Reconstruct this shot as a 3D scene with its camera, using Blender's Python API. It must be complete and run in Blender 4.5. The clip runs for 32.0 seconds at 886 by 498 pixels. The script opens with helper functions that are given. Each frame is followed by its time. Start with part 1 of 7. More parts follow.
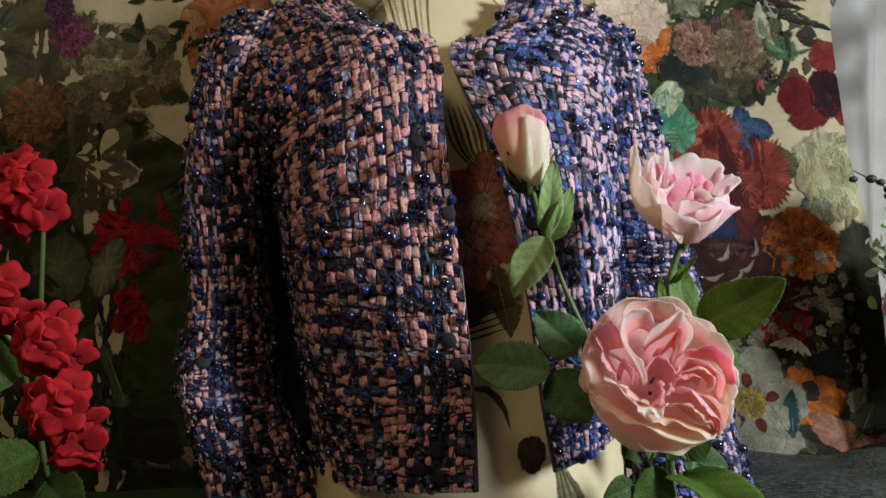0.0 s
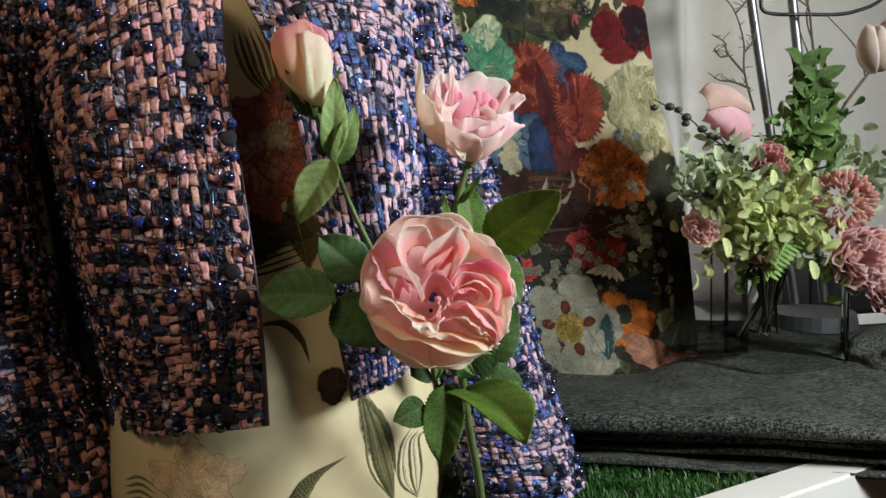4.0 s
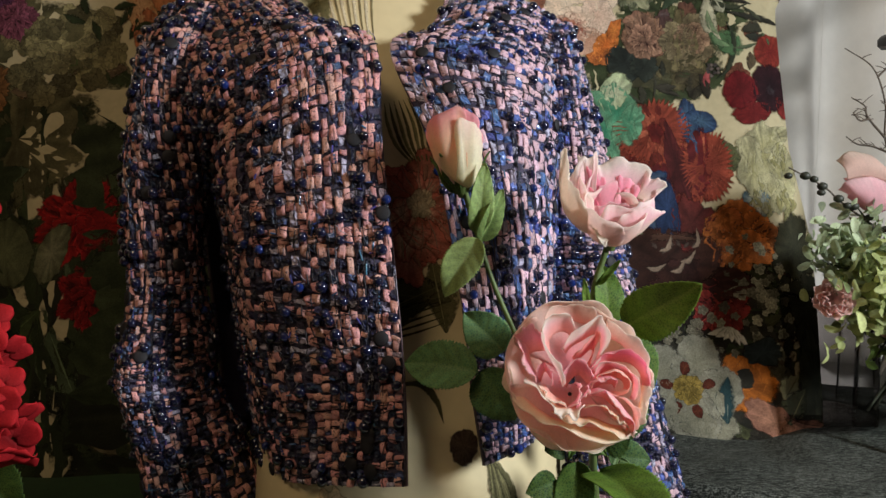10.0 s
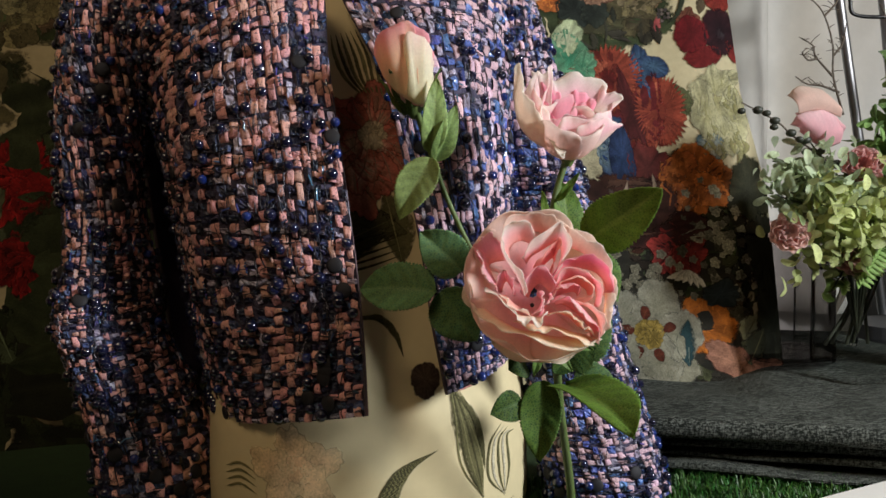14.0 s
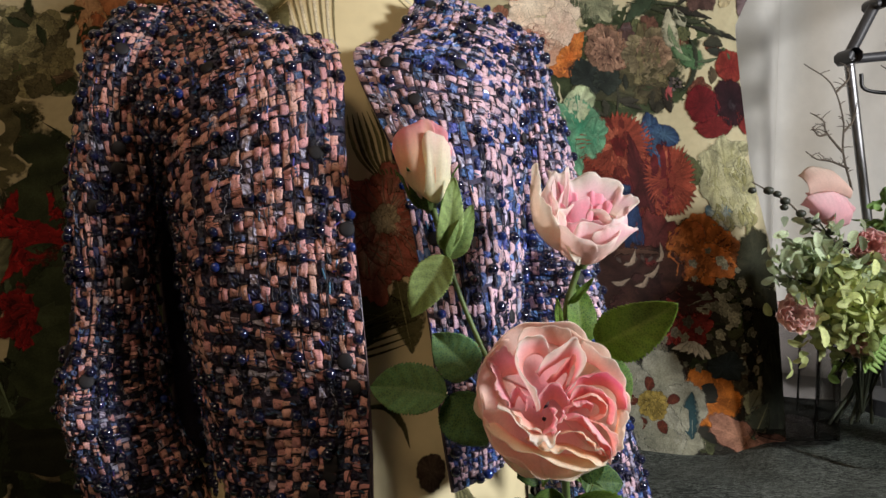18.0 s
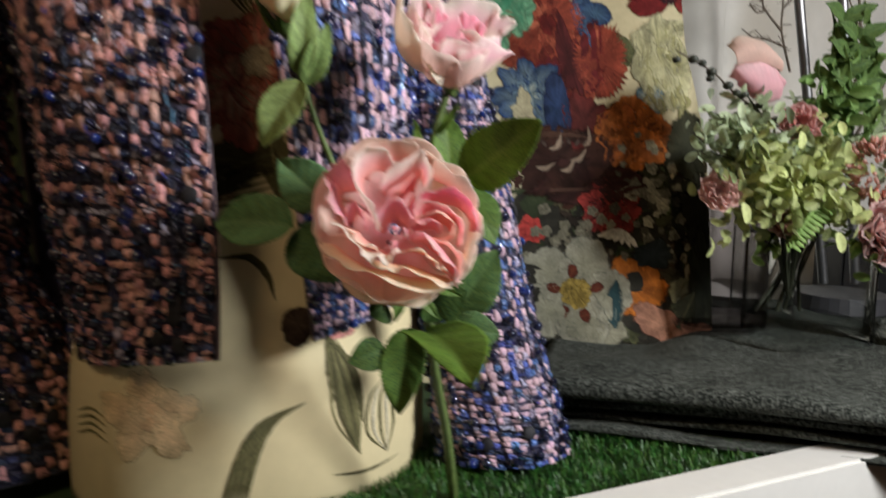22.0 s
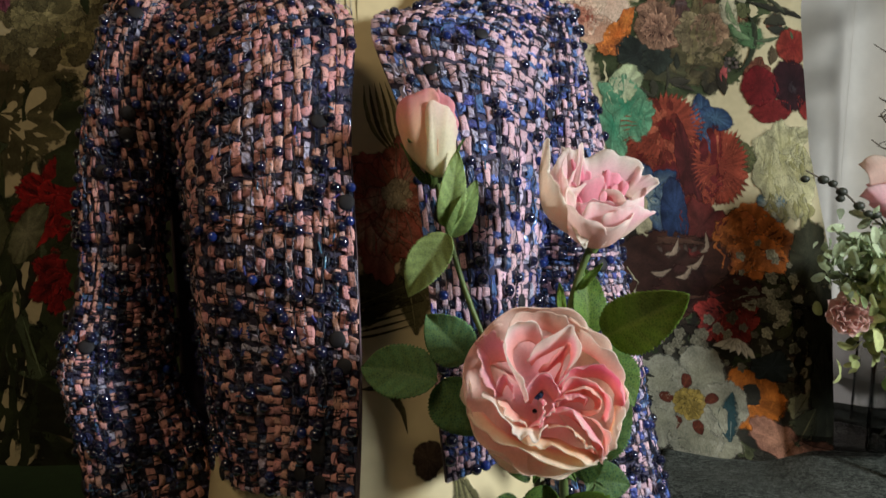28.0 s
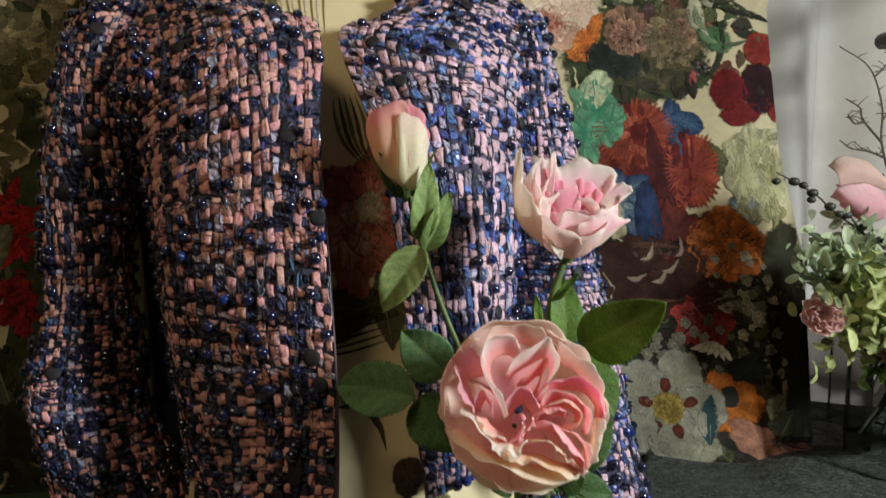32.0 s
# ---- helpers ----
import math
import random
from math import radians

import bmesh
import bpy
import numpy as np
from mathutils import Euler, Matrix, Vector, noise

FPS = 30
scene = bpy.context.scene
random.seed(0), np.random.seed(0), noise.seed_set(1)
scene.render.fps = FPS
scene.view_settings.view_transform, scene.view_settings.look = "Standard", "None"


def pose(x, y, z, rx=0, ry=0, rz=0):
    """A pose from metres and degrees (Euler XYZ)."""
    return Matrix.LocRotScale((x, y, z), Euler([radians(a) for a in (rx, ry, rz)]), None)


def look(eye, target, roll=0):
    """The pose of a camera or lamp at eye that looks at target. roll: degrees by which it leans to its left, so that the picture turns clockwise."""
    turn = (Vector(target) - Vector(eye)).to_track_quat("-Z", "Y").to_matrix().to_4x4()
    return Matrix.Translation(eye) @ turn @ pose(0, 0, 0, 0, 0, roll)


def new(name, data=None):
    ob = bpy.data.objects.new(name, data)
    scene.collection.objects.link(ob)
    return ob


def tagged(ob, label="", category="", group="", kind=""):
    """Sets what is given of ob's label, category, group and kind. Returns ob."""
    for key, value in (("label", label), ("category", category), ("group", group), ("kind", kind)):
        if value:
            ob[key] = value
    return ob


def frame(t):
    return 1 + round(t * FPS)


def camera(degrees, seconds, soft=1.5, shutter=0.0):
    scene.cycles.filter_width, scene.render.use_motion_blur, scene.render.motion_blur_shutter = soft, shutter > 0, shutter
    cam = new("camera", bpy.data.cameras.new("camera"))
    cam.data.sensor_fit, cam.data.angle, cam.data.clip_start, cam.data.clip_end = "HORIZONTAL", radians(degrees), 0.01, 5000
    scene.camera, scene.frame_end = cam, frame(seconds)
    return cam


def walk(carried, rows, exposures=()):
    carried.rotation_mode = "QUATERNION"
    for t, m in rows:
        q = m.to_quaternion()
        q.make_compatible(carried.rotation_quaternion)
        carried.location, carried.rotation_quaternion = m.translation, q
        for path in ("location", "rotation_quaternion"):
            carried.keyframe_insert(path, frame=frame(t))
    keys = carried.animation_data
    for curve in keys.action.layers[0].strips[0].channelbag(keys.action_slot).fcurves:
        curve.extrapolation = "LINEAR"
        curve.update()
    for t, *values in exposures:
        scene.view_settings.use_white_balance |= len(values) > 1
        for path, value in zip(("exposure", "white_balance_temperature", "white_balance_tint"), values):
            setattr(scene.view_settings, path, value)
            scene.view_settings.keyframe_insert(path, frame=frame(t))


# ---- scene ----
cam = camera(60.2, 32.0, shutter=0.8)
METRES, EYE, TILT, LEAN, TURN = 1.4, 1.1, -2.0, 0.0, 0.0
ROWS = [
    (0.0, 0.0, 0.0, 0.0, 0.0, 0.0, -0.0),
    (0.5, 0.001, -0.0004, -0.0097, -0.08, 0.13, 0.2),
    (1.0, 0.0045, -0.0002, -0.0178, -0.18, 0.23, 0.39),
    (1.5, 0.0061, 0.0008, -0.0227, -0.43, 0.21, 0.62),
    (2.0, 0.0032, 0.0001, -0.0241, -1.41, 0.02, 0.91),
    (2.5, 0.0046, -0.0012, -0.0235, -3.5, -0.48, 1.27),
    (3.0, 0.0202, 0.0034, -0.0202, -6.57, -1.3, 1.65),
    (3.5, 0.0408, 0.0091, -0.0208, -9.75, -2.49, 1.97),
    (5.5, 0.0553, 0.0124, -0.0194, -9.01, -4.39, 2.72),
    (6.0, 0.0441, 0.0082, -0.018, -5.24, -4.25, 2.51),
    (6.5, 0.041, 0.0056, -0.0156, -3.29, -4.05, 1.98),
    (7.0, 0.033, 0.0073, -0.0076, -2.34, -3.77, 1.18),
    (7.5, 0.0235, 0.0042, 0.0047, -1.92, -3.48, 0.61),
    (8.0, 0.0206, 0.0013, 0.0109, -1.84, -3.19, 0.19),
    (8.5, 0.0211, -0.0006, 0.0135, -1.98, -2.83, -0.05),
    (9.0, 0.0236, -0.0041, 0.0146, -2.13, -2.49, -0.23),
    (9.5, 0.0244, -0.0092, 0.016, -2.21, -2.16, -0.41),
    (10.0, 0.0224, -0.0083, 0.0168, -2.26, -2.01, -0.55),
    (10.5, 0.0225, -0.0035, 0.0151, -2.31, -2.05, -0.58),
    (11.0, 0.0286, 0.0035, 0.0044, -2.56, -2.22, -0.47),
    (11.5, 0.0303, 0.0049, -0.0039, -2.98, -2.36, -0.24),
    (12.0, 0.0262, 0.0069, -0.0112, -3.52, -2.4, 0.02),
    (12.5, 0.0271, 0.0081, -0.0226, -4.16, -2.48, 0.34),
    (13.0, 0.024, 0.0105, -0.0304, -4.72, -2.44, 0.72),
    (13.5, 0.0241, 0.0117, -0.0321, -5.18, -2.45, 1.09),
    (14.0, 0.0244, 0.007, -0.0274, -5.52, -2.49, 1.35),
    (14.5, 0.0233, 0.0042, -0.0231, -5.88, -2.57, 1.32),
    (16.5, 0.0124, 0.011, 0.0145, -6.73, -2.07, -0.71),
    (17.0, 0.0143, 0.0095, 0.0202, -6.43, -1.69, -0.84),
    (17.5, 0.0157, 0.0106, 0.022, -6.03, -1.41, -0.74),
    (18.0, 0.0163, 0.0108, 0.0211, -5.58, -1.26, -0.62),
    (18.5, 0.018, 0.0106, 0.0214, -5.25, -1.13, -0.55),
    (19.0, 0.0195, 0.0075, 0.0222, -5.05, -0.9, -0.52),
    (19.5, 0.0208, 0.0048, 0.0243, -4.99, -0.54, -0.47),
    (20.0, 0.0266, 0.0032, 0.022, -5.03, -0.05, -0.29),
    (20.5, 0.0284, -0.0013, 0.0073, -5.11, 0.13, -0.08),
    (21.0, 0.0303, 0.0009, -0.0149, -5.35, -0.41, 0.02),
    (21.5, 0.048, 0.0108, -0.0324, -5.62, -1.65, 0.13),
    (22.0, 0.0914, 0.0377, -0.0462, -6.56, -5.01, -0.78),
    (22.5, 0.1169, 0.0948, -0.0567, -7.42, -7.07, -1.29),
    (23.0, 0.1202, 0.2057, -0.0591, -14.92, -10.44, -1.61),
    (23.5, 0.1346, 0.2431, -0.0588, -17.06, -11.33, -1.74),
    (24.0, 0.1508, 0.2079, -0.0393, -7.22, -10.62, -1.86),
    (24.5, 0.1625, 0.1556, -0.0353, -2.2, -9.51, -2.67),
    (25.0, 0.1258, 0.1013, -0.0228, -2.6, -8.44, -1.8),
    (25.5, 0.0873, 0.0589, -0.0112, -3.65, -7.35, -1.51),
    (26.0, 0.0632, 0.0414, -0.0061, -3.33, -6.58, -1.7),
    (26.5, 0.0535, 0.0383, 0.0036, -2.31, -5.79, -1.73),
    (28.5, 0.0577, 0.032, 0.0171, -0.21, -1.36, -2.78),
    (29.0, 0.0549, 0.0441, -0.0009, -0.46, -0.69, -2.53),
    (29.5, 0.0543, 0.0518, -0.0172, -1.17, -0.84, -2.37),
    (30.0, 0.0545, 0.0512, -0.0221, -1.73, -1.2, -2.01),
    (30.5, 0.0607, 0.0442, -0.0176, -2.16, -1.53, -1.67),
    (31.0, 0.0653, 0.0357, -0.0122, -2.34, -1.85, -1.39),
    (31.5, 0.0627, 0.036, 0.0039, -2.31, -2.0, -1.23),
    (32.0, 0.0583, 0.0388, 0.0202, -2.16, -1.89, -1.2),
]
# the clip's own exposure and white balance: seconds, stops, kelvin, tint
GAINS = [(0.0, 0.03, 6050, 8), (2.5, 0.05, 6100, 7), (3.2, 0.15, 6150, 5), (6.0, 0.10, 6650, 12), (8.0, 0.02, 6500, 10), (13.0, 0.06, 6480, 9), (17.0, 0.15, 6600, 12),
         (20.0, 0.10, 6520, 10), (22.5, 0.05, 6600, 11), (23.5, -0.04, 6600, 14), (25.0, -0.04, 6480, 8), (29.0, -0.04, 6450, 6), (32.0, 0.02, 6450, 5)]
walk(cam, [(t, pose(0, 0, EYE, TILT, LEAN, TURN) @ pose(METRES * x, METRES * y, METRES * z, 90 + pitch, roll, yaw)) for t, x, y, z, yaw, pitch, roll in ROWS], exposures=GAINS)

# ---- light ----
scene.view_settings.exposure = 0.0
world = bpy.data.worlds.new("world")
world.use_nodes = True
world.node_tree.nodes["Background"].inputs[0].default_value = (1.0, 0.86, 0.7, 1)
world.node_tree.nodes["Background"].inputs[1].default_value = 0.02
scene.world = world


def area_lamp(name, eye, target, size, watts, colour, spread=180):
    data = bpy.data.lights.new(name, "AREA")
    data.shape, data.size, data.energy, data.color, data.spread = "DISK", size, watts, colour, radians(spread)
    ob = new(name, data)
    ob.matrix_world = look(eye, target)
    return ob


KEY_EYE = (1.26, 0.06, 1.52)
area_lamp("desk_lamp_light", KEY_EYE, (0.05, 0.76, 1.05), 0.28, 15.5, (0.97, 0.985, 1.0), 145)
# added warm fill light from above, with no fixture or known source
area_lamp("warm_fill_light", (-0.50, -0.15, 2.25), (-0.1, 0.9, 1.1), 0.4, 5.2, (1.0, 0.72, 0.45))

# ---- materials ----
MATS = {}


def mat(name, colour, rough=0.7, metal=0.0, vary=0.15, scale=40.0, bump=0.0, bump_scale=200.0,
        island=0.0, attr="", coat=0.0, spec=0.5, trans=0.0, sss=0.0, sheen=0.0, ior=1.5, hue=0.0, objvar=0.0, through_light=0.0, contrast=0.4, specks=0.0, ragged=False):
    if name in MATS:
        return MATS[name]
    m = bpy.data.materials.new(name)
    m.use_nodes = True
    nt = m.node_tree
    N, K = nt.nodes, nt.links
    b = N["Principled BSDF"]
    b.inputs["Roughness"].default_value = rough
    b.inputs["Metallic"].default_value = metal
    b.inputs["IOR"].default_value = ior
    b.inputs["Coat Weight"].default_value = coat
    b.inputs["Coat Roughness"].default_value = 0.08
    b.inputs["Specular IOR Level"].default_value = spec
    b.inputs["Transmission Weight"].default_value = trans
    b.inputs["Sheen Weight"].default_value = sheen
    if sss:
        b.inputs["Subsurface Weight"].default_value = sss
        b.inputs["Subsurface Radius"].default_value = (0.006, 0.003, 0.002)
        b.inputs["Subsurface Scale"].default_value = 1.0
    tc = N.new("ShaderNodeTexCoord")
    if attr:
        a = N.new("ShaderNodeAttribute")
        a.attribute_name = attr
        base = a.outputs["Color"]
    else:
        r = N.new("ShaderNodeRGB")
        r.outputs[0].default_value = (*colour, 1)
        base = r.outputs[0]
    hsv = N.new("ShaderNodeHueSaturation")
    K.new(base, hsv.inputs["Color"])
    n1 = N.new("ShaderNodeTexNoise")
    n1.inputs["Scale"].default_value = scale
    n1.inputs["Detail"].default_value = 5
    K.new(tc.outputs["Object"], n1.inputs["Vector"])
    n2 = N.new("ShaderNodeTexNoise")
    n2.inputs["Scale"].default_value = scale * 9
    n2.inputs["Detail"].default_value = 3
    K.new(tc.outputs["Object"], n2.inputs["Vector"])
    add = N.new("ShaderNodeMath")
    add.operation = "ADD"
    K.new(n1.outputs["Fac"], add.inputs[0])
    K.new(n2.outputs["Fac"], add.inputs[1])
    mr = N.new("ShaderNodeMapRange")
    mr.inputs["From Min"].default_value, mr.inputs["From Max"].default_value = 1 - contrast, 1 + contrast
    mr.inputs["To Min"].default_value, mr.inputs["To Max"].default_value = 1 - vary, 1 + vary
    K.new(add.outputs[0], mr.inputs["Value"])
    val = mr.outputs["Result"]
    if island or objvar:
        if island:
            g = N.new("ShaderNodeNewGeometry").outputs["Random Per Island"]
        else:
            g = N.new("ShaderNodeObjectInfo").outputs["Random"]
        k = island or objvar
        mr2 = N.new("ShaderNodeMapRange")
        mr2.inputs["To Min"].default_value, mr2.inputs["To Max"].default_value = 1 - k, 1 + k * 0.6
        K.new(g, mr2.inputs["Value"])
        mul = N.new("ShaderNodeMath")
        mul.operation = "MULTIPLY"
        K.new(val, mul.inputs[0])
        K.new(mr2.outputs["Result"], mul.inputs[1])
        val = mul.outputs[0]
        if hue:
            wn = N.new("ShaderNodeTexWhiteNoise")
            wn.noise_dimensions = "1D"
            K.new(g, wn.inputs["W"])
            mr3 = N.new("ShaderNodeMapRange")
            mr3.inputs["To Min"].default_value, mr3.inputs["To Max"].default_value = 0.5 - hue, 0.5 + hue
            K.new(wn.outputs["Value"], mr3.inputs["Value"])
            K.new(mr3.outputs["Result"], hsv.inputs["Hue"])
    K.new(val, hsv.inputs["Value"])
    tone = hsv.outputs["Color"]
    if specks:
        ns = N.new("ShaderNodeTexNoise")
        ns.inputs["Scale"].default_value = 620
        ns.inputs["Detail"].default_value = 2
        K.new(tc.outputs["Object"], ns.inputs["Vector"])
        ms = N.new("ShaderNodeMapRange")
        ms.inputs["From Min"].default_value, ms.inputs["From Max"].default_value = 0.60, 0.66
        ms.inputs["To Max"].default_value = specks
        K.new(ns.outputs["Fac"], ms.inputs["Value"])
        dk = N.new("ShaderNodeMixRGB")
        dk.inputs["Color2"].default_value = (0.02, 0.02, 0.05, 1)
        K.new(ms.outputs["Result"], dk.inputs["Fac"])
        K.new(tone, dk.inputs["Color1"])
        tone = dk.outputs["Color"]
    K.new(tone, b.inputs["Base Color"])
    if bump:
        n3 = N.new("ShaderNodeTexNoise")
        n3.inputs["Scale"].default_value = bump_scale
        n3.inputs["Detail"].default_value = 6
        K.new(tc.outputs["Object"], n3.inputs["Vector"])
        bp = N.new("ShaderNodeBump")
        bp.inputs["Strength"].default_value = bump
        bp.inputs["Distance"].default_value = 0.002
        K.new(n3.outputs["Fac"], bp.inputs["Height"])
        K.new(bp.outputs["Normal"], b.inputs["Normal"])
    if through_light:
        tl, mx = N.new("ShaderNodeBsdfTranslucent"), N.new("ShaderNodeMixShader")
        mx.inputs[0].default_value = through_light
        K.new(hsv.outputs["Color"], tl.inputs["Color"])
        K.new(b.outputs[0], mx.inputs[1])
        K.new(tl.outputs[0], mx.inputs[2])
        K.new(mx.outputs[0], N["Material Output"].inputs["Surface"])
    if ragged:
        # the ink thins out unevenly where the tint's alpha runs down
        ne = N.new("ShaderNodeTexNoise")
        ne.inputs["Scale"].default_value = 170
        ne.inputs["Detail"].default_value = 4
        K.new(tc.outputs["Object"], ne.inputs["Vector"])
        sm = N.new("ShaderNodeMath")
        sm.operation = "ADD"
        K.new(ne.outputs["Fac"], sm.inputs[0])
        K.new(a.outputs["Alpha"], sm.inputs[1])
        me_ = N.new("ShaderNodeMapRange")
        me_.inputs["From Min"].default_value, me_.inputs["From Max"].default_value = 0.72, 1.12
        K.new(sm.outputs[0], me_.inputs["Value"])
        cl, mx = N.new("ShaderNodeBsdfTransparent"), N.new("ShaderNodeMixShader")
        K.new(me_.outputs["Result"], mx.inputs[0])
        K.new(cl.outputs[0], mx.inputs[1])
        K.new(b.outputs[0], mx.inputs[2])
        K.new(mx.outputs[0], N["Material Output"].inputs["Surface"])
    MATS[name] = m
    return m


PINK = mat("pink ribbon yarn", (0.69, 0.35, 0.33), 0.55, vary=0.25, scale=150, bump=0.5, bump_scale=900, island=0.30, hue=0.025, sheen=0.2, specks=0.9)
# copy of the pink yarn for the lit right half, its cool light in the colour
PINK_LIT = mat("lit pink ribbon yarn", (0.68, 0.45, 0.53), 0.5, vary=0.25, scale=150, bump=0.5, bump_scale=900, island=0.30, hue=0.03, sheen=0.2, specks=0.9)
NAVY = mat("navy film yarn", (0.016, 0.021, 0.055), 0.35, vary=0.3, scale=200, bump=0.5, bump_scale=900, island=0.5, hue=0.03)
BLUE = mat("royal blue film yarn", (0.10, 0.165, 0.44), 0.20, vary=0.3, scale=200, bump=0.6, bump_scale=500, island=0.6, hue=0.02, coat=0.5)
# copy of the blue film for the dim left half, shade in the colour
BLUE_SHADED = mat("shaded blue film yarn", (0.06, 0.085, 0.19), 0.2, vary=0.3, scale=200, bump=0.6, bump_scale=500, island=0.6, hue=0.02, coat=0.4)
LILAC = mat("pale lilac film yarn", (0.42, 0.40, 0.54), 0.25, vary=0.3, scale=200, bump=0.5, bump_scale=900, island=0.4, hue=0.04)
FILAMENT = mat("pale lilac filament", (0.42, 0.42, 0.52), 0.25, vary=0.2, scale=100)
BUGLE = mat("blue glass bugle", (0.06, 0.10, 0.26), 0.06, vary=0.3, scale=100, island=0.8, hue=0.05, coat=1.0)
THREAD = mat("black thread", (0.012, 0.012, 0.022), 0.5, vary=0.3, scale=100)
TWEED_BASE = mat("dark tweed ground", (0.05, 0.045, 0.085), 0.85, vary=0.4, scale=250, bump=0.8, bump_scale=600)
LINING = mat("dull pink selvedge", (0.11, 0.07, 0.085), 0.75, vary=0.2, scale=200, bump=0.3)
BEAD_NAVY = mat("navy glass bead", (0.006, 0.008, 0.028), 0.07, vary=0.3, scale=60, coat=1.0, objvar=0.5)
BEAD_BLUE = mat("blue glass bead", (0.010, 0.026, 0.15), 0.06, vary=0.3, scale=60, coat=1.0, objvar=0.5)
SEQUIN = mat("black felt sequin", (0.006, 0.006, 0.010), 0.7, vary=0.3, scale=300)
PRINT = mat("printed cotton", (0.8, 0.7, 0.5), 0.75, vary=0.38, scale=55, contrast=0.3, bump=0.15, bump_scale=900, attr="tint", ragged=True, spec=0.12)
CREAM = mat("cream cotton ground", (0.43, 0.38, 0.23), 0.75, vary=0.12, scale=14, bump=0.15, bump_scale=900)
FORM = mat("cream stretch cover", (0.66, 0.57, 0.34), 0.7, vary=0.06, scale=9, bump=0.1, bump_scale=900)
PETAL = mat("silk petal", (0.9, 0.6, 0.6), 0.8, spec=0.2, vary=0.10, scale=60, bump=0.10, bump_scale=160, attr="tint", through_light=0.6)
LEAF = mat("silk leaf", (0.05, 0.12, 0.03), 0.55, vary=0.3, scale=45, bump=0.15, bump_scale=220, attr="tint", spec=0.3, through_light=0.42)
STEM = mat("green plastic stem", (0.10, 0.15, 0.04), 0.5, vary=0.3, scale=90, bump=0.3)
RED = mat("red silk petal", (0.52, 0.022, 0.025), 0.75, vary=0.25, scale=70, bump=0.3, bump_scale=250, attr="tint", spec=0.15)
GREY = mat("grey wool cloth", (0.042, 0.047, 0.040), 0.95, spec=0.1, vary=0.95, contrast=0.12, scale=270, bump=0.9, bump_scale=600)
WHITE = mat("white lacquer", (0.78, 0.77, 0.73), 0.35, vary=0.04, scale=8)
DRAPE = mat("off-white drape cloth", (0.70, 0.68, 0.63), 0.9, vary=0.06, scale=5, bump=0.1, spec=0.1)
WALLP = mat("white wall paint", (0.66, 0.65, 0.61), 0.85, vary=0.05, scale=4, bump=0.08)
WARMP = mat("warm bounce wall paint", (0.42, 0.30, 0.20), 0.9, vary=0.08, scale=3, bump=0.05)
FLOORM = mat("dark brown floor boards", (0.06, 0.035, 0.025), 0.5, vary=0.3, scale=6, bump=0.1)
GRASS = mat("green plastic grass", (0.035, 0.13, 0.015), 0.5, vary=0.3, scale=60, island=0.5, hue=0.03)
TURF = mat("turf backing", (0.015, 0.04, 0.01), 0.9, vary=0.3, scale=60)
STEEL = mat("brushed steel", (0.32, 0.32, 0.33), 0.42, metal=1.0, vary=0.1, scale=80)
DARKMETAL = mat("dark grey enamel", (0.045, 0.045, 0.05), 0.45, vary=0.15, scale=60)
BLACK = mat("black plastic", (0.01, 0.01, 0.011), 0.4, vary=0.2, scale=30)
TWIG = mat("grey brown bark", (0.10, 0.08, 0.06), 0.85, vary=0.4, scale=120, bump=0.5)


def net_veins(m, tone, scale=420):
    """A fine raised net of paler veins over a leaf."""
    N, K = m.node_tree.nodes, m.node_tree.links
    b = N["Principled BSDF"]
    tc, vo = N.new("ShaderNodeTexCoord"), N.new("ShaderNodeTexVoronoi")
    vo.feature = "DISTANCE_TO_EDGE"
    vo.inputs["Scale"].default_value = scale
    K.new(tc.outputs["Object"], vo.inputs["Vector"])
    mr, mx = N.new("ShaderNodeMapRange"), N.new("ShaderNodeMixRGB")
    mr.inputs["From Min"].default_value, mr.inputs["From Max"].default_value = .02, .26
    mr.inputs["To Min"].default_value, mr.inputs["To Max"].default_value = .95, 0
    K.new(vo.outputs["Distance"], mr.inputs["Value"])
    K.new(mr.outputs["Result"], mx.inputs["Fac"])
    K.new(b.inputs["Base Color"].links[0].from_socket, mx.inputs["Color1"])
    mx.inputs["Color2"].default_value = (*tone, 1)
    mx.blend_type = "ADD"
    K.new(mx.outputs["Color"], b.inputs["Base Color"])


net_veins(LEAF, (.12, .17, .025), 480)


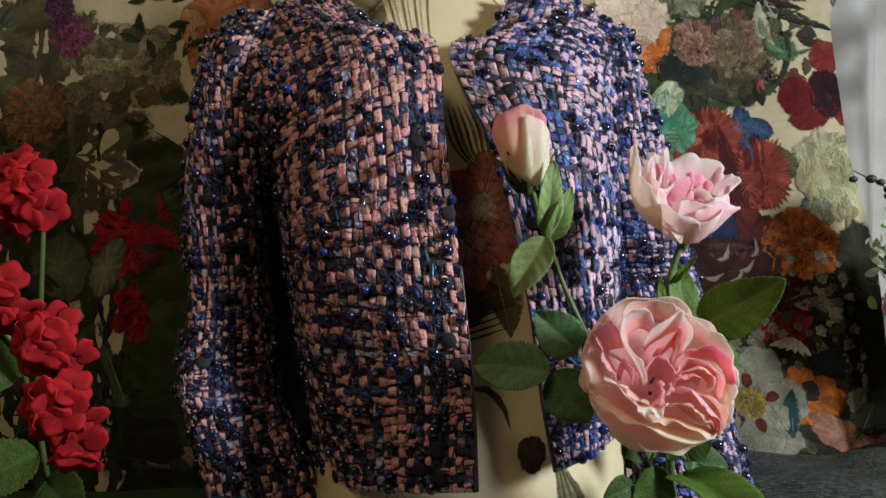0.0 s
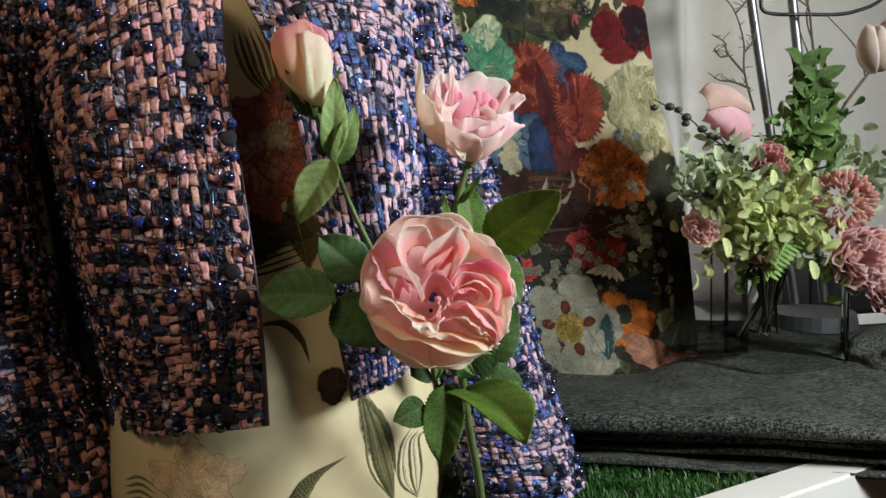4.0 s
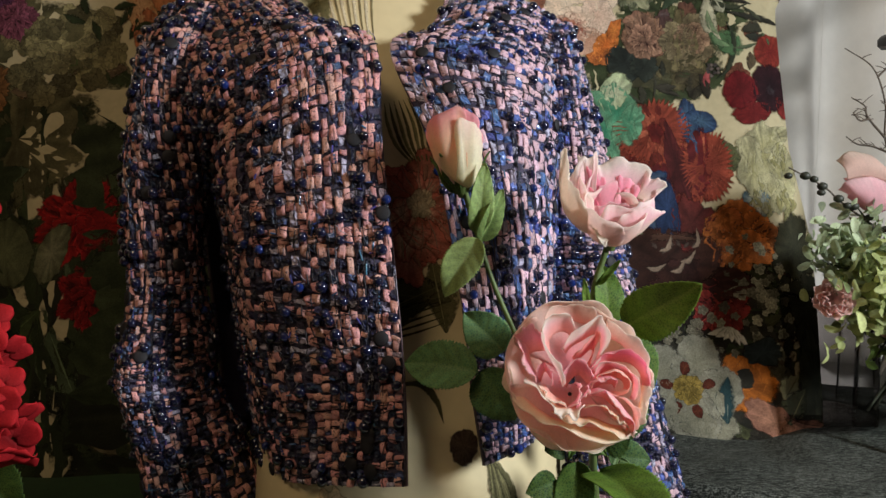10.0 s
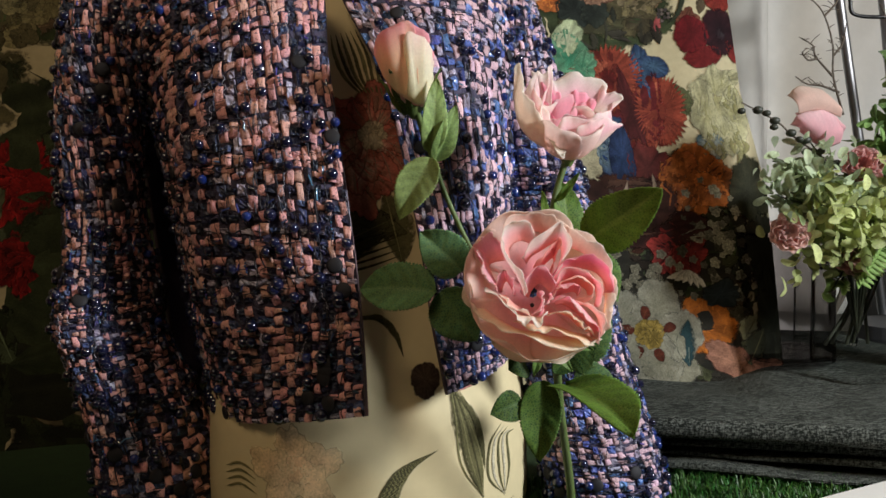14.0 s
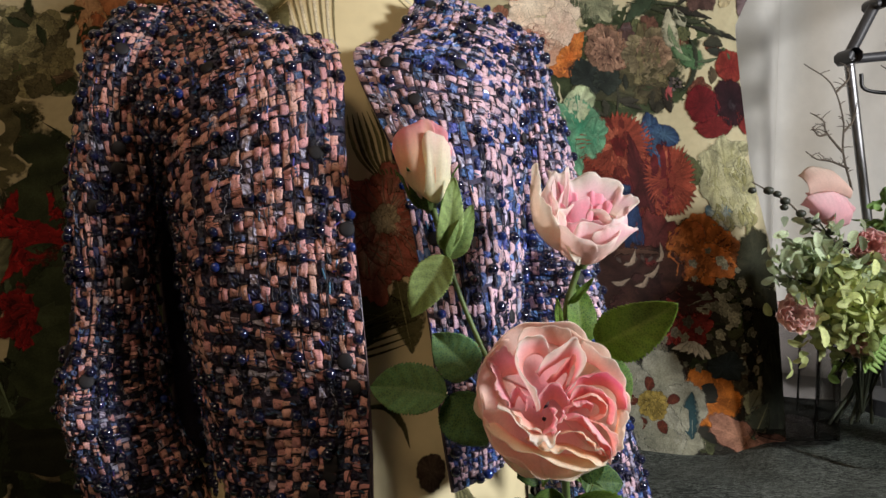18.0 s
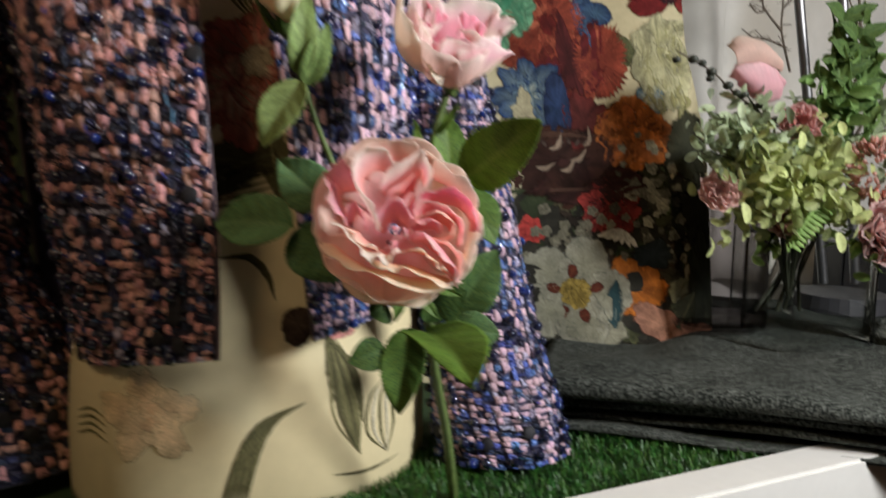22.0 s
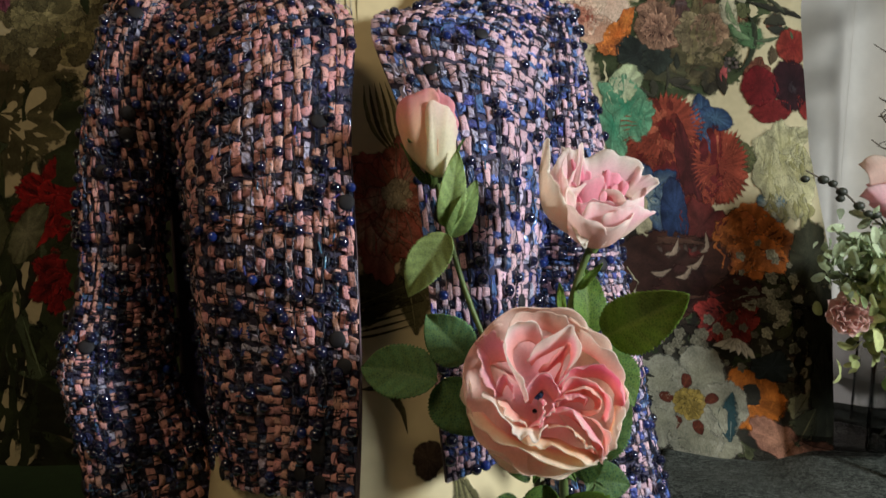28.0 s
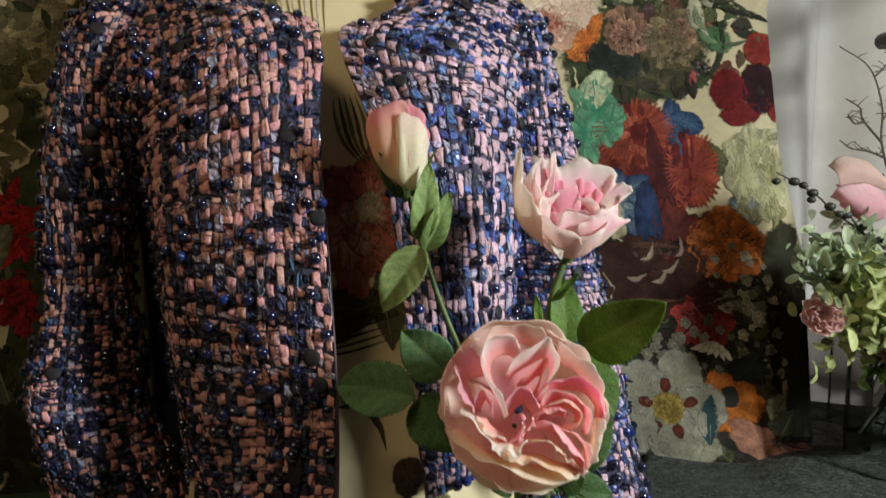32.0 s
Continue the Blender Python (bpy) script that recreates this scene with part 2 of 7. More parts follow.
def heather(m, dark, pale):
    """Crossing pale and dark yarns of a woollen weave."""
    N, K = m.node_tree.nodes, m.node_tree.links
    tc = N.new("ShaderNodeTexCoord")
    out = []
    for size in ((100, 560, 700), (560, 560, 170)):
        mp, no = N.new("ShaderNodeMapping"), N.new("ShaderNodeTexNoise")
        mp.inputs["Scale"].default_value = size
        mp.inputs["Rotation"].default_value = (0, 0, radians(20))
        no.inputs["Scale"].default_value, no.inputs["Detail"].default_value = 1.0, 3
        K.new(tc.outputs["Object"], mp.inputs["Vector"])
        K.new(mp.outputs["Vector"], no.inputs["Vector"])
        out.append(no.outputs["Fac"])
    big = N.new("ShaderNodeTexNoise")
    big.inputs["Scale"].default_value, big.inputs["Detail"].default_value = 22, 4
    K.new(tc.outputs["Object"], big.inputs["Vector"])
    a1, a2, mr, mx = N.new("ShaderNodeMath"), N.new("ShaderNodeMath"), N.new("ShaderNodeMapRange"), N.new("ShaderNodeMixRGB")
    K.new(out[0], a1.inputs[0])
    K.new(out[1], a1.inputs[1])
    K.new(a1.outputs[0], a2.inputs[0])
    a2.operation = "MULTIPLY_ADD"
    K.new(big.outputs["Fac"], a2.inputs[0])
    a2.inputs[1].default_value = .25
    K.new(a1.outputs[0], a2.inputs[2])
    mr.inputs["From Min"].default_value, mr.inputs["From Max"].default_value = 1.02, 1.42
    K.new(a2.outputs[0], mr.inputs["Value"])
    K.new(mr.outputs["Result"], mx.inputs["Fac"])
    mx.inputs["Color1"].default_value, mx.inputs["Color2"].default_value = (*dark, 1), (*pale, 1)
    K.new(mx.outputs["Color"], N["Principled BSDF"].inputs["Base Color"])


heather(GREY, (.016, .019, .016), (.17, .185, .165))


def glassy(name, tint, rough=0.03, ior=1.45):
    m = bpy.data.materials.new(name)
    m.use_nodes = True
    N, K = m.node_tree.nodes, m.node_tree.links
    N.remove(N["Principled BSDF"])
    t, g, mix, fr = (N.new("ShaderNode" + k) for k in ("BsdfTransparent", "BsdfGlossy", "MixShader", "Fresnel"))
    t.inputs["Color"].default_value = (*tint, 1)
    g.inputs["Roughness"].default_value = rough
    fr.inputs["IOR"].default_value = ior
    K.new(fr.outputs[0], mix.inputs[0])
    K.new(t.outputs[0], mix.inputs[1])
    K.new(g.outputs[0], mix.inputs[2])
    K.new(mix.outputs[0], N["Material Output"].inputs["Surface"])
    return m


GLASS = glassy("clear glass", (0.95, 0.96, 0.955), 0.06, 1.18)
THICK = glassy("thick glass", (0.86, 0.87, 0.86), 0.3, 1.001)
SMOKE = glassy("smoked glass", (0.60, 0.575, 0.58), 0.2, 1.12)


# ---- mesh helpers ----
def mesh_object(name, verts, faces, material, parent=None, label="", colours=None, smooth=True, kind=""):
    me = bpy.data.meshes.new(name)
    me.from_pydata([tuple(map(float, p)) for p in verts], [], [tuple(map(int, f)) for f in faces])
    me.polygons.foreach_set("use_smooth", [smooth] * len(me.polygons))
    if colours is not None:
        ca = me.color_attributes.new("tint", "FLOAT_COLOR", "POINT")
        c = np.ones((len(verts), 4))
        c[:, :np.shape(colours)[1]] = colours
        ca.data.foreach_set("color", c.ravel())
    me.materials.append(material)
    me.update()
    ob = new(name, me)
    ob.parent = parent
    if label:
        ob["label"] = label
    if kind:
        ob["kind"] = kind
    return ob


def part(name, bm, material, parent, label=""):
    me = bpy.data.meshes.new(name)
    bm.normal_update()
    bm.to_mesh(me)
    bm.free()
    me.materials.append(material)
    ob = new(name, me)
    ob.parent = parent
    if label:
        ob["label"] = label
    return ob


def base(name, place, label, category, group="", kind=""):
    ob = new(name)
    ob.empty_display_size = 0.02
    ob.location = place
    return tagged(ob, label, category, group, kind)


def box_bm(lo, hi, bevel=0.0, m=None):
    bm = bmesh.new()
    bmesh.ops.create_cube(bm, size=1)
    lo, hi = Vector(lo), Vector(hi)
    for v in bm.verts:
        v.co = Vector([(a + b) / 2 + c * (b - a) for a, b, c in zip(lo, hi, v.co)])
    if bevel:
        bmesh.ops.bevel(bm, geom=bm.edges[:], offset=bevel, segments=2, affect="EDGES")
    if m is not None:
        bm.transform(m)
    return bm


class Heap:
    """Collects pieces of one mesh."""
    def __init__(self):
        self.v, self.f, self.c, self.n = [], [], [], 0

    def add(self, verts, faces, colours=None):
        verts = np.asarray(verts, float)
        self.v.append(verts)
        self.f.append(np.asarray(faces) + self.n)
        if colours is not None:
            self.c.append(np.broadcast_to(np.asarray(colours, float), (len(verts), np.shape(colours)[-1])))
        self.n += len(verts)

    def make(self, name, material, parent=None, label="", kind="", shift=None):
        v = np.concatenate(self.v)
        if shift is not None:
            v = v - np.asarray(shift)
        faces = [tuple(r) for a in self.f for r in a.tolist()]
        return mesh_object(name, v, faces, material, parent, label, np.concatenate(self.c) if self.c else None, kind=kind)


def grid_faces(nu, nv, closed=False):
    out = []
    for i in range(nu if closed else nu - 1):
        for j in range(nv - 1):
            a, b = i * nv + j, ((i + 1) % nu) * nv + j
            out.append((a, b, b + 1, a + 1))
    return out


def spline(pts, s):
    """Catmull-Rom through pts (n, k) at s in 0..1 (m,)."""
    pts = np.asarray(pts, float)
    n = len(pts)
    x = np.clip(np.asarray(s, float), 0, 1) * (n - 1)
    i = np.minimum(x.astype(int), n - 2)
    f = (x - i)[:, None]
    ext = np.concatenate([[2 * pts[0] - pts[1]], pts, [2 * pts[-1] - pts[-2]]])
    a, b, c, d = ext[i], ext[i + 1], ext[i + 2], ext[i + 3]
    return 0.5 * (2 * b + (c - a) * f + (2 * a - 5 * b + 4 * c - d) * f ** 2 + (3 * b - a - 3 * c + d) * f ** 3)


def tube(heap, pts, radii, sides=6, n=24, colour=None, caps=True):
    pts = np.asarray(pts, float)
    s = np.linspace(0, 1, n)
    p = spline(pts, s)
    r = np.interp(s, np.linspace(0, 1, len(np.atleast_1d(radii))), np.atleast_1d(radii))
    t = np.gradient(p, axis=0)
    t /= np.linalg.norm(t, axis=1, keepdims=True) + 1e-12
    up = np.array([0.31, 0.2, 0.93]) if abs(t[0, 2]) < 0.9 else np.array([1.0, 0.1, 0])
    a = np.cross(t, up)
    a /= np.linalg.norm(a, axis=1, keepdims=True) + 1e-12
    b = np.cross(t, a)
    ang = np.linspace(0, 2 * np.pi, sides, endpoint=False)
    v = p[None] + r[None, :, None] * (np.cos(ang)[:, None, None] * a[None] + np.sin(ang)[:, None, None] * b[None])
    heap.add(v.reshape(-1, 3), grid_faces(sides, n, True), colour)


def pivot(origin, axis, twist=0.0):
    """A matrix whose +Z points along axis."""
    q = Vector(axis).normalized().to_track_quat("Z", "Y").to_matrix().to_4x4()
    return Matrix.Translation(origin) @ q @ Matrix.Rotation(radians(twist), 4, "Z")


def moved(m, v):
    a = np.array(m)
    return np.asarray(v) @ a[:3, :3].T + a[:3, 3]


rng = np.random.default_rng(7)

# ---- room ----
room_floor = mesh_object("floor", [(-2.2, -2.0, 0), (2.6, -2.0, 0), (2.6, 1.6, 0), (-2.2, 1.6, 0)], [(0, 1, 2, 3)], FLOORM)
tagged(room_floor, "dark brown floor of the room below the table", "floor", kind="structure")


def wall(name, lo, hi, material, label):
    return tagged(part(name, box_bm(lo, hi), material, None), label, "wall", kind="structure")


wall("wall_north", (-2.2, 1.50, 0), (2.6, 1.60, 2.5), WALLP, "plain white painted wall behind the display")
# the other three walls are unseen, added to close the room and bounce warm light
wall("wall_south", (-2.2, -2.1, 0), (2.6, -2.0, 2.5), WARMP, "unseen warm wall added behind the camera to bounce light")
wall("wall_west", (-2.3, -2.1, 0), (-2.2, 1.6, 2.5), WARMP, "unseen warm wall added to close the room and bounce light")
wall("wall_east", (2.6, -2.1, 0), (2.7, 1.6, 2.5), WARMP, "unseen warm wall added to close the room and bounce light")
tagged(part("ceiling", box_bm((-2.3, -2.1, 2.5), (2.7, 1.6, 2.6)), WALLP, None), "plain white ceiling", "ceiling", kind="structure")

# ---- table with a white rim, turned against the line of sight ----
TURN_T = radians(19.0)
table = base("display_table", (0.40, 0.69, 0), "white lacquered display table with a raised rim around artificial turf", "table")
TM = Matrix.Rotation(TURN_T, 4, "Z")


def tpart(name, lo, hi, bevel, material, label=""):
    ob = part(name, box_bm(lo, hi, bevel, TM), material, table, label)
    return ob


tpart("tabletop", (-1.0, -0.045, 0.690), (0.9, 0.66, 0.722), 0.002, WHITE)
tpart("front_rim", (-1.0, -0.048, 0.66), (0.9, 0.0, 0.745), 0.003, WHITE, "white lacquered front rim")
tpart("back_rim", (-1.0, 0.66, 0.66), (0.9, 0.69, 0.745), 0.003, WHITE)
for lx in (-0.97, 0.84):
    for ly in (-0.02, 0.60):
        tpart("leg", (lx, ly, 0.0), (lx + 0.05, ly + 0.05, 0.690), 0.003, WHITE)

# turf
turf = base("artificial_turf", (0.40, 0.69, 0.722), "bright green artificial grass mat on the white table", "turf", kind="stuff")
bm = box_bm((-0.98, 0.002, 0.0), (0.5, 0.655, 0.010), 0, TM)
part("backing", bm, TURF, turf)
nb = 15000
lx, ly = rng.uniform(-0.45, 0.28, nb), rng.uniform(0.004, 0.20, nb)
ct, st = math.cos(TURN_T), math.sin(TURN_T)
bx, by = lx * ct - ly * st, lx * st + ly * ct
ang = rng.uniform(0, 2 * np.pi, nb)
ln = rng.uniform(0.008, 0.018, nb)
bend = rng.uniform(0.1, 0.9, nb)
w = 0.0007
sx, sy = np.cos(ang) * w, np.sin(ang) * w
dx, dy = -np.sin(ang), np.cos(ang)
z0 = 0.009
v = np.stack([np.stack([bx - sx, by - sy, np.full(nb, z0)], 1), np.stack([bx + sx, by + sy, np.full(nb, z0)], 1),
              np.stack([bx + sx * .8 + dx * ln * bend * .35, by + sy * .8 + dy * ln * bend * .35, z0 + ln * .6], 1),
              np.stack([bx - sx * .8 + dx * ln * bend * .35, by - sy * .8 + dy * ln * bend * .35, z0 + ln * .6], 1),
              np.stack([bx + dx * ln * bend, by + dy * ln * bend, z0 + ln * (1.05 - .5 * bend)], 1)], 1).reshape(-1, 3)
k = np.arange(nb)[:, None] * 5
faces = [tuple(r) for r in (k + [0, 1, 2, 3]).tolist()] + [tuple(r) for r in (k + [3, 2, 4]).tolist()]
mesh_object("grass", v, faces, GRASS, turf, kind="stuff")

# ---- hanging floral cloth behind ----
def curtain_y(x, z):
    x, z = np.asarray(x, float), np.asarray(z, float)
    return 1.06 + 0.235 * (z - 0.82) + 0.006 * np.sin(x * 17 + 1.0) + 0.004 * np.sin(x * 41 + z * 6)


def curtain_edge(z):
    z = np.asarray(z, float)
    return 0.604 + 0.024 * np.clip((1.2 - z) / 0.15, 0, 1) + 0.004 * np.sin((z - 0.9) * 9) + np.clip(z - 1.42, 0, 1) * 0.5


curtain = base("floral_curtain", (0, 1.06, 0.74), "hanging cream cotton cloth printed with large painted garden flowers", "curtain")
nu, nz = 90, 60
uu, zz = np.meshgrid(np.linspace(0, 1, nu), np.linspace(0.726, 1.66, nz), indexing="ij")
xx = -1.05 + uu * (curtain_edge(zz) + 1.05)
vv = np.stack([xx, curtain_y(xx, zz), zz], -1).reshape(-1, 3)
back = vv + np.array([0, 0.0015, 0])
fs = grid_faces(nu, nz)
both = np.concatenate([vv, back])
fs2 = fs + [tuple(reversed([a + len(vv) for a in f])) for f in fs]
rim = [((nu - 1) * nz + j, (nu - 1) * nz + j + len(vv), (nu - 1) * nz + j + 1 + len(vv), (nu - 1) * nz + j + 1) for j in range(nz - 1)]
mesh_object("cloth", both - np.array([0, 1.06, 0.74]), fs2 + rim, CREAM, curtain)


class Print:
    """Printed motifs laid on a cloth given by y(x, z)."""
    def __init__(self, ysurf, parent, shift, lift=0.0002, limit=None):
        self.y, self.parent, self.shift, self.lift, self.limit = ysurf, parent, np.asarray(shift), lift, limit
        self.layer, self.h = 0, Heap()

    def blob(self, cx, cz, rx, rz, ang=0.0, c0=(.5, .1, .1), c1=None, frill=0.08, teeth=0, streak=0.38, n=36):
        c0 = np.array(c0)
        c1 = c0 * 0.6 if c1 is None else np.array(c1)
        th = np.linspace(0, 2 * np.pi, n, endpoint=False)
        ph = rng.uniform(0, 6.28, 3)
        edge = 1 + frill * (np.sin(3 * th + ph[0]) * .5 + np.sin(5 * th + ph[1]) * .35 + np.sin(9 * th + ph[2]) * .25) + rng.normal(0, .25, n) * frill
        if teeth:
            edge = edge * (1 - teeth * (np.arange(n) % 2))
        rs = np.array([0.0, 0.3, 0.62, 0.86, 1.06])
        ca, sa = math.cos(ang), math.sin(ang)
        px, pz, cc = [], [], []
        st = rng.uniform(-streak, streak, n)
        for r in rs:
            x, z = rx * r * edge * np.cos(th), rz * r * edge * np.sin(th)
            px.append(cx + ca * x - sa * z), pz.append(cz + sa * x + ca * z)
            col = c0 * (1 - r) + c1 * r
            cc.append(np.clip(col[None] * (1 + st[:, None] * (0.3 + r)), 0.003, 1))
        px, pz, cc = np.concatenate(px), np.concatenate(pz), np.concatenate(cc)
        cc = np.concatenate([cc, np.repeat((1, 1, 1, .85, 0.1), n)[:, None]], 1)
        if self.limit is not None:
            px = np.minimum(px, self.limit(pz) - 0.0005)
        self.layer += 1
        y = self.y(px, pz) - self.lift - 0.0000006 * self.layer
        m = len(rs)
        f = []
        for j in range(m - 1):
            for i in range(n):
                a, b = j * n + i, j * n + (i + 1) % n
                f.append((a, b, b + n, a + n))
        self.h.add(np.stack([px, y, pz], 1), f, cc)

    def stroke(self, pts, width, c, taper=True, n=26):
        p = spline(np.asarray(pts, float), np.linspace(0, 1, n))
        t = np.gradient(p, axis=0)
        t /= np.linalg.norm(t, axis=1, keepdims=True) + 1e-9
        nn = np.stack([-t[:, 1], t[:, 0]], 1)
        w = width * (np.sin(np.linspace(0.12, np.pi - .05, n)) if taper else np.ones(n))
        a, b = p + nn * w[:, None] * .6, p - nn * w[:, None] * .6
        q = np.concatenate([a, p, b])
        self.layer += 1
        if self.limit is not None:
            q[:, 0] = np.minimum(q[:, 0], self.limit(q[:, 1]) - 0.0005)
        y = self.y(q[:, 0], q[:, 1]) - self.lift - 0.0000006 * self.layer
        c = np.asarray(c, float)
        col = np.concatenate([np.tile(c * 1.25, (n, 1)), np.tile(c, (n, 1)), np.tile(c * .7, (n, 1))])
        col = np.concatenate([col, np.repeat((.35, 1, .35), n)[:, None]], 1)
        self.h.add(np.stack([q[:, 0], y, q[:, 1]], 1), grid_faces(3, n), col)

    def petals(self, cx, cz, r, count, c0, c1, squash=0.55, turn=0.0, teeth=0, inner=0.45, frill=.12, jitter=.25):
        for i in range(count):
            a = turn + 2 * math.pi * i / count + rng.uniform(-jitter, jitter)
            k = rng.uniform(.8, 1.15)
            self.blob(cx + r * inner * math.cos(a), cz + r * inner * math.sin(a), r * (1 - inner) * 1.15 * k, r * squash * k, a,
                      np.array(c0) * rng.uniform(.6, 1.15), np.array(c1) * rng.uniform(.7, 1.25), frill, teeth)
            if r > .016:
                for q in range(3):
                    b = a + rng.uniform(-.5, .5) * squash
                    s0, s1 = rng.uniform(.15, .4), rng.uniform(.6, 1.0)
                    w = rng.uniform(-.12, .12)
                    tone = np.array(c0) * .6 if q else np.array(c1) * 1.45
                    self.stroke([(cx + r * s * math.cos(b + w * s), cz + r * s * math.sin(b + w * s)) for s in (s0, (s0 + s1) / 2, s1)], r * rng.uniform(.04, .10), tone, n=8)

    def leaf(self, x0, z0, x1, z1, width, c, rib=None):
        mx, mz = (x0 + x1) / 2, (z0 + z1) / 2
        ang, ln = math.atan2(z1 - z0, x1 - x0), math.hypot(x1 - x0, z1 - z0)
        self.stroke([(x0, z0), (mx - math.sin(ang) * width * .15, mz + math.cos(ang) * width * .15), (x1, z1)], width, c)
        if rib is not None:
            self.stroke([(x0, z0), (mx, mz), (x1, z1)], width * .06, rib)

    def done(self, name, label=""):
        ob = self.h.make(name, PRINT, self.parent, label, shift=self.shift)
        self.h = Heap()
        return ob


P = Print(curtain_y, curtain, (0, 1.06, 0.74), limit=curtain_edge)
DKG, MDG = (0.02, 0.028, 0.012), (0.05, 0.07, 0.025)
# dark foliage behind the flowers; on the left its tones also stand for shade
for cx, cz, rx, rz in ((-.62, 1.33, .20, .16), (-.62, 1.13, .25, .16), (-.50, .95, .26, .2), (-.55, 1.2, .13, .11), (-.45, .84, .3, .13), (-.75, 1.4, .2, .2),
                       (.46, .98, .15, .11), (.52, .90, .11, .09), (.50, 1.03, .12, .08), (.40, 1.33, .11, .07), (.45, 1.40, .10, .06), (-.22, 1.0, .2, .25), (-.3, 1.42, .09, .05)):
    # the upper left gets a paler colour in place of more light
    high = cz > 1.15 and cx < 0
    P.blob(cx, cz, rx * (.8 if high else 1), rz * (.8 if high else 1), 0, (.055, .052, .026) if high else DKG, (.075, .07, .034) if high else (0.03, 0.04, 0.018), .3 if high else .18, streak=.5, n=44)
# near-black blobs put the shade of the lower left into the print
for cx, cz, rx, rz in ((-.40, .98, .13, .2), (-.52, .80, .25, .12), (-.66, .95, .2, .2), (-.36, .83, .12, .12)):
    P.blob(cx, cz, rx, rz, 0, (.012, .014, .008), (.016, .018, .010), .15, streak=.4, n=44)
for i in range(70):
    if i % 3 < 2:
        x, z = rng.uniform(-.95, -.30), rng.uniform(.75, 1.46)
        if x > -.43 and 1.10 < z < 1.27:
            continue
    else:
        x, z = rng.uniform(.36, .58), rng.uniform(.80, 1.08)
    a, l = rng.uniform(0, 6.28), rng.uniform(.04, .10)
    c = np.array((MDG, DKG, (.07, .05, .03), (.04, .055, .03))[rng.integers(0, 4)]) * rng.uniform(.7, 1.4)
    P.leaf(x, z, x + l * math.cos(a), z + l * math.sin(a), l * .5, c, c * 1.8)
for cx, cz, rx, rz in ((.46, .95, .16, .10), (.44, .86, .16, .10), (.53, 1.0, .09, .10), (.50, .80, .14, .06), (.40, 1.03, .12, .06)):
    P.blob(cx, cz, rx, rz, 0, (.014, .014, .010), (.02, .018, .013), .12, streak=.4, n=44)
# mid-toned small leaves and petals between the large blooms
for i in range(150):
    x, z = rng.uniform(.24, .60), rng.uniform(.78, 1.50)
    a, l = rng.uniform(0, 6.28), rng.uniform(.02, .05)
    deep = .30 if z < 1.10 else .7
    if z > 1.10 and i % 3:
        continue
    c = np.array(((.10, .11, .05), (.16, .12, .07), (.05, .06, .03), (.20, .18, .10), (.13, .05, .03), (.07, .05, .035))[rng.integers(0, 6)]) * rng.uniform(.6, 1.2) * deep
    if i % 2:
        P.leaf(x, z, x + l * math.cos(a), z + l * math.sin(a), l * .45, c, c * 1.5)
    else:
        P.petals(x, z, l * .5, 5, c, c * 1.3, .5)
P.done("foliage_print", "dark green painted foliage with shade in its tones")["kind"] = "stuff"
# hydrangea, asters and geranium heads on the shaded side, colours dimmed for that shade
for i in range(46):
    a, r = rng.uniform(0, 6.28), rng.uniform(0, 1) ** .5
    x, z = -.493 + .085 * r * math.cos(a), 1.335 + .075 * r * math.sin(a)
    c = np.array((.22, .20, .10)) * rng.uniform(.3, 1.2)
    P.petals(x, z, .018, 4, c, c * .75, .6, rng.uniform(0, 1.5))
P.done("hydrangea_print", "cream painted hydrangea head")
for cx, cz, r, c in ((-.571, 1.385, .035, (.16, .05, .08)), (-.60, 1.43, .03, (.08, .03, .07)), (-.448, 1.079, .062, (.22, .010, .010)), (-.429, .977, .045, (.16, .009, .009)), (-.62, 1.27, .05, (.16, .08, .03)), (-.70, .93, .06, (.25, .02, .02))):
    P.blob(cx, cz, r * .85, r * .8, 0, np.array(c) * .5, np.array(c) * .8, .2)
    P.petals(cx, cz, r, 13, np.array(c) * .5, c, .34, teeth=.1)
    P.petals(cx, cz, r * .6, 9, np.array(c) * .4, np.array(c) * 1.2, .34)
    P.done("red_bloom_print", "deep red or purple painted bloom")
for cx, cz, rx, rz, a, c0, c1 in ((-.355, 1.432, .05, .03, .3, (.5, .2, .08), (.42, .15, .06)), (-.385, 1.40, .035, .022, 2.0, (.6, .36, .2), (.5, .28, .13)), (-.374, 1.365, .022, .04, .1, (.5, .19, .09), (.42, .14, .06)),
                                  (-.30, 1.44, .03, .03, 0, (.5, .25, .1), (.35, .12, .05)), (-.554, 1.035, .045, .05, .4, (.14, .16, .08), (.09, .1, .05)), (-.485, 1.035, .02, .045, -.3, (.25, .25, .16), (.14, .15, .08)), (-.37, .785, .05, .03, 0, (.3, .25, .15), (.2, .17, .1))):
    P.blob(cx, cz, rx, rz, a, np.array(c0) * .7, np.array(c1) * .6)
    P.done("petal_print", "peach or orange painted petal")
for i in range(16):
    x, z = rng.uniform(-.47, -.30), rng.uniform(1.37, 1.46)
    a = rng.uniform(0, 6.28)
    P.leaf(x, z, x + .035 * math.cos(a), z + .035 * math.sin(a), .012, DKG)
P.stroke([(-.44, 1.24), (-.40, 1.215), (-.385, 1.19), (-.37, 1.18)], .004, DKG)
P.stroke([(-.40, 1.215), (-.37, 1.225), (-.35, 1.22)], .004, DKG)
for i in range(7):
    a = rng.uniform(0, 6.28)
    x, z = -.39 + rng.uniform(-.03, .03), 1.19 + rng.uniform(-.02, .03)
    P.leaf(x, z, x + .018 * math.cos(a), z + .018 * math.sin(a), .009, DKG)
P.done("twig_print", "dark painted twigs")["kind"] = "stuff"
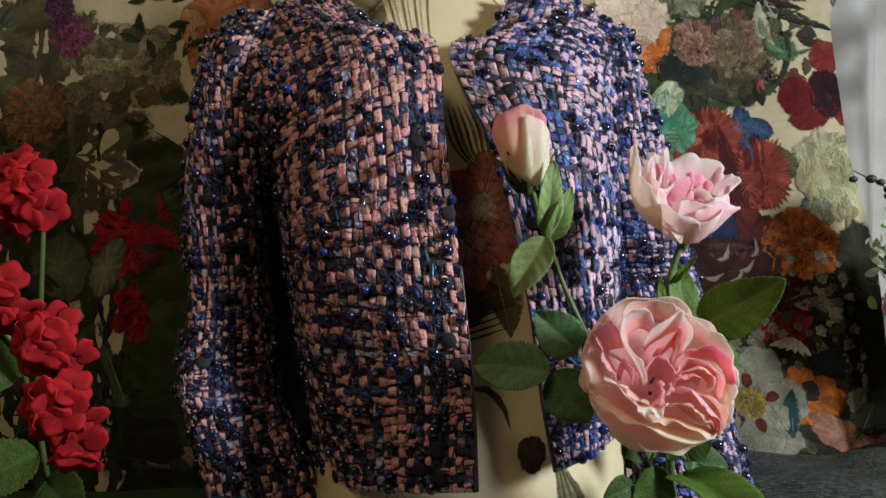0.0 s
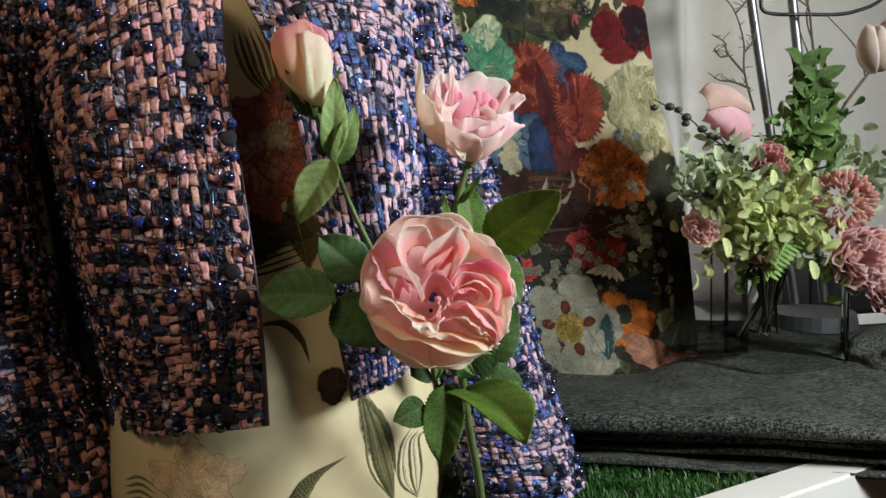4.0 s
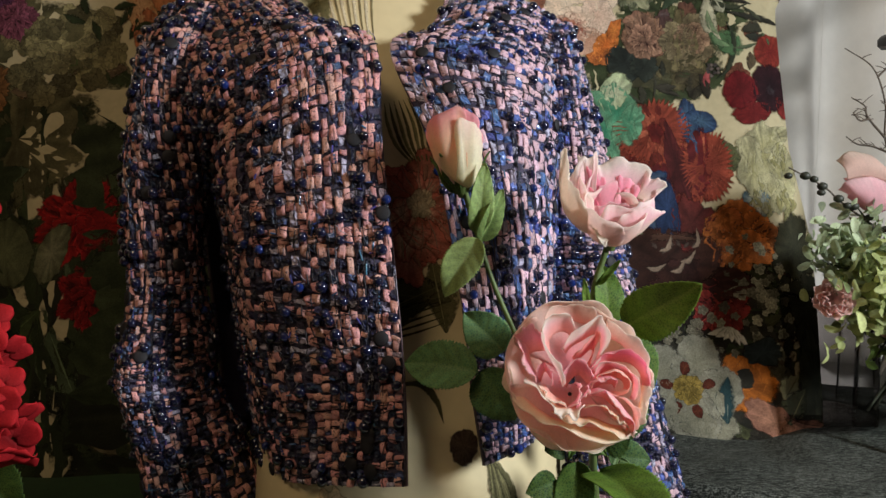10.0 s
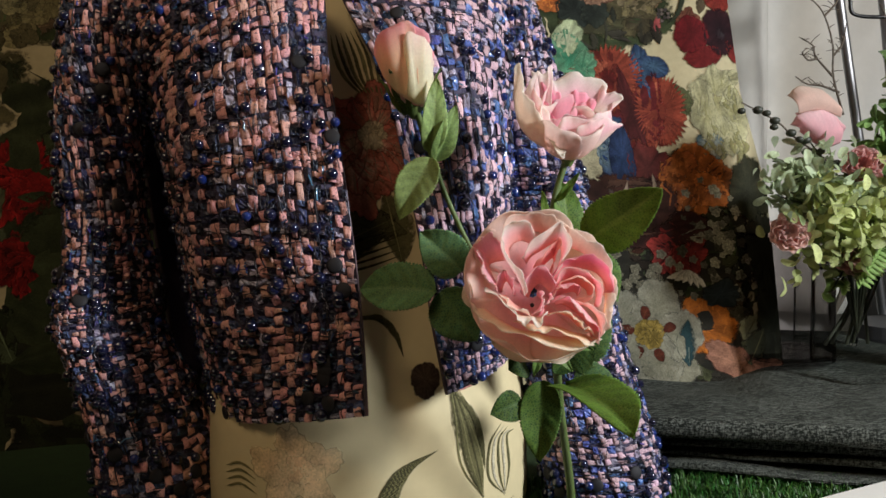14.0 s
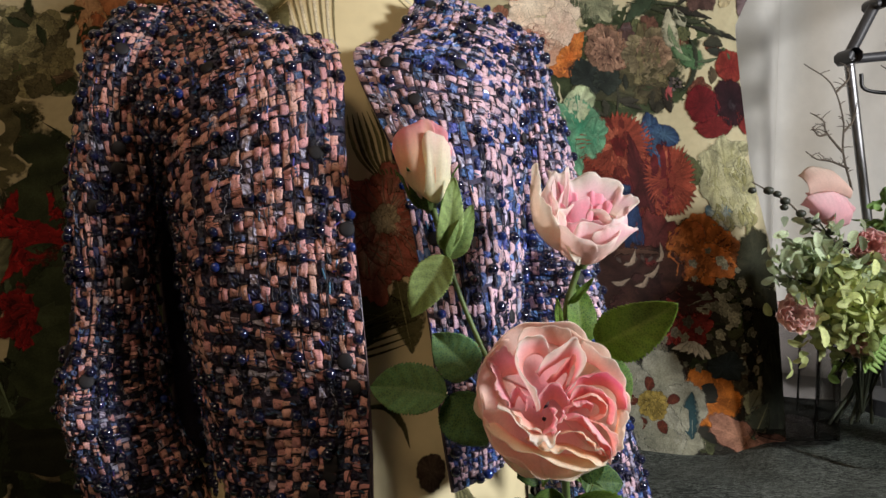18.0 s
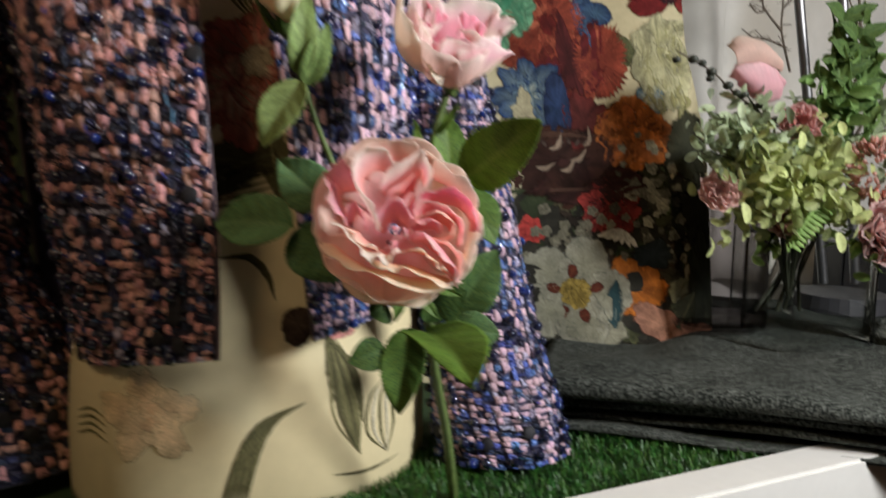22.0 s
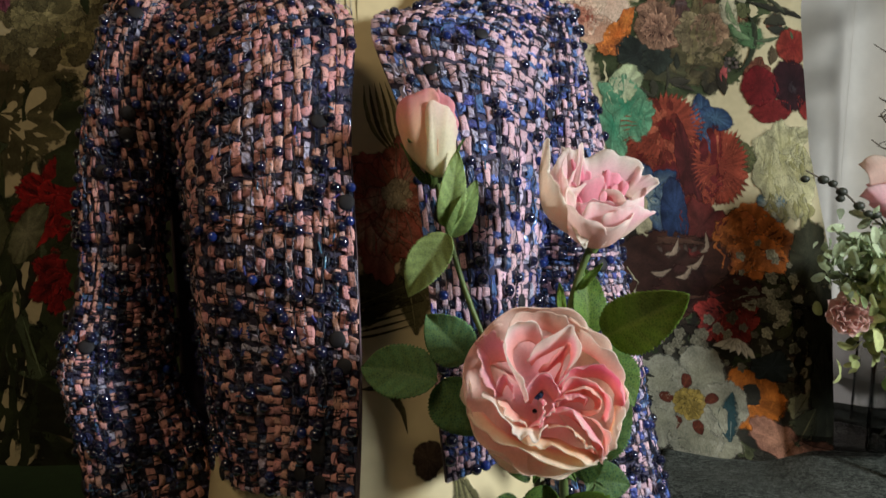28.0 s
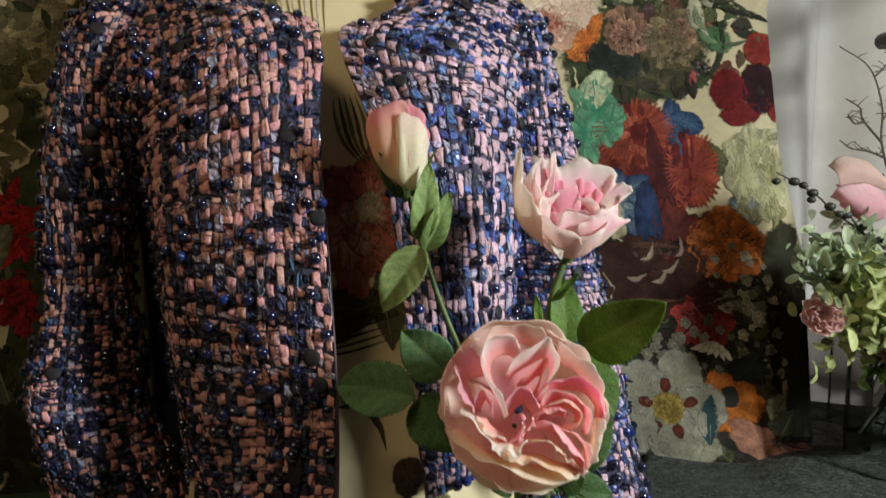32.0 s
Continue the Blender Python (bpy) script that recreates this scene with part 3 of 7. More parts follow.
# the bright side: peony, poppies, carnations
P.blob(0.388, 1.311, 0.051, 0.020, 0, (.03, .03, .018), (.04, .04, .02), 0.14, streak=0.35)
P.blob(0.442, 1.335, 0.044, 0.041, 0, (.05, .045, .022), (.07, .06, .03), 0.25, streak=0.35)
P.blob(0.377, 1.447, 0.031, 0.027, 0, (.14, .15, .09), (.20, .20, .12), 0.25, streak=0.35)
P.blob(0.363, 1.464, 0.012, 0.007, 0.0, (.05, .06, .03), (.12, .13, .08), 0.3, streak=0.6)
P.blob(0.39, 1.466, 0.012, 0.007, 0.5, (.05, .06, .03), (.12, .13, .08), 0.3, streak=0.6)
P.blob(0.404, 1.441, 0.012, 0.007, 1.0, (.05, .06, .03), (.12, .13, .08), 0.3, streak=0.6)
P.blob(0.358, 1.434, 0.012, 0.007, 1.5, (.05, .06, .03), (.12, .13, .08), 0.3, streak=0.6)
P.blob(0.376, 1.42, 0.012, 0.007, 2.0, (.05, .06, .03), (.12, .13, .08), 0.3, streak=0.6)
P.blob(0.344, 1.449, 0.012, 0.007, 2.5, (.05, .06, .03), (.12, .13, .08), 0.3, streak=0.6)
P.blob(0.243, 1.458, 0.026, 0.012, 0.1, (.48, .22, .12), (.42, .16, .07), 0.14, streak=0.35)
P.blob(0.262, 1.475, 0.020, 0.010, 0.1, (.50, .30, .18), (.45, .2, .1), 0.14, streak=0.35)
P.blob(0.222, 1.42, 0.012, 0.019, 0, (.16, .06, .04), (.22, .10, .06), 0.14, streak=0.35)
P.done("petal_print", "peach and olive painted petals")["kind"] = "stuff"
P.blob(0.326, 1.445, 0.026, 0.032, 0.2, (.50, .40, .31), (.60, .50, .38), 0.1, streak=0.16)
P.blob(0.272, 1.444, 0.039, 0.024, 0.2, (.64, .55, .42), (.58, .46, .34), 0.1, streak=0.16)
P.blob(0.312, 1.459, 0.027, 0.017, -0.2, (.66, .58, .46), (.60, .50, .38), 0.1, streak=0.16)
P.blob(0.251, 1.42, 0.020, 0.021, 0, (.58, .44, .32), (.60, .50, .38), 0.1, streak=0.16)
P.blob(0.318, 1.408, 0.026, 0.034, 0.3, (.48, .34, .26), (.58, .46, .36), 0.1, streak=0.16)
P.blob(0.296, 1.367, 0.032, 0.024, 0, (.34, .18, .12), (.46, .30, .21), 0.1, streak=0.16)
P.blob(0.283, 1.404, 0.031, 0.019, 0.1, (.56, .40, .30), (.62, .50, .38), 0.1, streak=0.16)
P.blob(0.273, 1.382, 0.027, 0.021, 0, (.20, .045, .03), (.32, .11, .07), 0.1, streak=0.16)
P.blob(0.269, 1.369, 0.016, 0.012, 0.2, (.12, .03, .02), (.22, .06, .04), 0.1, streak=0.16)
P.stroke([(0.284, 1.382), (0.296, 1.381), (0.308, 1.381)], 0.005, (.34, .15, .10))
P.stroke([(0.282, 1.378), (0.291, 1.373), (0.298, 1.369)], 0.005, (.50, .34, .25))
P.stroke([(0.278, 1.374), (0.28, 1.367), (0.282, 1.362)], 0.005, (.34, .15, .10))
P.stroke([(0.272, 1.373), (0.268, 1.366), (0.264, 1.362)], 0.005, (.50, .34, .25))
P.stroke([(0.266, 1.374), (0.258, 1.37), (0.25, 1.369)], 0.005, (.34, .15, .10))
P.stroke([(0.263, 1.377), (0.253, 1.379), (0.244, 1.382)], 0.005, (.50, .34, .25))
P.stroke([(0.262, 1.382), (0.254, 1.388), (0.248, 1.396)], 0.005, (.34, .15, .10))
P.stroke([(0.265, 1.387), (0.262, 1.396), (0.26, 1.407)], 0.005, (.50, .34, .25))
P.stroke([(0.27, 1.39), (0.273, 1.401), (0.278, 1.412)], 0.005, (.34, .15, .10))
P.stroke([(0.276, 1.39), (0.285, 1.4), (0.295, 1.41)], 0.005, (.50, .34, .25))
P.stroke([(0.281, 1.388), (0.294, 1.394), (0.307, 1.4)], 0.005, (.34, .15, .10))
P.stroke([(0.284, 1.384), (0.297, 1.386), (0.31, 1.387)], 0.005, (.50, .34, .25))
P.petals(.273, 1.384, .030, 8, (.22, .07, .05), (.56, .40, .30), .45)
P.petals(.273, 1.384, .017, 6, (.14, .03, .022), (.40, .18, .12), .5)
P.done("peony_print", "creamy white painted peony with a red heart")
P.blob(0.33, 1.36, 0.018, 0.032, -0.5, (.40, .10, .02), (.50, .17, .04), 0.22, streak=0.35)
P.blob(0.343, 1.384, 0.010, 0.020, -0.3, (.50, .18, .04), (.42, .12, .03), 0.22, streak=0.35)
P.blob(0.319, 1.342, 0.019, 0.014, 0.3, (.22, .06, .02), (.34, .11, .03), 0.22, streak=0.35)
P.done("orange_bloom_print", "orange painted marigold")["kind"] = "stuff"
P.blob(0.357, 1.33, 0.029, 0.031, 0, (.014, .018, .016), (.018, .024, .02), 0.12, streak=0.3)
P.blob(0.389, 1.325, 0.024, 0.020, 0.3, (.016, .02, .016), (.02, .026, .02), 0.2, streak=0.3)
P.blob(0.392, 1.377, 0.036, 0.037, 0, (.10, .05, .032), (.16, .09, .055), 0.16, streak=0.4)
P.blob(0.378, 1.4, 0.019, 0.016, 0.3, (.24, .15, .10), (.17, .09, .06), 0.16, streak=0.4)
P.blob(0.391, 1.366, 0.020, 0.014, 0, (.20, .10, .06), (.12, .055, .035), 0.16, streak=0.4)
P.blob(0.373, 1.365, 0.013, 0.018, 0, (.18, .09, .055), (.10, .05, .03), 0.16, streak=0.4)
P.blob(0.405, 1.352, 0.017, 0.010, 0.2, (.15, .075, .05), (.09, .045, .03), 0.16, streak=0.4)
P.blob(0.425, 1.395, 0.016, 0.027, 0.1, (.045, .024, .022), (.07, .04, .034), 0.16, streak=0.4)
P.blob(0.425, 1.414, 0.010, 0.007, 0.3, (.11, .08, .08), (.05, .03, .03), 0.16, streak=0.4)
P.petals(.392, 1.375, .036, 7, (.06, .028, .02), (.22, .13, .085), .5)
P.petals(.388, 1.371, .022, 6, (.05, .022, .016), (.26, .15, .10), .5)
P.done("faded_bloom_print", "brown painted rose")
P.blob(0.458, 1.368, 0.032, 0.049, 0, (.09, .075, .036), (.13, .11, .055), 0.2, streak=0.5)
P.blob(0.473, 1.379, 0.016, 0.027, 0.1, (.20, .13, .08), (.13, .08, .045), 0.2, streak=0.5)
P.blob(0.461, 1.416, 0.014, 0.020, 0, (.13, .06, .04), (.08, .04, .028), 0.2, streak=0.5)
P.blob(0.477, 1.346, 0.016, 0.015, 0.2, (.18, .12, .07), (.11, .075, .04), 0.2, streak=0.5)
P.blob(0.453, 1.346, 0.017, 0.020, 0, (.13, .11, .06), (.07, .055, .03), 0.2, streak=0.5)
P.blob(0.462, 1.315, 0.024, 0.020, 0.2, (.035, .03, .018), (.05, .042, .022), 0.2, streak=0.5)
P.blob(0.468, 1.295, 0.014, 0.017, 0, (.022, .02, .014), (.03, .028, .018), 0.2, streak=0.5)
P.stroke([(0.472, 1.368), (0.481, 1.365), (0.487, 1.355)], 0.005, (.05, .035, .02))
P.stroke([(0.468, 1.358), (0.47, 1.345), (0.465, 1.331)], 0.005, (.22, .16, .09))
P.stroke([(0.46, 1.359), (0.454, 1.353), (0.443, 1.35)], 0.005, (.05, .035, .02))
P.stroke([(0.458, 1.37), (0.453, 1.379), (0.446, 1.393)], 0.005, (.22, .16, .09))
P.stroke([(0.464, 1.379), (0.467, 1.396), (0.47, 1.412)], 0.005, (.05, .035, .02))
P.stroke([(0.47, 1.376), (0.48, 1.384), (0.489, 1.386)], 0.005, (.22, .16, .09))
P.stroke([(0.471, 1.365), (0.479, 1.357), (0.482, 1.344)], 0.005, (.05, .035, .02))
P.stroke([(0.465, 1.357), (0.465, 1.344), (0.458, 1.332)], 0.005, (.22, .16, .09))
P.stroke([(0.459, 1.362), (0.452, 1.359), (0.441, 1.362)], 0.005, (.05, .035, .02))
P.stroke([(0.459, 1.373), (0.456, 1.386), (0.452, 1.402)], 0.005, (.22, .16, .09))
P.stroke([(0.466, 1.379), (0.471, 1.395), (0.477, 1.408)], 0.005, (.05, .035, .02))
P.stroke([(0.471, 1.373), (0.482, 1.376), (0.489, 1.373)], 0.005, (.22, .16, .09))
P.stroke([(0.47, 1.362), (0.476, 1.351), (0.476, 1.336)], 0.005, (.05, .035, .02))
P.stroke([(0.463, 1.357), (0.46, 1.346), (0.451, 1.337)], 0.005, (.22, .16, .09))
P.petals(.462, 1.372, .042, 8, (.05, .036, .02), (.17, .14, .08), .45)
P.petals(.468, 1.376, .026, 6, (.06, .03, .02), (.24, .16, .10), .5)
P.done("faded_bloom_print", "olive brown painted rose")
P.blob(0.438, 1.483, 0.029, 0.020, 0, (.52, .20, .13), (.44, .16, .10), 0.08, streak=0.2)
P.blob(0.428, 1.471, 0.017, 0.008, 0.2, (.56, .26, .17), (.48, .19, .12), 0.1, streak=0.2)
P.done("petal_print", "peach painted poppy")["kind"] = "stuff"
P.stroke([(0.478, 1.487), (0.456, 1.458), (0.422, 1.421)], 0.026, (.03, .045, .025))
P.stroke([(0.428, 1.456), (0.463, 1.45), (0.496, 1.434), (0.53, 1.423), (0.559, 1.432)], 0.008, (.03, .035, .02))
P.stroke([(0.435, 1.458), (0.483, 1.455), (0.507, 1.449)], 0.006, (.05, .06, .035))
P.stroke([(0.503, 1.449), (0.518, 1.462), (0.527, 1.472)], 0.008, (.025, .025, .018))
P.stroke([(0.483, 1.446), (0.517, 1.441), (0.561, 1.43)], 0.012, (.022, .02, .015))
P.stroke([(0.519, 1.417), (0.551, 1.41), (0.582, 1.405), (0.604, 1.395)], 0.01, (.022, .022, .016))
P.stroke([(0.545, 1.427), (0.567, 1.411), (0.577, 1.399)], 0.006, (.05, .055, .035))
P.stroke([(0.519, 1.4), (0.528, 1.378), (0.526, 1.349), (0.516, 1.323), (0.5, 1.309)], 0.008, (.024, .03, .018))
P.stroke([(0.528, 1.358), (0.547, 1.36), (0.568, 1.367)], 0.006, (.06, .08, .045))
P.stroke([(0.543, 1.386), (0.561, 1.392), (0.576, 1.386)], 0.02, (.03, .03, .02))
P.stroke([(0.548, 1.379), (0.563, 1.376), (0.576, 1.38)], 0.014, (.022, .024, .018))
P.stroke([(0.576, 1.384), (0.58, 1.369), (0.585, 1.355)], 0.014, (.05, .07, .035))
P.stroke([(0.403, 1.319), (0.405, 1.297), (0.401, 1.279)], 0.005, (.03, .03, .02))
P.stroke([(0.359, 1.289), (0.372, 1.275), (0.386, 1.268)], 0.006, (.03, .03, .02))
P.stroke([(0.38, 1.296), (0.384, 1.282), (0.382, 1.268)], 0.012, (.03, .03, .02))
P.stroke([(0.405, 1.295), (0.42, 1.294), (0.439, 1.297)], 0.014, (.03, .028, .02))
P.stroke([(0.412, 1.288), (0.431, 1.287), (0.445, 1.281)], 0.007, (.03, .028, .02))
P.stroke([(0.418, 1.338), (0.418, 1.323), (0.418, 1.312)], 0.01, (.02, .022, .015))
P.stroke([(0.476, 1.317), (0.484, 1.295), (0.487, 1.277)], 0.014, (.025, .022, .016))
P.stroke([(0.489, 1.324), (0.485, 1.306), (0.488, 1.292)], 0.01, (.30, .07, .07))
P.stroke([(0.508, 1.468), (0.499, 1.483), (0.501, 1.498)], 0.016, (.03, .032, .022))
P.stroke([(0.491, 1.444), (0.491, 1.416), (0.495, 1.39), (0.509, 1.371)], 0.02, (.34, .33, .23))
P.stroke([(0.5, 1.445), (0.509, 1.426), (0.515, 1.415)], 0.016, (.28, .28, .20))
P.stroke([(0.491, 1.419), (0.494, 1.397), (0.506, 1.378)], 0.009, (.15, .20, .11))
P.stroke([(0.493, 1.382), (0.509, 1.371), (0.527, 1.36), (0.508, 1.354)], 0.034, (.05, .10, .045))
P.stroke([(0.496, 1.378), (0.508, 1.367), (0.522, 1.36)], 0.012, (.11, .18, .09))
P.blob(0.49, 1.331, 0.003, 0.003, 0, (.03, .03, .03), (.06, .05, .045), 0.2, streak=0.35)
P.blob(0.494, 1.331, 0.003, 0.003, 0, (.16, .13, .11), (.06, .05, .045), 0.2, streak=0.35)
P.blob(0.499, 1.331, 0.003, 0.003, 0, (.03, .03, .03), (.06, .05, .045), 0.2, streak=0.35)
P.blob(0.503, 1.325, 0.003, 0.003, 0, (.16, .13, .11), (.06, .05, .045), 0.2, streak=0.35)
P.blob(0.489, 1.325, 0.003, 0.003, 0, (.03, .03, .03), (.06, .05, .045), 0.2, streak=0.35)
P.blob(0.494, 1.325, 0.003, 0.003, 0, (.16, .13, .11), (.06, .05, .045), 0.2, streak=0.35)
P.blob(0.498, 1.319, 0.003, 0.003, 0, (.03, .03, .03), (.06, .05, .045), 0.2, streak=0.35)
P.blob(0.503, 1.319, 0.003, 0.003, 0, (.16, .13, .11), (.06, .05, .045), 0.2, streak=0.35)
P.blob(0.489, 1.32, 0.003, 0.003, 0, (.03, .03, .03), (.06, .05, .045), 0.2, streak=0.35)
P.blob(0.493, 1.314, 0.003, 0.003, 0, (.16, .13, .11), (.06, .05, .045), 0.2, streak=0.35)
P.done("stem_print", "dark green painted stems with a pale tulip bud")["kind"] = "stuff"
P.blob(0.545, 1.467, 0.026, 0.027, 0, (.045, .024, .02), (.07, .04, .032), 0.2, streak=0.4)
P.blob(0.586, 1.465, 0.010, 0.017, -0.5, (.42, .36, .22), (.36, .30, .17), 0.1, streak=0.2)
P.blob(0.618, 1.46, 0.015, 0.032, 0, (.15, .11, .115), (.10, .07, .07), 0.2, streak=0.4)
P.blob(0.615, 1.487, 0.015, 0.017, 0, (.10, .07, .075), (.06, .045, .05), 0.2, streak=0.4)
P.done("faded_bloom_print", "dark brown and mauve painted blooms")["kind"] = "stuff"
P.blob(0.586, 1.353, 0.027, 0.027, 0, (0.132, 0.014, 0.012), (0.180, 0.027, 0.018), 0.07, streak=0.25)
P.blob(0.535, 1.291, 0.027, 0.030, 0, (0.066, 0.006, 0.007), (0.102, 0.008, 0.010), 0.07, streak=0.25)
P.blob(0.552, 1.256, 0.031, 0.017, 0.2, (0.090, 0.008, 0.008), (0.120, 0.012, 0.012), 0.07, streak=0.25)
P.blob(0.603, 1.272, 0.014, 0.027, 0, (0.120, 0.012, 0.012), (0.144, 0.018, 0.015), 0.07, streak=0.25)
P.blob(0.582, 1.296, 0.031, 0.038, 0, (0.010, 0.004, 0.006), (0.021, 0.006, 0.008), 0.07, streak=0.25)
P.blob(0.584, 1.292, 0.009, 0.010, 0, (0.030, 0.024, 0.027), (0.018, 0.008, 0.011), 0.07, streak=0.25)
P.done("poppy_print", "dark red painted poppy with a black heart")
P.blob(.435, 1.18, .055, .06, .5, (.05, .008, .01), (.10, .012, .012), .2)
for cx, cz, rx, rz, a, k in ((.362, 1.185, .034, .030, .3, .8), (.430, 1.120, .034, .030, 0, .7), (.398, 1.225, .062, .052, .3, 1.0), (.476, 1.172, .044, .062, -.15, 1.05)):
    P.blob(cx, cz, rx, rz, a, np.array((.11, .020, .012)) * k, np.array((.18, .036, .020)) * k, .10, teeth=.16, streak=.30, n=90)
    for i in range(26):
        b, q = rng.uniform(0, 6.28), rng.uniform(.25, .85)
        tone = np.array(((.23, .055, .030), (.08, .013, .009), (.17, .034, .020), (.28, .075, .042))[i % 4]) * k
        P.blob(cx + rx * q * math.cos(b), cz + rz * q * math.sin(b), rx * rng.uniform(.10, .24), rz * rng.uniform(.07, .14), b + rng.uniform(-.4, .4), tone, tone * .9, .2, teeth=.1, n=22)
    P.blob(cx + .004, cz - .002, rx * .2, rz * .3, a, (.05, .006, .006), (.09, .01, .008), .2)
P.blob(.432, 1.175, .016, .06, .25, (.03, .006, .006), (.06, .01, .01), .2)
P.done("carnation_print", "red painted carnations with fringed petals")
for cx, cz, rx, rz, a in ((.455, 1.242, .017, .036, .1), (.475, 1.243, .026, .016, -.4), (.462, 1.215, .008, .025, .25)):
    P.blob(cx, cz, rx, rz, a, (.05, .10, .16), (.015, .03, .075))
P.done("blue_bloom_print", "blue painted iris")
P.petals(.372, 1.122, .05, 8, (.12, .17, .20), (.012, .03, .08), .34)
P.petals(.372, 1.122, .02, 6, (.30, .34, .30), (.05, .10, .15), .3)
P.done("blue_bloom_print", "blue painted morning glory")
P.blob(.413, 1.105, .020, .05, .1, (.02, .04, .10), (.012, .02, .05))
P.blob(.451, 1.085, .035, .04, .1, (.05, .012, .01), (.07, .012, .01), .2, streak=.6)
P.done("shade_print")
P.blob(.549, 1.115, .026, .024, 0, (.45, .48, .42), (.02, .07, .1))
P.done("blue_bloom_print", "blue and white painted iris")
for cx, cz, rx, rz, a in ((.343, 1.256, .03, .05, .4), (.325, 1.225, .018, .05, .2), (.36, 1.235, .02, .035, -.6)):
    P.blob(cx, cz, rx, rz, a, (.03, .16, .09), (.10, .22, .13), .2)
P.blob(.34, 1.285, .022, .035, -.6, (.40, .44, .3), (.28, .34, .2))
P.done("teal_leaf_print", "teal painted curled leaf")
for cx, cz, rx, rz, a in ((.563, 1.19, .035, .05, .2), (.585, 1.16, .03, .045, -.2), (.545, 1.17, .02, .05, .1), (.575, 1.215, .035, .02, .3), (.57, 1.13, .03, .03, 0)):
    P.blob(cx, cz, rx, rz, a, (.22, .21, .10), (.29, .28, .17), .18)
for i in range(26):
    x, z = rng.uniform(.54, .60), rng.uniform(1.11, 1.225)
    P.stroke([(x, z), (x + rng.uniform(-.01, .01), z - .012), (x + rng.uniform(-.014, .014), z - .026)], .008, ((.30, .29, .17), (.19, .18, .08), (.24, .23, .11))[i % 3], n=8)
P.done("parrot_tulip_print", "pale yellow painted parrot tulip")
P.petals(.521, 1.065, .052, 7, (.10, .03, .01), (.32, .10, .022), .5)
P.blob(.50, 1.09, .03, .018, .4, (.35, .12, .03), (.25, .07, .02))
P.done("orange_bloom_print", "orange painted poppy")
P.blob(.516, .856, .045, .040, .2, (.16, .045, .008), (.36, .11, .015), .15)
P.petals(.516, .853, .046, 5, (.30, .09, .012), (.38, .12, .02), .4)
P.done("orange_bloom_print", "orange painted poppy")
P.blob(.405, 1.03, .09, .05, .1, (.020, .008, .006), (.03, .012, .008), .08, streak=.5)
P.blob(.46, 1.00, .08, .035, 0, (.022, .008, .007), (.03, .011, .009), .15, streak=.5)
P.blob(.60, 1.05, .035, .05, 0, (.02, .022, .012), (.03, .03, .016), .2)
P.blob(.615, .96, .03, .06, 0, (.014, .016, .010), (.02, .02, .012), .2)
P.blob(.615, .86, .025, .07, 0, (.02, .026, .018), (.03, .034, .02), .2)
P.stroke([(.34, 1.00), (.40, .988), (.48, .992)], .006, (.07, .035, .025))
P.stroke([(.335, 1.055), (.40, 1.065), (.47, 1.062)], .010, (.06, .03, .02))
for i in range(10):
    x, z = .345 + i * .012, 1.045 + rng.uniform(-.012, .012)
    P.blob(x, z, .006, .003, rng.uniform(0, 3), (.07, .05, .04), (.04, .025, .02), .2, n=12)
P.petals(.487, .965, .042, 9, (.07, .01, .01), (.22, .03, .025), .4)
P.petals(.371, .932, .02, 6, (.2, .02, .02), (.42, .05, .04), .45)
P.blob(.366, 1.098, .015, .030, .1, (.40, .36, .23), (.36, .33, .21), .25, streak=.12)
P.blob(.352, 1.002, .012, .026, -.2, (.36, .33, .21), (.32, .29, .19), .2, streak=.12)
P.petals(.487, 1.045, .022, 6, (.20, .05, .02), (.36, .12, .03), .45)
for x, z, a in ((.40, 1.045, .4), (.43, 1.030, .1), (.38, 1.020, -.3), (.45, 1.05, .8), (.415, 1.015, .2)):
    P.stroke([(x, z), (x + .014 * math.cos(a), z + .010 * math.sin(a)), (x + .03 * math.cos(a + .5), z + .03 * math.sin(a + .5))], .007, (.20, .15, .11), n=8)
P.done("urn_print", "brown painted urn and red bloom")
for i in range(60):
    x, z = .545 + rng.normal(0, .028), .985 + rng.normal(0, .045)
    c = np.array((.32, .31, .22)) * rng.uniform(.15, 1.0)
    P.petals(min(x, .598), z, rng.uniform(.004, .009), 5, c * .5, c, .45)
for i in range(14):
    x, z = .40 + rng.normal(0, .03), .935 + rng.normal(0, .02)
    P.petals(x, z, .008, 5, (.10, .095, .065), (.15, .14, .10), .5)
for i in range(6):
    P.leaf(.50, .935, .465 + i * .012, .925 - .004 * i, .009, (.5, .48, .4))
P.done("blossom_print", "small white painted blossoms")["kind"] = "stuff"
for i in range(5):
    a = 1.2 + i * 1.257
    P.blob(.431 + .044 * math.cos(a), .846 + .042 * math.sin(a), .040, .036, a, (.19, .185, .13), (.22, .215, .165), .1, streak=.18)
P.blob(.456, .800, .05, .022, -.2, (.18, .175, .125), (.20, .195, .14), .1, streak=.18)
P.petals(.433, .847, .021, 7, (.20, .14, .03), (.25, .18, .045), .5)
for a in (1.7, 2.9, 4.1, 5.1, 0.3):
    P.blob(.433 + .031 * math.cos(a), .846 + .031 * math.sin(a), .010, .0072, a, (.09, .025, .012), (.07, .016, .01), .1)
P.done("anemone_print", "white painted anemone with a yellow heart")
P.blob(.556, .803, .05, .022, -.5, (.32, .16, .1), (.25, .12, .08), .15)
P.blob(.59, .79, .035, .018, .3, (.28, .14, .09), (.2, .1, .06), .15)
P.leaf(.487, .80, .492, .865, .026, (.018, .045, .05), (.12, .15, .13))
P.blob(.545, .90, .028, .02, .2, (.02, .03, .035), (.015, .02, .02), .2)
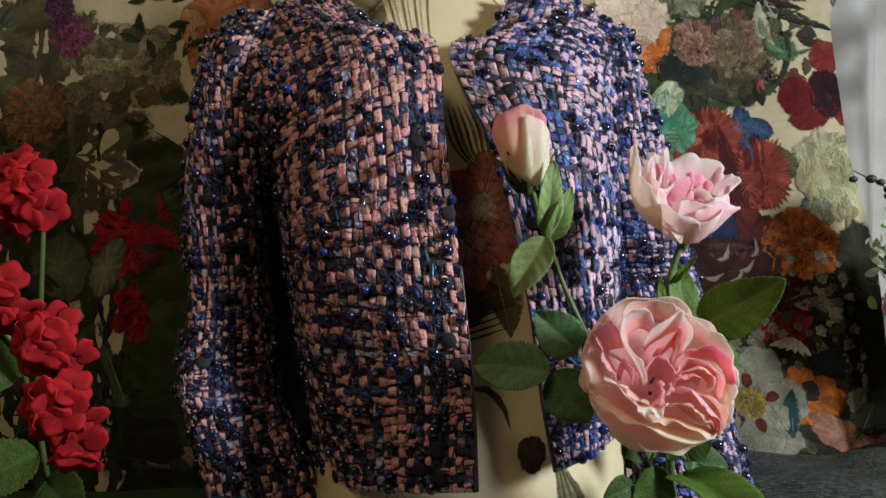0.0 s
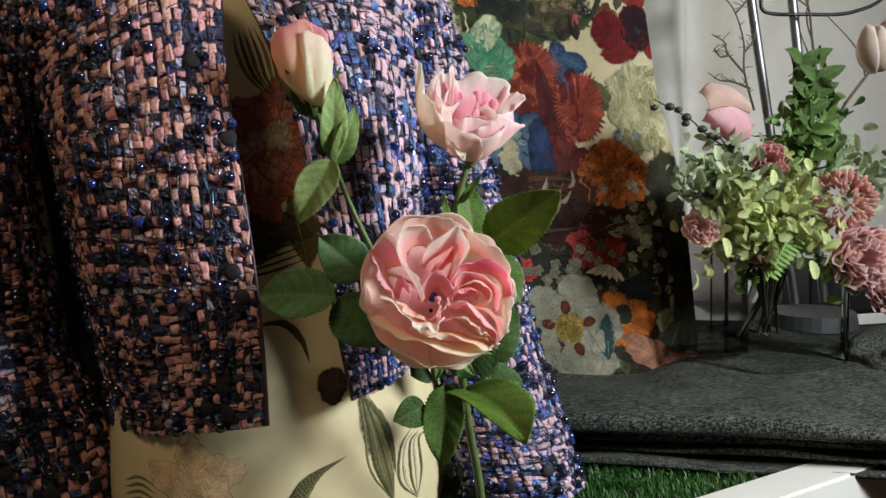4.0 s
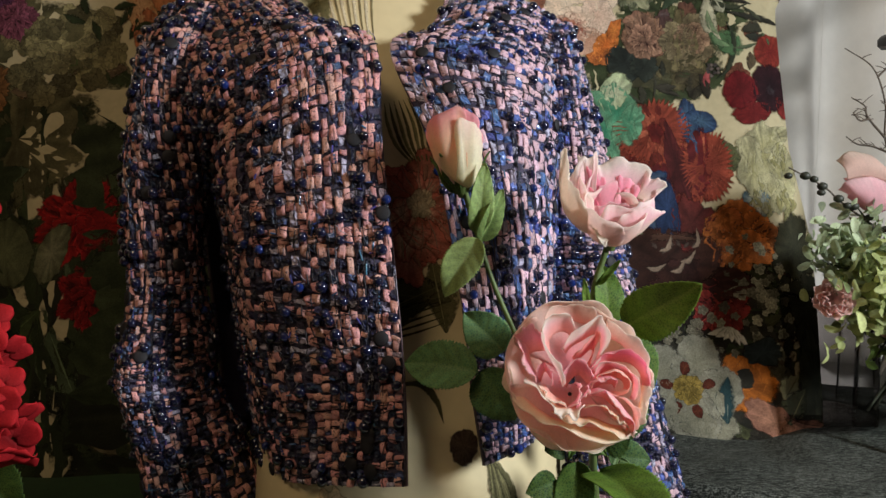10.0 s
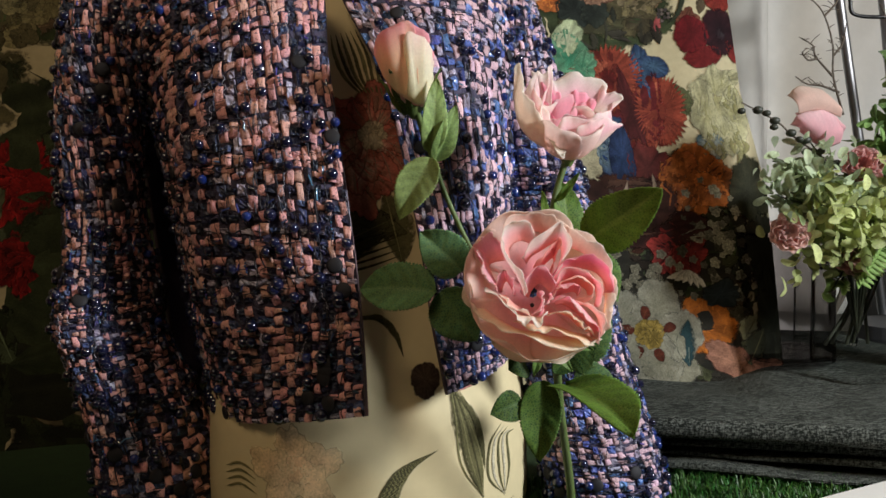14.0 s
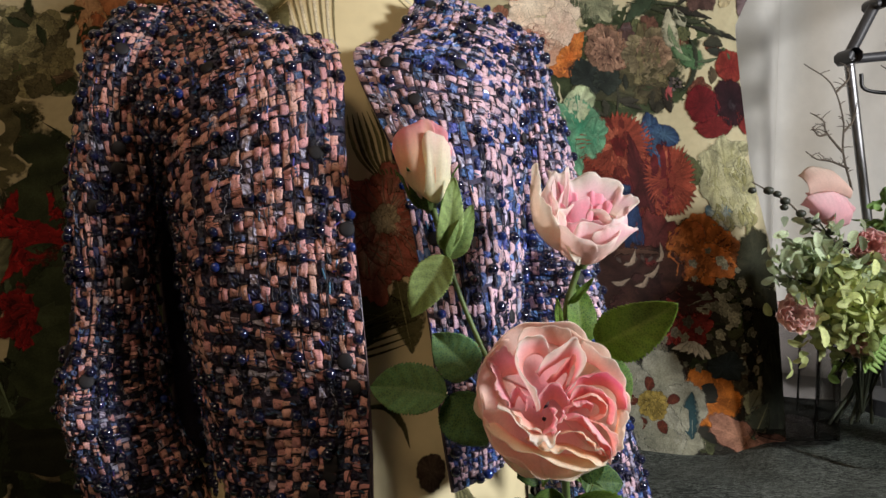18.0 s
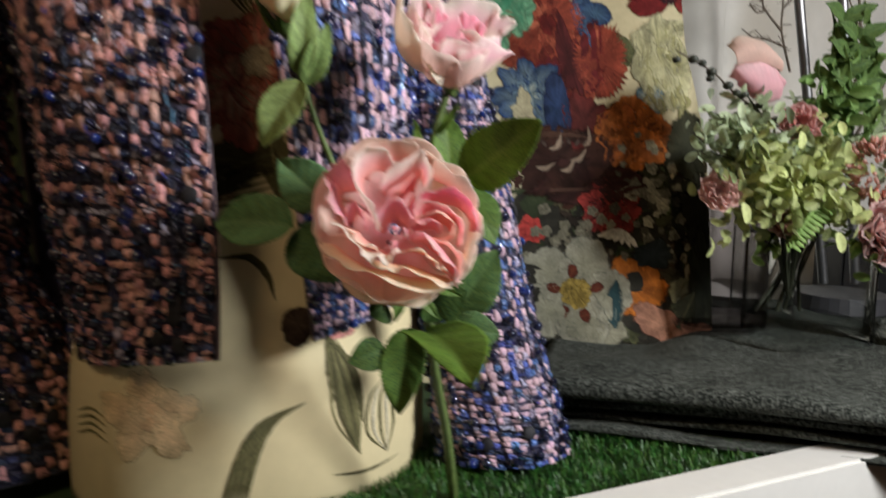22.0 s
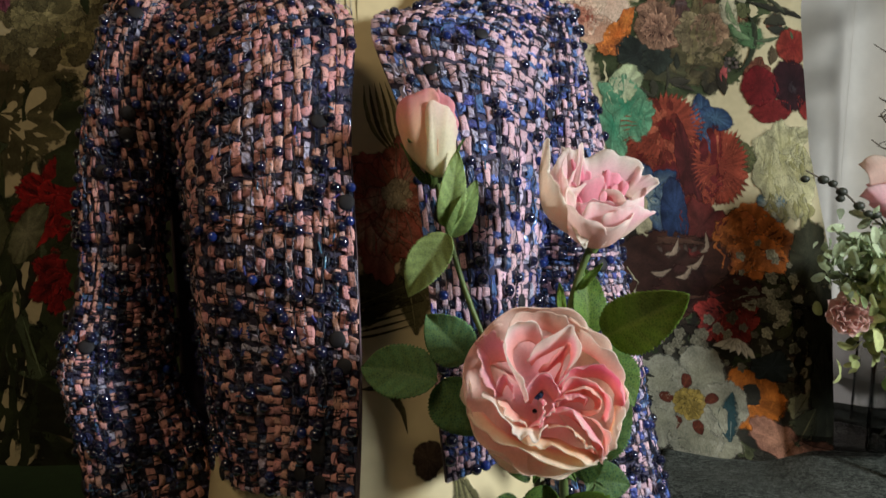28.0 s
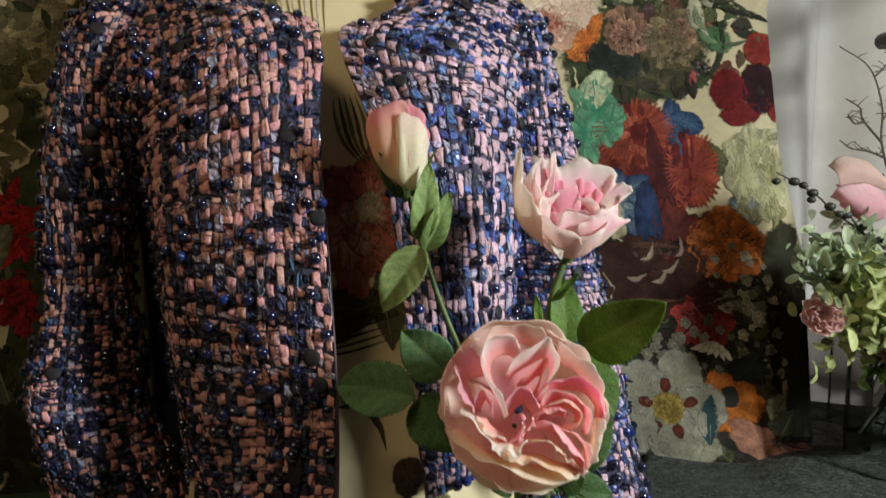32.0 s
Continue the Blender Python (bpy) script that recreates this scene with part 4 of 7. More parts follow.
P.leaf(.57, .835, .592, .87, .022, (.24, .25, .15), (.1, .1, .05))
P.leaf(.575, .80, .60, .85, .03, (.06, .07, .04), (.2, .2, .1))
P.done("shell_print", "peach painted petals and teal leaves")

# ---- dress form ----
FZ = np.array([.730, .76, .80, .85, .95, 1.05, 1.16, 1.22, 1.27, 1.31, 1.36, 1.40, 1.46])
FFRONT = np.array([.662, .660, .660, .664, .705, .745, .788, .818, .840, .860, .884, .897, .90])
FCY = np.array([.83, .83, .83, .84, .84, .85, .87, .885, .90, .91, .93, .94, .945])
FA = np.array([.166, .166, .166, .165, .155, .150, .165, .170, .165, .13, .080, .062, .060])
FX = np.array([.035, .035, .035, .035, .035, .033, .03, .025, .02, .015, .01, .008, .008])
FYAW = 0.16


def form_section(z):
    f, cy, a, cx = (np.interp(z, FZ, q) for q in (FFRONT, FCY, FA, FX))
    return cx, cy, a, cy - f


def form_y(x, z):
    x, z = np.asarray(x, float), np.asarray(z, float)
    cx, cy, a, b = form_section(z)
    d = np.clip((x - cx) / a, -.98, .98)
    return cy - b * (1 - np.abs(d) ** 2.4) ** (1 / 2.4) + FYAW * (x - cx)


form = base("dress_form", (.035, .83, .732), "cream dress form with a botanical print cover standing on turf", "dress form")
fz = np.linspace(.732, 1.46, 60)
th = np.linspace(0, 2 * np.pi, 64, endpoint=False)
cx, cy, a, b = form_section(fz)
co, si = np.cos(th)[:, None], np.sin(th)[:, None]
ex = 2 / 2.4
X = cx + a * np.sign(co) * np.abs(co) ** ex
Yv = cy - b * np.sign(si) * np.abs(si) ** ex + FYAW * (X - cx)
v = np.stack([X, Yv, np.broadcast_to(fz, X.shape)], -1).reshape(-1, 3)
fs = grid_faces(64, 60, True)
fs += [tuple(i * 60 + 59 for i in range(64)), tuple(i * 60 for i in reversed(range(64)))]
mesh_object("torso", v - np.array([.035, .83, .732]), fs, FORM, form)
B = Print(form_y, form, (.035, .83, .732), lift=0.0006)
OLV = np.array((.16, .15, .07))
B.stroke([(-0.13, 1.38), (-0.108, 1.368), (-0.088, 1.348), (-0.076, 1.316)], 0.018, OLV * .55)
B.stroke([(-0.116, 1.402), (-0.09, 1.377), (-0.072, 1.336), (-0.063, 1.305)], 0.016, OLV * .8)
B.stroke([(-0.086, 1.411), (-0.081, 1.37), (-0.064, 1.32), (-0.054, 1.285)], 0.0022, (.20, .17, .09))
B.stroke([(-0.078, 1.412), (-0.073, 1.371), (-0.058, 1.32), (-0.048, 1.286)], 0.0032, (.62, .56, .40))
B.stroke([(-0.069, 1.413), (-0.066, 1.372), (-0.052, 1.32), (-0.043, 1.286)], 0.0022, (.20, .17, .09))
B.stroke([(-0.061, 1.413), (-0.057, 1.368), (-0.046, 1.32), (-0.038, 1.286)], 0.0032, (.62, .56, .40))
B.stroke([(-0.053, 1.414), (-0.048, 1.366), (-0.04, 1.32), (-0.033, 1.286)], 0.0022, (.20, .17, .09))
B.stroke([(-0.043, 1.41), (-0.04, 1.366), (-0.034, 1.32), (-0.027, 1.286)], 0.0032, (.62, .56, .40))
B.stroke([(-0.034, 1.408), (-0.033, 1.365), (-0.028, 1.32), (-0.022, 1.287)], 0.0022, (.20, .17, .09))
B.stroke([(-0.026, 1.408), (-0.025, 1.365), (-0.022, 1.321), (-0.017, 1.287)], 0.0032, (.62, .56, .40))
B.stroke([(-0.017, 1.408), (-0.018, 1.366), (-0.016, 1.321), (-0.012, 1.287)], 0.0022, (.20, .17, .09))
B.stroke([(0.052, 1.38), (0.059, 1.367), (0.078, 1.351)], 0.004, (.62, .58, .42))
B.stroke([(0.048, 1.376), (0.056, 1.36), (0.074, 1.344)], 0.002, (.2, .17, .08))
B.stroke([(-0.0, 1.221), (0.004, 1.198), (0.015, 1.173), (0.039, 1.149)], 0.0036, OLV * (1.05))
B.stroke([(0.005, 1.222), (0.011, 1.198), (0.021, 1.173), (0.041, 1.149)], 0.0036, OLV * (.55))
B.stroke([(0.01, 1.224), (0.017, 1.199), (0.026, 1.173), (0.043, 1.149)], 0.0036, OLV * (1.05))
B.stroke([(0.015, 1.225), (0.024, 1.199), (0.031, 1.173), (0.045, 1.149)], 0.0036, OLV * (.55))
B.stroke([(0.02, 1.226), (0.031, 1.199), (0.037, 1.173), (0.047, 1.149)], 0.0036, OLV * (1.05))
B.stroke([(0.025, 1.228), (0.037, 1.199), (0.042, 1.173), (0.05, 1.149)], 0.0036, OLV * (.55))
B.stroke([(0.03, 1.229), (0.044, 1.199), (0.048, 1.173), (0.052, 1.149)], 0.0036, OLV * (1.05))
B.stroke([(0.035, 1.231), (0.051, 1.2), (0.054, 1.173), (0.054, 1.149)], 0.0036, OLV * (.55))
for x0, z0, x1, z1, w_, k in ((-.01, 1.03, .07, 1.02, .03, .35), (.0, 1.01, .06, 1.035, .03, .3), (.05, 1.06, .065, .99, .028, .6), (.0, .99, .05, 1.02, .014, .25)):
    B.leaf(x0, z0, x1, z1, w_, OLV * k, OLV * k * 2)
for i in range(6):
    B.stroke([(.0, .985 + .004 * i), (.03, .99 + .006 * i), (.065, 1.0 + .006 * i)], .0022, OLV * .3)
B.stroke([(.015, .945), (.04, .945), (.055, .93), (.062, .91)], .006, OLV * .4)
B.leaf(.103, .888, .132, .775, .020, OLV * .75)
for i in range(5):
    B.stroke([(.104, .886), (.108 + .003 * i, .85), (.112 + .005 * i, .81), (.134, .772)], .0018, OLV * (.4 if i % 2 else 1.1))
B.stroke([(.106, .875), (.124, .855), (.133, .825), (.136, .80)], .006, OLV * .55)
for i in range(5):
    B.stroke([(.155 + .004 * i, .835 - .003 * i), (.142 + .005 * i, .82), (.14 + .006 * i, .79), (.158, .765)], .0025, (.5, .46, .34) if i % 2 else OLV * .7)
for i in range(8):
    k = i / 7
    B.stroke([(.02 + .02 * k, .745), (.036 + .015 * k, .79), (.055 + .01 * k, .815), (.09, .828)], .004, OLV * (.35 + .6 * (i % 2)))
B.stroke([(.11, .76), (.14, .755), (.17, .757)], .003, OLV * .5)
B.blob(.081, .889, .014, .016, 0, (.10, .07, .05), (.06, .04, .03))
B.blob(.118, .885, .013, .01, .3, (.4, .16, .15), (.45, .2, .18))
B.done("leaf_print", "olive green printed leaf strokes")["kind"] = "stuff"
for cx_, cz_, r in ((.036, 1.112, .055), (.02, 1.09, .05)):
    B.petals(cx_, cz_, r, 9, (.38, .19, .14), (.29, .080, .060), .38, frill=.15)
    B.petals(cx_, cz_, r * .62, 8, (.58, .40, .30), (.34, .09, .07), .32)
B.petals(.040, 1.115, .014, 6, (.4, .36, .26), (.36, .3, .2), .5)
for i in range(16):
    a_ = i * .39
    B.stroke([(.040 + .012 * math.cos(a_), 1.115 + .012 * math.sin(a_)), (.040 + .03 * math.cos(a_ + .1), 1.112 + .03 * math.sin(a_ + .1)), (.038 + .05 * math.cos(a_ + .05), 1.11 + .05 * math.sin(a_ + .05))], .0014, (.22, .13, .10))
B.done("tulip_print", "dark red printed tulip")
for i in range(5):
    a_ = .4 + i * 1.257
    B.blob(-.035 + .020 * math.cos(a_), .822 + .016 * math.sin(a_), .022, .016, a_, (.58, .42, .25), (.62, .49, .29), .2, streak=.12)
B.blob(-.033, .824, .013, .011, .3, (.55, .36, .20), (.58, .42, .25), .2, streak=.15)
for i in range(4):
    B.stroke([(-.10, .80 + .006 * i), (-.085, .806 + .006 * i), (-.07, .80 + .006 * i)], .0022, OLV * 1.1)
B.done("peach_bloom_print", "faded peach printed blossom")


# ---- tweed jacket ----
def loft(ctrl):
    """A smooth surface through rows of points: u along a row, v from row to row."""
    ctrl = np.asarray(ctrl, float)
    R = len(ctrl)

    def f(u, v):
        u, v = np.asarray(u, float).ravel(), np.asarray(v, float).ravel()
        out = np.zeros((len(u), 3))
        n = R
        x = np.clip(v, 0, 1) * (n - 1)
        i = np.minimum(x.astype(int), n - 2)
        fr = (x - i)[:, None]
        rows = [spline(ctrl[r], u) for r in range(R)]
        rows = np.stack([2 * rows[0] - rows[1]] + rows + [2 * rows[-1] - rows[-2]])
        k = np.arange(len(u))
        a, b, c, d = rows[i, k], rows[i + 1, k], rows[i + 2, k], rows[i + 3, k]
        out = 0.5 * (2 * b + (c - a) * fr + (2 * a - 5 * b + 4 * c - d) * fr ** 2 + (3 * b - a - 3 * c + d) * fr ** 3)
        return out
    return f


def sleeve_surface(rows):
    """A tube: rows of x, y, z, half width, half depth, turn in degrees."""
    rows = np.asarray(rows, float)

    def f(u, v):
        u, v = np.asarray(u, float).ravel(), np.asarray(v, float).ravel()
        r = spline(rows, v)
        a = 2 * np.pi * u
        lx, ly = r[:, 3] * np.sin(a), -r[:, 4] * np.cos(a)
        t = np.radians(r[:, 5])
        # creases of the hanging sleeve
        k = 1 + 0.05 * np.sin(v * 21 + 3 * np.sin(a)) * np.cos(a - .6)
        lx, ly = lx * k, ly * k
        return np.stack([r[:, 0] + lx * np.cos(t) - ly * np.sin(t), r[:, 1] + lx * np.sin(t) + ly * np.cos(t), r[:, 2]], 1)
    return f


def normals(f, u, v, sign):
    e = 0.004
    a = f(u + e, v) - f(u - e, v)
    b = f(u, v + e) - f(u, v - e)
    n = np.cross(a, b) * sign
    return n / (np.linalg.norm(n, axis=1, keepdims=True) + 1e-12)


BEADS = []


def weave(f, nu, nv, sign, parent, seed, royal, shift, u0=0.0, u1=1.0):
    """Ribbon tweed over a surface: flat ribbons that cross, crumpled film, thin threads and sewn beads."""
    r = np.random.default_rng(seed)
    # surfaces on the lit right half take the lit yarn copies
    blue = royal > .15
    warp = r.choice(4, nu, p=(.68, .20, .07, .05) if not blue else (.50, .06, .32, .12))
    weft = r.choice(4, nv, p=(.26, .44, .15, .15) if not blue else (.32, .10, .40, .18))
    jit_u = np.cumsum(r.uniform(.78, 1.22, nu))
    jit_u = u0 + (jit_u - jit_u[0] * .5) / (jit_u[-1] + .5 * r.uniform(.8, 1.2) - jit_u[0] * .5) * (u1 - u0)
    jit_v = np.cumsum(r.uniform(.74, 1.26, nv))
    jit_v = (jit_v - jit_v[0] * .5) / (jit_v[-1] + .4 - jit_v[0] * .5)
    du, dv = (u1 - u0) / nu, 1.0 / nv
    cells = []
    for i in range(nu):
        for j in range(nv):
            over = (i + j) % 2 == 0 if r.random() > .10 else r.random() < .5
            kd = warp[i] if over else weft[j]
            if r.random() < .24:
                kd = r.choice(4, p=(.55, .29, .11, .05) if not blue else (.44, .10, .32, .14))
            cells.append((i, j, over, kd))
            if r.random() < (.09 if blue else .125) * (1.6 if i % 2 else .4) * (.8 if j < .14 * nv else 1):
                BEADS.append((f, jit_u[i] + r.normal(0, .2) * du, jit_v[j] + r.normal(0, .2) * dv, sign, r.random(), royal))
    A, Bb = np.meshgrid(np.linspace(-1, 1, 6), np.array([-1, -.86, -.3, .3, .86, 1]), indexing="ij")
    A, Bb = A.ravel(), Bb.ravel()
    fc = np.array(grid_faces(6, 6))
    names = ("pink_yarn", "navy_yarn", "blue_yarn", "lilac_yarn")
    for kd in range(4):
        sel = [c for c in cells if c[3] == kd]
        if not sel:
            continue
        m = len(sel)
        film = kd > 0
        ci, cj = np.array([c[0] for c in sel]), np.array([c[1] for c in sel])
        ov = np.array([c[2] for c in sel])[:, None]
        longer = np.where(ov, r.uniform(.46, .74, (m, 1)), r.uniform(.46, .64, (m, 1)))
        wide = np.where(ov, r.uniform(.32, .46, (m, 1)), r.uniform(.22, .40, (m, 1))) * (1.04, .85, 1.1, .9)[kd]
        rot = r.normal(0, .12, (m, 1))
        la, lb = A[None] * longer, Bb[None] * wide
        # each ribbon piece is a crooked quad
        la = la * (1 + r.normal(0, .13, (m, 1)) * Bb[None])
        lb = lb * (1 + r.normal(0, .16, (m, 1)) * A[None]) + r.normal(0, .05, (m, 1)) * A[None] ** 2
        la, lb = la * np.cos(rot) - lb * np.sin(rot), la * np.sin(rot) + lb * np.cos(rot)
        pu = np.where(ov, lb, la) * du + jit_u[ci][:, None] + r.normal(0, .09, (m, 1)) * du
        pv = np.where(ov, la, lb) * dv + jit_v[cj][:, None] + r.normal(0, .09, (m, 1)) * dv
        top = np.where(ov, r.uniform(.0014, .0024, (m, 1)), r.uniform(.0004, .0016, (m, 1)))
        tilt = r.normal(0, .0005, (m, 1)) * A[None] + r.normal(0, .0005, (m, 1)) * Bb[None]
        crease = r.normal(0, .0003, (m, 1)) * np.sin(Bb[None] * 6 + r.uniform(0, 6, (m, 1)))
        if film:
            crease = r.normal(0, .0007, (m, 36))
        hh = top * (1 - .55 * np.abs(A[None]) ** 5) - .0014 * (np.abs(Bb[None]) > .95) + crease + tilt - .0010 * A[None] ** 8
        pu, pv = pu.ravel(), pv.ravel()
        cu, cv = np.repeat(jit_u[ci], 36), np.repeat(jit_v[cj], 36)
        P3 = f(np.clip(pu, u0 - .004, u1 + .004), np.clip(pv, 0, 1)) + normals(f, cu, np.clip(cv, .005, .995), sign) * (hh.ravel()[:, None] + .0010)
        fcs = (fc[None] + np.arange(m)[:, None, None] * 36).reshape(-1, 4)
        mesh_object(names[kd], P3 - shift, fcs.tolist(), (PINK_LIT if blue else PINK, NAVY, BLUE if blue else BLUE_SHADED, LILAC)[kd], parent, kind="stuff", smooth=not film)
    # thin dark threads that dive over and under the ribbons
    h = Heap()
    n = 60
    for axis, count, pos in ((0, nu, jit_u), (1, nv, jit_v)):
        for i in range(count):
            for rep in range(2):
                if r.random() < (.5 if blue else .35):
                    continue
                s0 = r.uniform(0, .6)
                s = np.linspace(s0, min(1, s0 + r.uniform(.2, .7)), n)
                off = pos[i] + (r.choice([-.5, .5, .5]) * (1 - rep) + r.normal(0, .20)) * (du if axis == 0 else dv)
                wob = np.interp(s, np.linspace(0, 1, 40), r.normal(0, .16, 40)) * (du if axis == 0 else dv)
                if axis == 0:
                    pu, pv = np.clip(off + wob, u0, u1), s
                else:
                    pu, pv = u0 + s * (u1 - u0), np.clip(off + wob, 0, 1)
                hgt = .0026 + .0016 * np.sin(s * (nv if axis == 0 else nu) * np.pi * .9 + r.uniform(0, 6)) + r.normal(0, .0003, n)
                c3 = f(pu, pv) + normals(f, pu, np.clip(pv, .005, .995), sign) * hgt[:, None]
                tube(h, c3, [r.uniform(.0003, .0007)], sides=4, n=n)
    h.make("thread", THREAD, parent, kind="stuff", shift=shift)
    # pale shiny filaments
    h = Heap()
    for i in range(nu * 3):
        s0, l = r.uniform(0, .9), r.uniform(.015, .05)
        s = np.linspace(s0, min(1, s0 + l), 24)
        cu_ = r.uniform(u0, u1) + np.cumsum(r.normal(0, .12, 24)) * du
        c3 = f(np.clip(cu_, u0, u1), s)
        c3 = c3 + normals(f, np.clip(cu_, u0, u1), np.clip(s, .005, .995), sign) * (.0034 + r.normal(0, .0006, 24))[:, None]
        tube(h, c3, [.00028], sides=4, n=40)
    h.make("filament", FILAMENT, parent, kind="stuff", shift=shift)
    # strands of tiny seed beads and short glass bugles
    h = Heap()
    lat, lon = np.meshgrid(np.linspace(0, np.pi, 5), np.linspace(0, 2 * np.pi, 7)[:-1], indexing="ij")
    ball = np.stack([np.sin(lat) * np.cos(lon), np.sin(lat) * np.sin(lon), np.cos(lat)], -1).reshape(-1, 3)
    bf = [(a * 6 + b, a * 6 + (b + 1) % 6, (a + 1) * 6 + (b + 1) % 6, (a + 1) * 6 + b) for a in range(4) for b in range(6)]
    for i in range(nu):
        s0, cu_ = r.uniform(.02, .92), r.uniform(u0, u1)
        k = r.integers(4, 11)
        us = np.clip(cu_ + np.cumsum(r.normal(0, .06, k)) * du, u0, u1)
        vs = np.clip(s0 + np.arange(k) * dv * .30, 0, 1)
        c3 = f(us, vs) + normals(f, us, np.clip(vs, .005, .995), sign) * .0036
        for q in c3:
            h.add(ball * .0011 + q, bf)
    for i in range(int(nu * nv * .10)):
        uu_, vv_ = r.uniform(u0, u1), r.uniform(.01, .99)
        a_, l = r.choice([0, np.pi / 2]) + r.normal(0, .3), r.uniform(.2, .45)
        us = np.clip(uu_ + np.array([-l, 0, l]) * du * math.cos(a_), u0, u1)
        vs = np.clip(vv_ + np.array([-l, 0, l]) * dv * math.sin(a_), 0, 1)
        c3 = f(us, vs) + normals(f, us, np.clip(vs, .005, .995), sign) * .0036
        tube(h, c3, [.0009], sides=5, n=4)
    h.make("bugle_bead", BUGLE, parent, kind="stuff", shift=shift)


def panel(name, f, nu, nv, sign, parent, label, shift, u0=0.0, u1=1.0, thick=.006, closed=False):
    U, V = np.meshgrid(np.linspace(u0, u1, nu), np.linspace(0, 1, nv), indexing="ij")
    u, v = U.ravel(), V.ravel()
    p = f(u, v)
    q = p - normals(f, u, np.clip(v, .005, .995), sign) * thick
    fs = grid_faces(nu, nv)
    m = len(p)
    inner = [tuple(reversed([a + m for a in q_])) for q_ in fs]
    edge = []
    for i in range(nu - 1):
        for j in (0, nv - 1):
            edge.append((i * nv + j, (i + 1) * nv + j, (i + 1) * nv + j + m, i * nv + j + m))
    for j in range(nv - 1):
        for i in (0, nu - 1):
            edge.append((i * nv + j, i * nv + j + 1, i * nv + j + 1 + m, i * nv + j + m))
    ob = mesh_object(name, np.concatenate([p, q]) - shift, fs + inner + edge, TWEED_BASE, parent, label)
    ob.data.materials.append(LINING)
    # only the edges get the selvedge; dark inner faces stand in for shade in the gaps
    for k, poly in enumerate(ob.data.polygons):
        if k >= 2 * len(fs):
            poly.material_index = 1
    return ob


JC = np.array((.03, .80, .86))
jacket = base("tweed_jacket", JC, "open pink and navy ribbon tweed jacket sewn with dark beads", "jacket")

LEFT = [[(-.250, .930, 1.300), (-.235, .870, 1.318), (-.190, .855, 1.335), (-.145, .845, 1.345), (-.103, .835, 1.340)],
        [(-.225, .870, 1.260), (-.205, .805, 1.268), (-.150, .781, 1.285), (-.100, .778, 1.302), (-.058, .800, 1.294)],
        [(-.205, .800, 1.200), (-.180, .748, 1.205), (-.130, .724, 1.232), (-.065, .719, 1.262), (-.008, .760, 1.275)],
        [(-.172, .860, 1.110), (-.170, .790, 1.120), (-.124, .704, 1.140), (-.050, .683, 1.158), (.004, .692, 1.165)],
        [(-.158, .860, 1.030), (-.157, .790, 1.035), (-.112, .692, 1.040), (-.040, .658, 1.040), (.019, .652, 1.035)],
        [(-.141, .860, .930), (-.140, .785, .935), (-.096, .686, .942), (-.030, .648, .950), (.025, .630, .955)],
        [(-.126, .860, .853), (-.125, .780, .853), (-.084, .686, .860), (-.030, .649, .868), (.026, .612, .881)]]
RIGHT = [[(.071, .872, 1.353), (.115, .878, 1.358), (.16, .89, 1.348), (.200, .908, 1.334), (.225, .95, 1.31)],
         [(.045, .838, 1.302), (.10, .832, 1.315), (.155, .848, 1.312), (.205, .885, 1.29), (.225, .93, 1.27)],
         [(.006, .800, 1.276), (.07, .783, 1.270), (.135, .795, 1.262), (.190, .845, 1.24), (.210, .90, 1.23)],
         [(.050, .738, 1.164), (.095, .730, 1.165), (.14, .748, 1.163), (.182, .810, 1.155), (.198, .86, 1.15)],
         [(.076, .678, 1.030), (.112, .680, 1.030), (.145, .702, 1.028), (.172, .755, 1.025), (.180, .81, 1.02)],
         [(.086, .662, .950), (.118, .668, .946), (.145, .690, .942), (.166, .735, .936), (.172, .79, .93)],
         [(.097, .647, .886), (.122, .658, .893), (.145, .680, .899), (.163, .72, .905), (.168, .77, .91)]]
SL = [(-.205, .862, 1.325, .030, .040, 10), (-.218, .830, 1.275, .038, .048, 5), (-.221, .795, 1.20, .037, .042, 14), (-.222, .785, 1.12, .038, .031, 40),
      (-.219, .775, 1.04, .038, .029, 54), (-.215, .765, .985, .048, .027, 57), (-.211, .755, .945, .056, .027, 60), (-.199, .752, .90, .057, .027, 58), (-.177, .750, .83, .060, .029, 52), (-.160, .745, .75, .064, .031, 48)]
SR = [(.185, .915, 1.325, .030, .040, 10), (.190, .900, 1.265, .040, .050, 15), (.200, .872, 1.18, .046, .050, 15), (.213, .845, 1.09, .052, .050, 12),
      (.220, .835, 1.04, .052, .050, 10), (.236, .815, .96, .055, .048, 10), (.252, .797, .87, .057, .046, 8), (.266, .780, .795, .060, .042, 8), (.280, .765, .742, .064, .040, 8)]
fl, fr = loft(LEFT), loft(RIGHT)
sl, sr = sleeve_surface(SL), sleeve_surface(SR)

lp = panel("front_panel", fl, 40, 60, -1, jacket, "tweed front panel hanging open", JC)
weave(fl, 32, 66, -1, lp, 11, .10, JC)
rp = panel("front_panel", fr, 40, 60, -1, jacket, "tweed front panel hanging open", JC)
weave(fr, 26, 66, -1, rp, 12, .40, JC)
ls = panel("sleeve", sl, 48, 60, -1, jacket, "empty tweed sleeve bent at the elbow", JC, -.5, .5, .004)
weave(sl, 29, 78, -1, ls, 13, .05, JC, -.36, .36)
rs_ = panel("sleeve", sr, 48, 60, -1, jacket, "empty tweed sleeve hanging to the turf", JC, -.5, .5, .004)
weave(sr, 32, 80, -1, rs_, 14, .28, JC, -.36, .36)
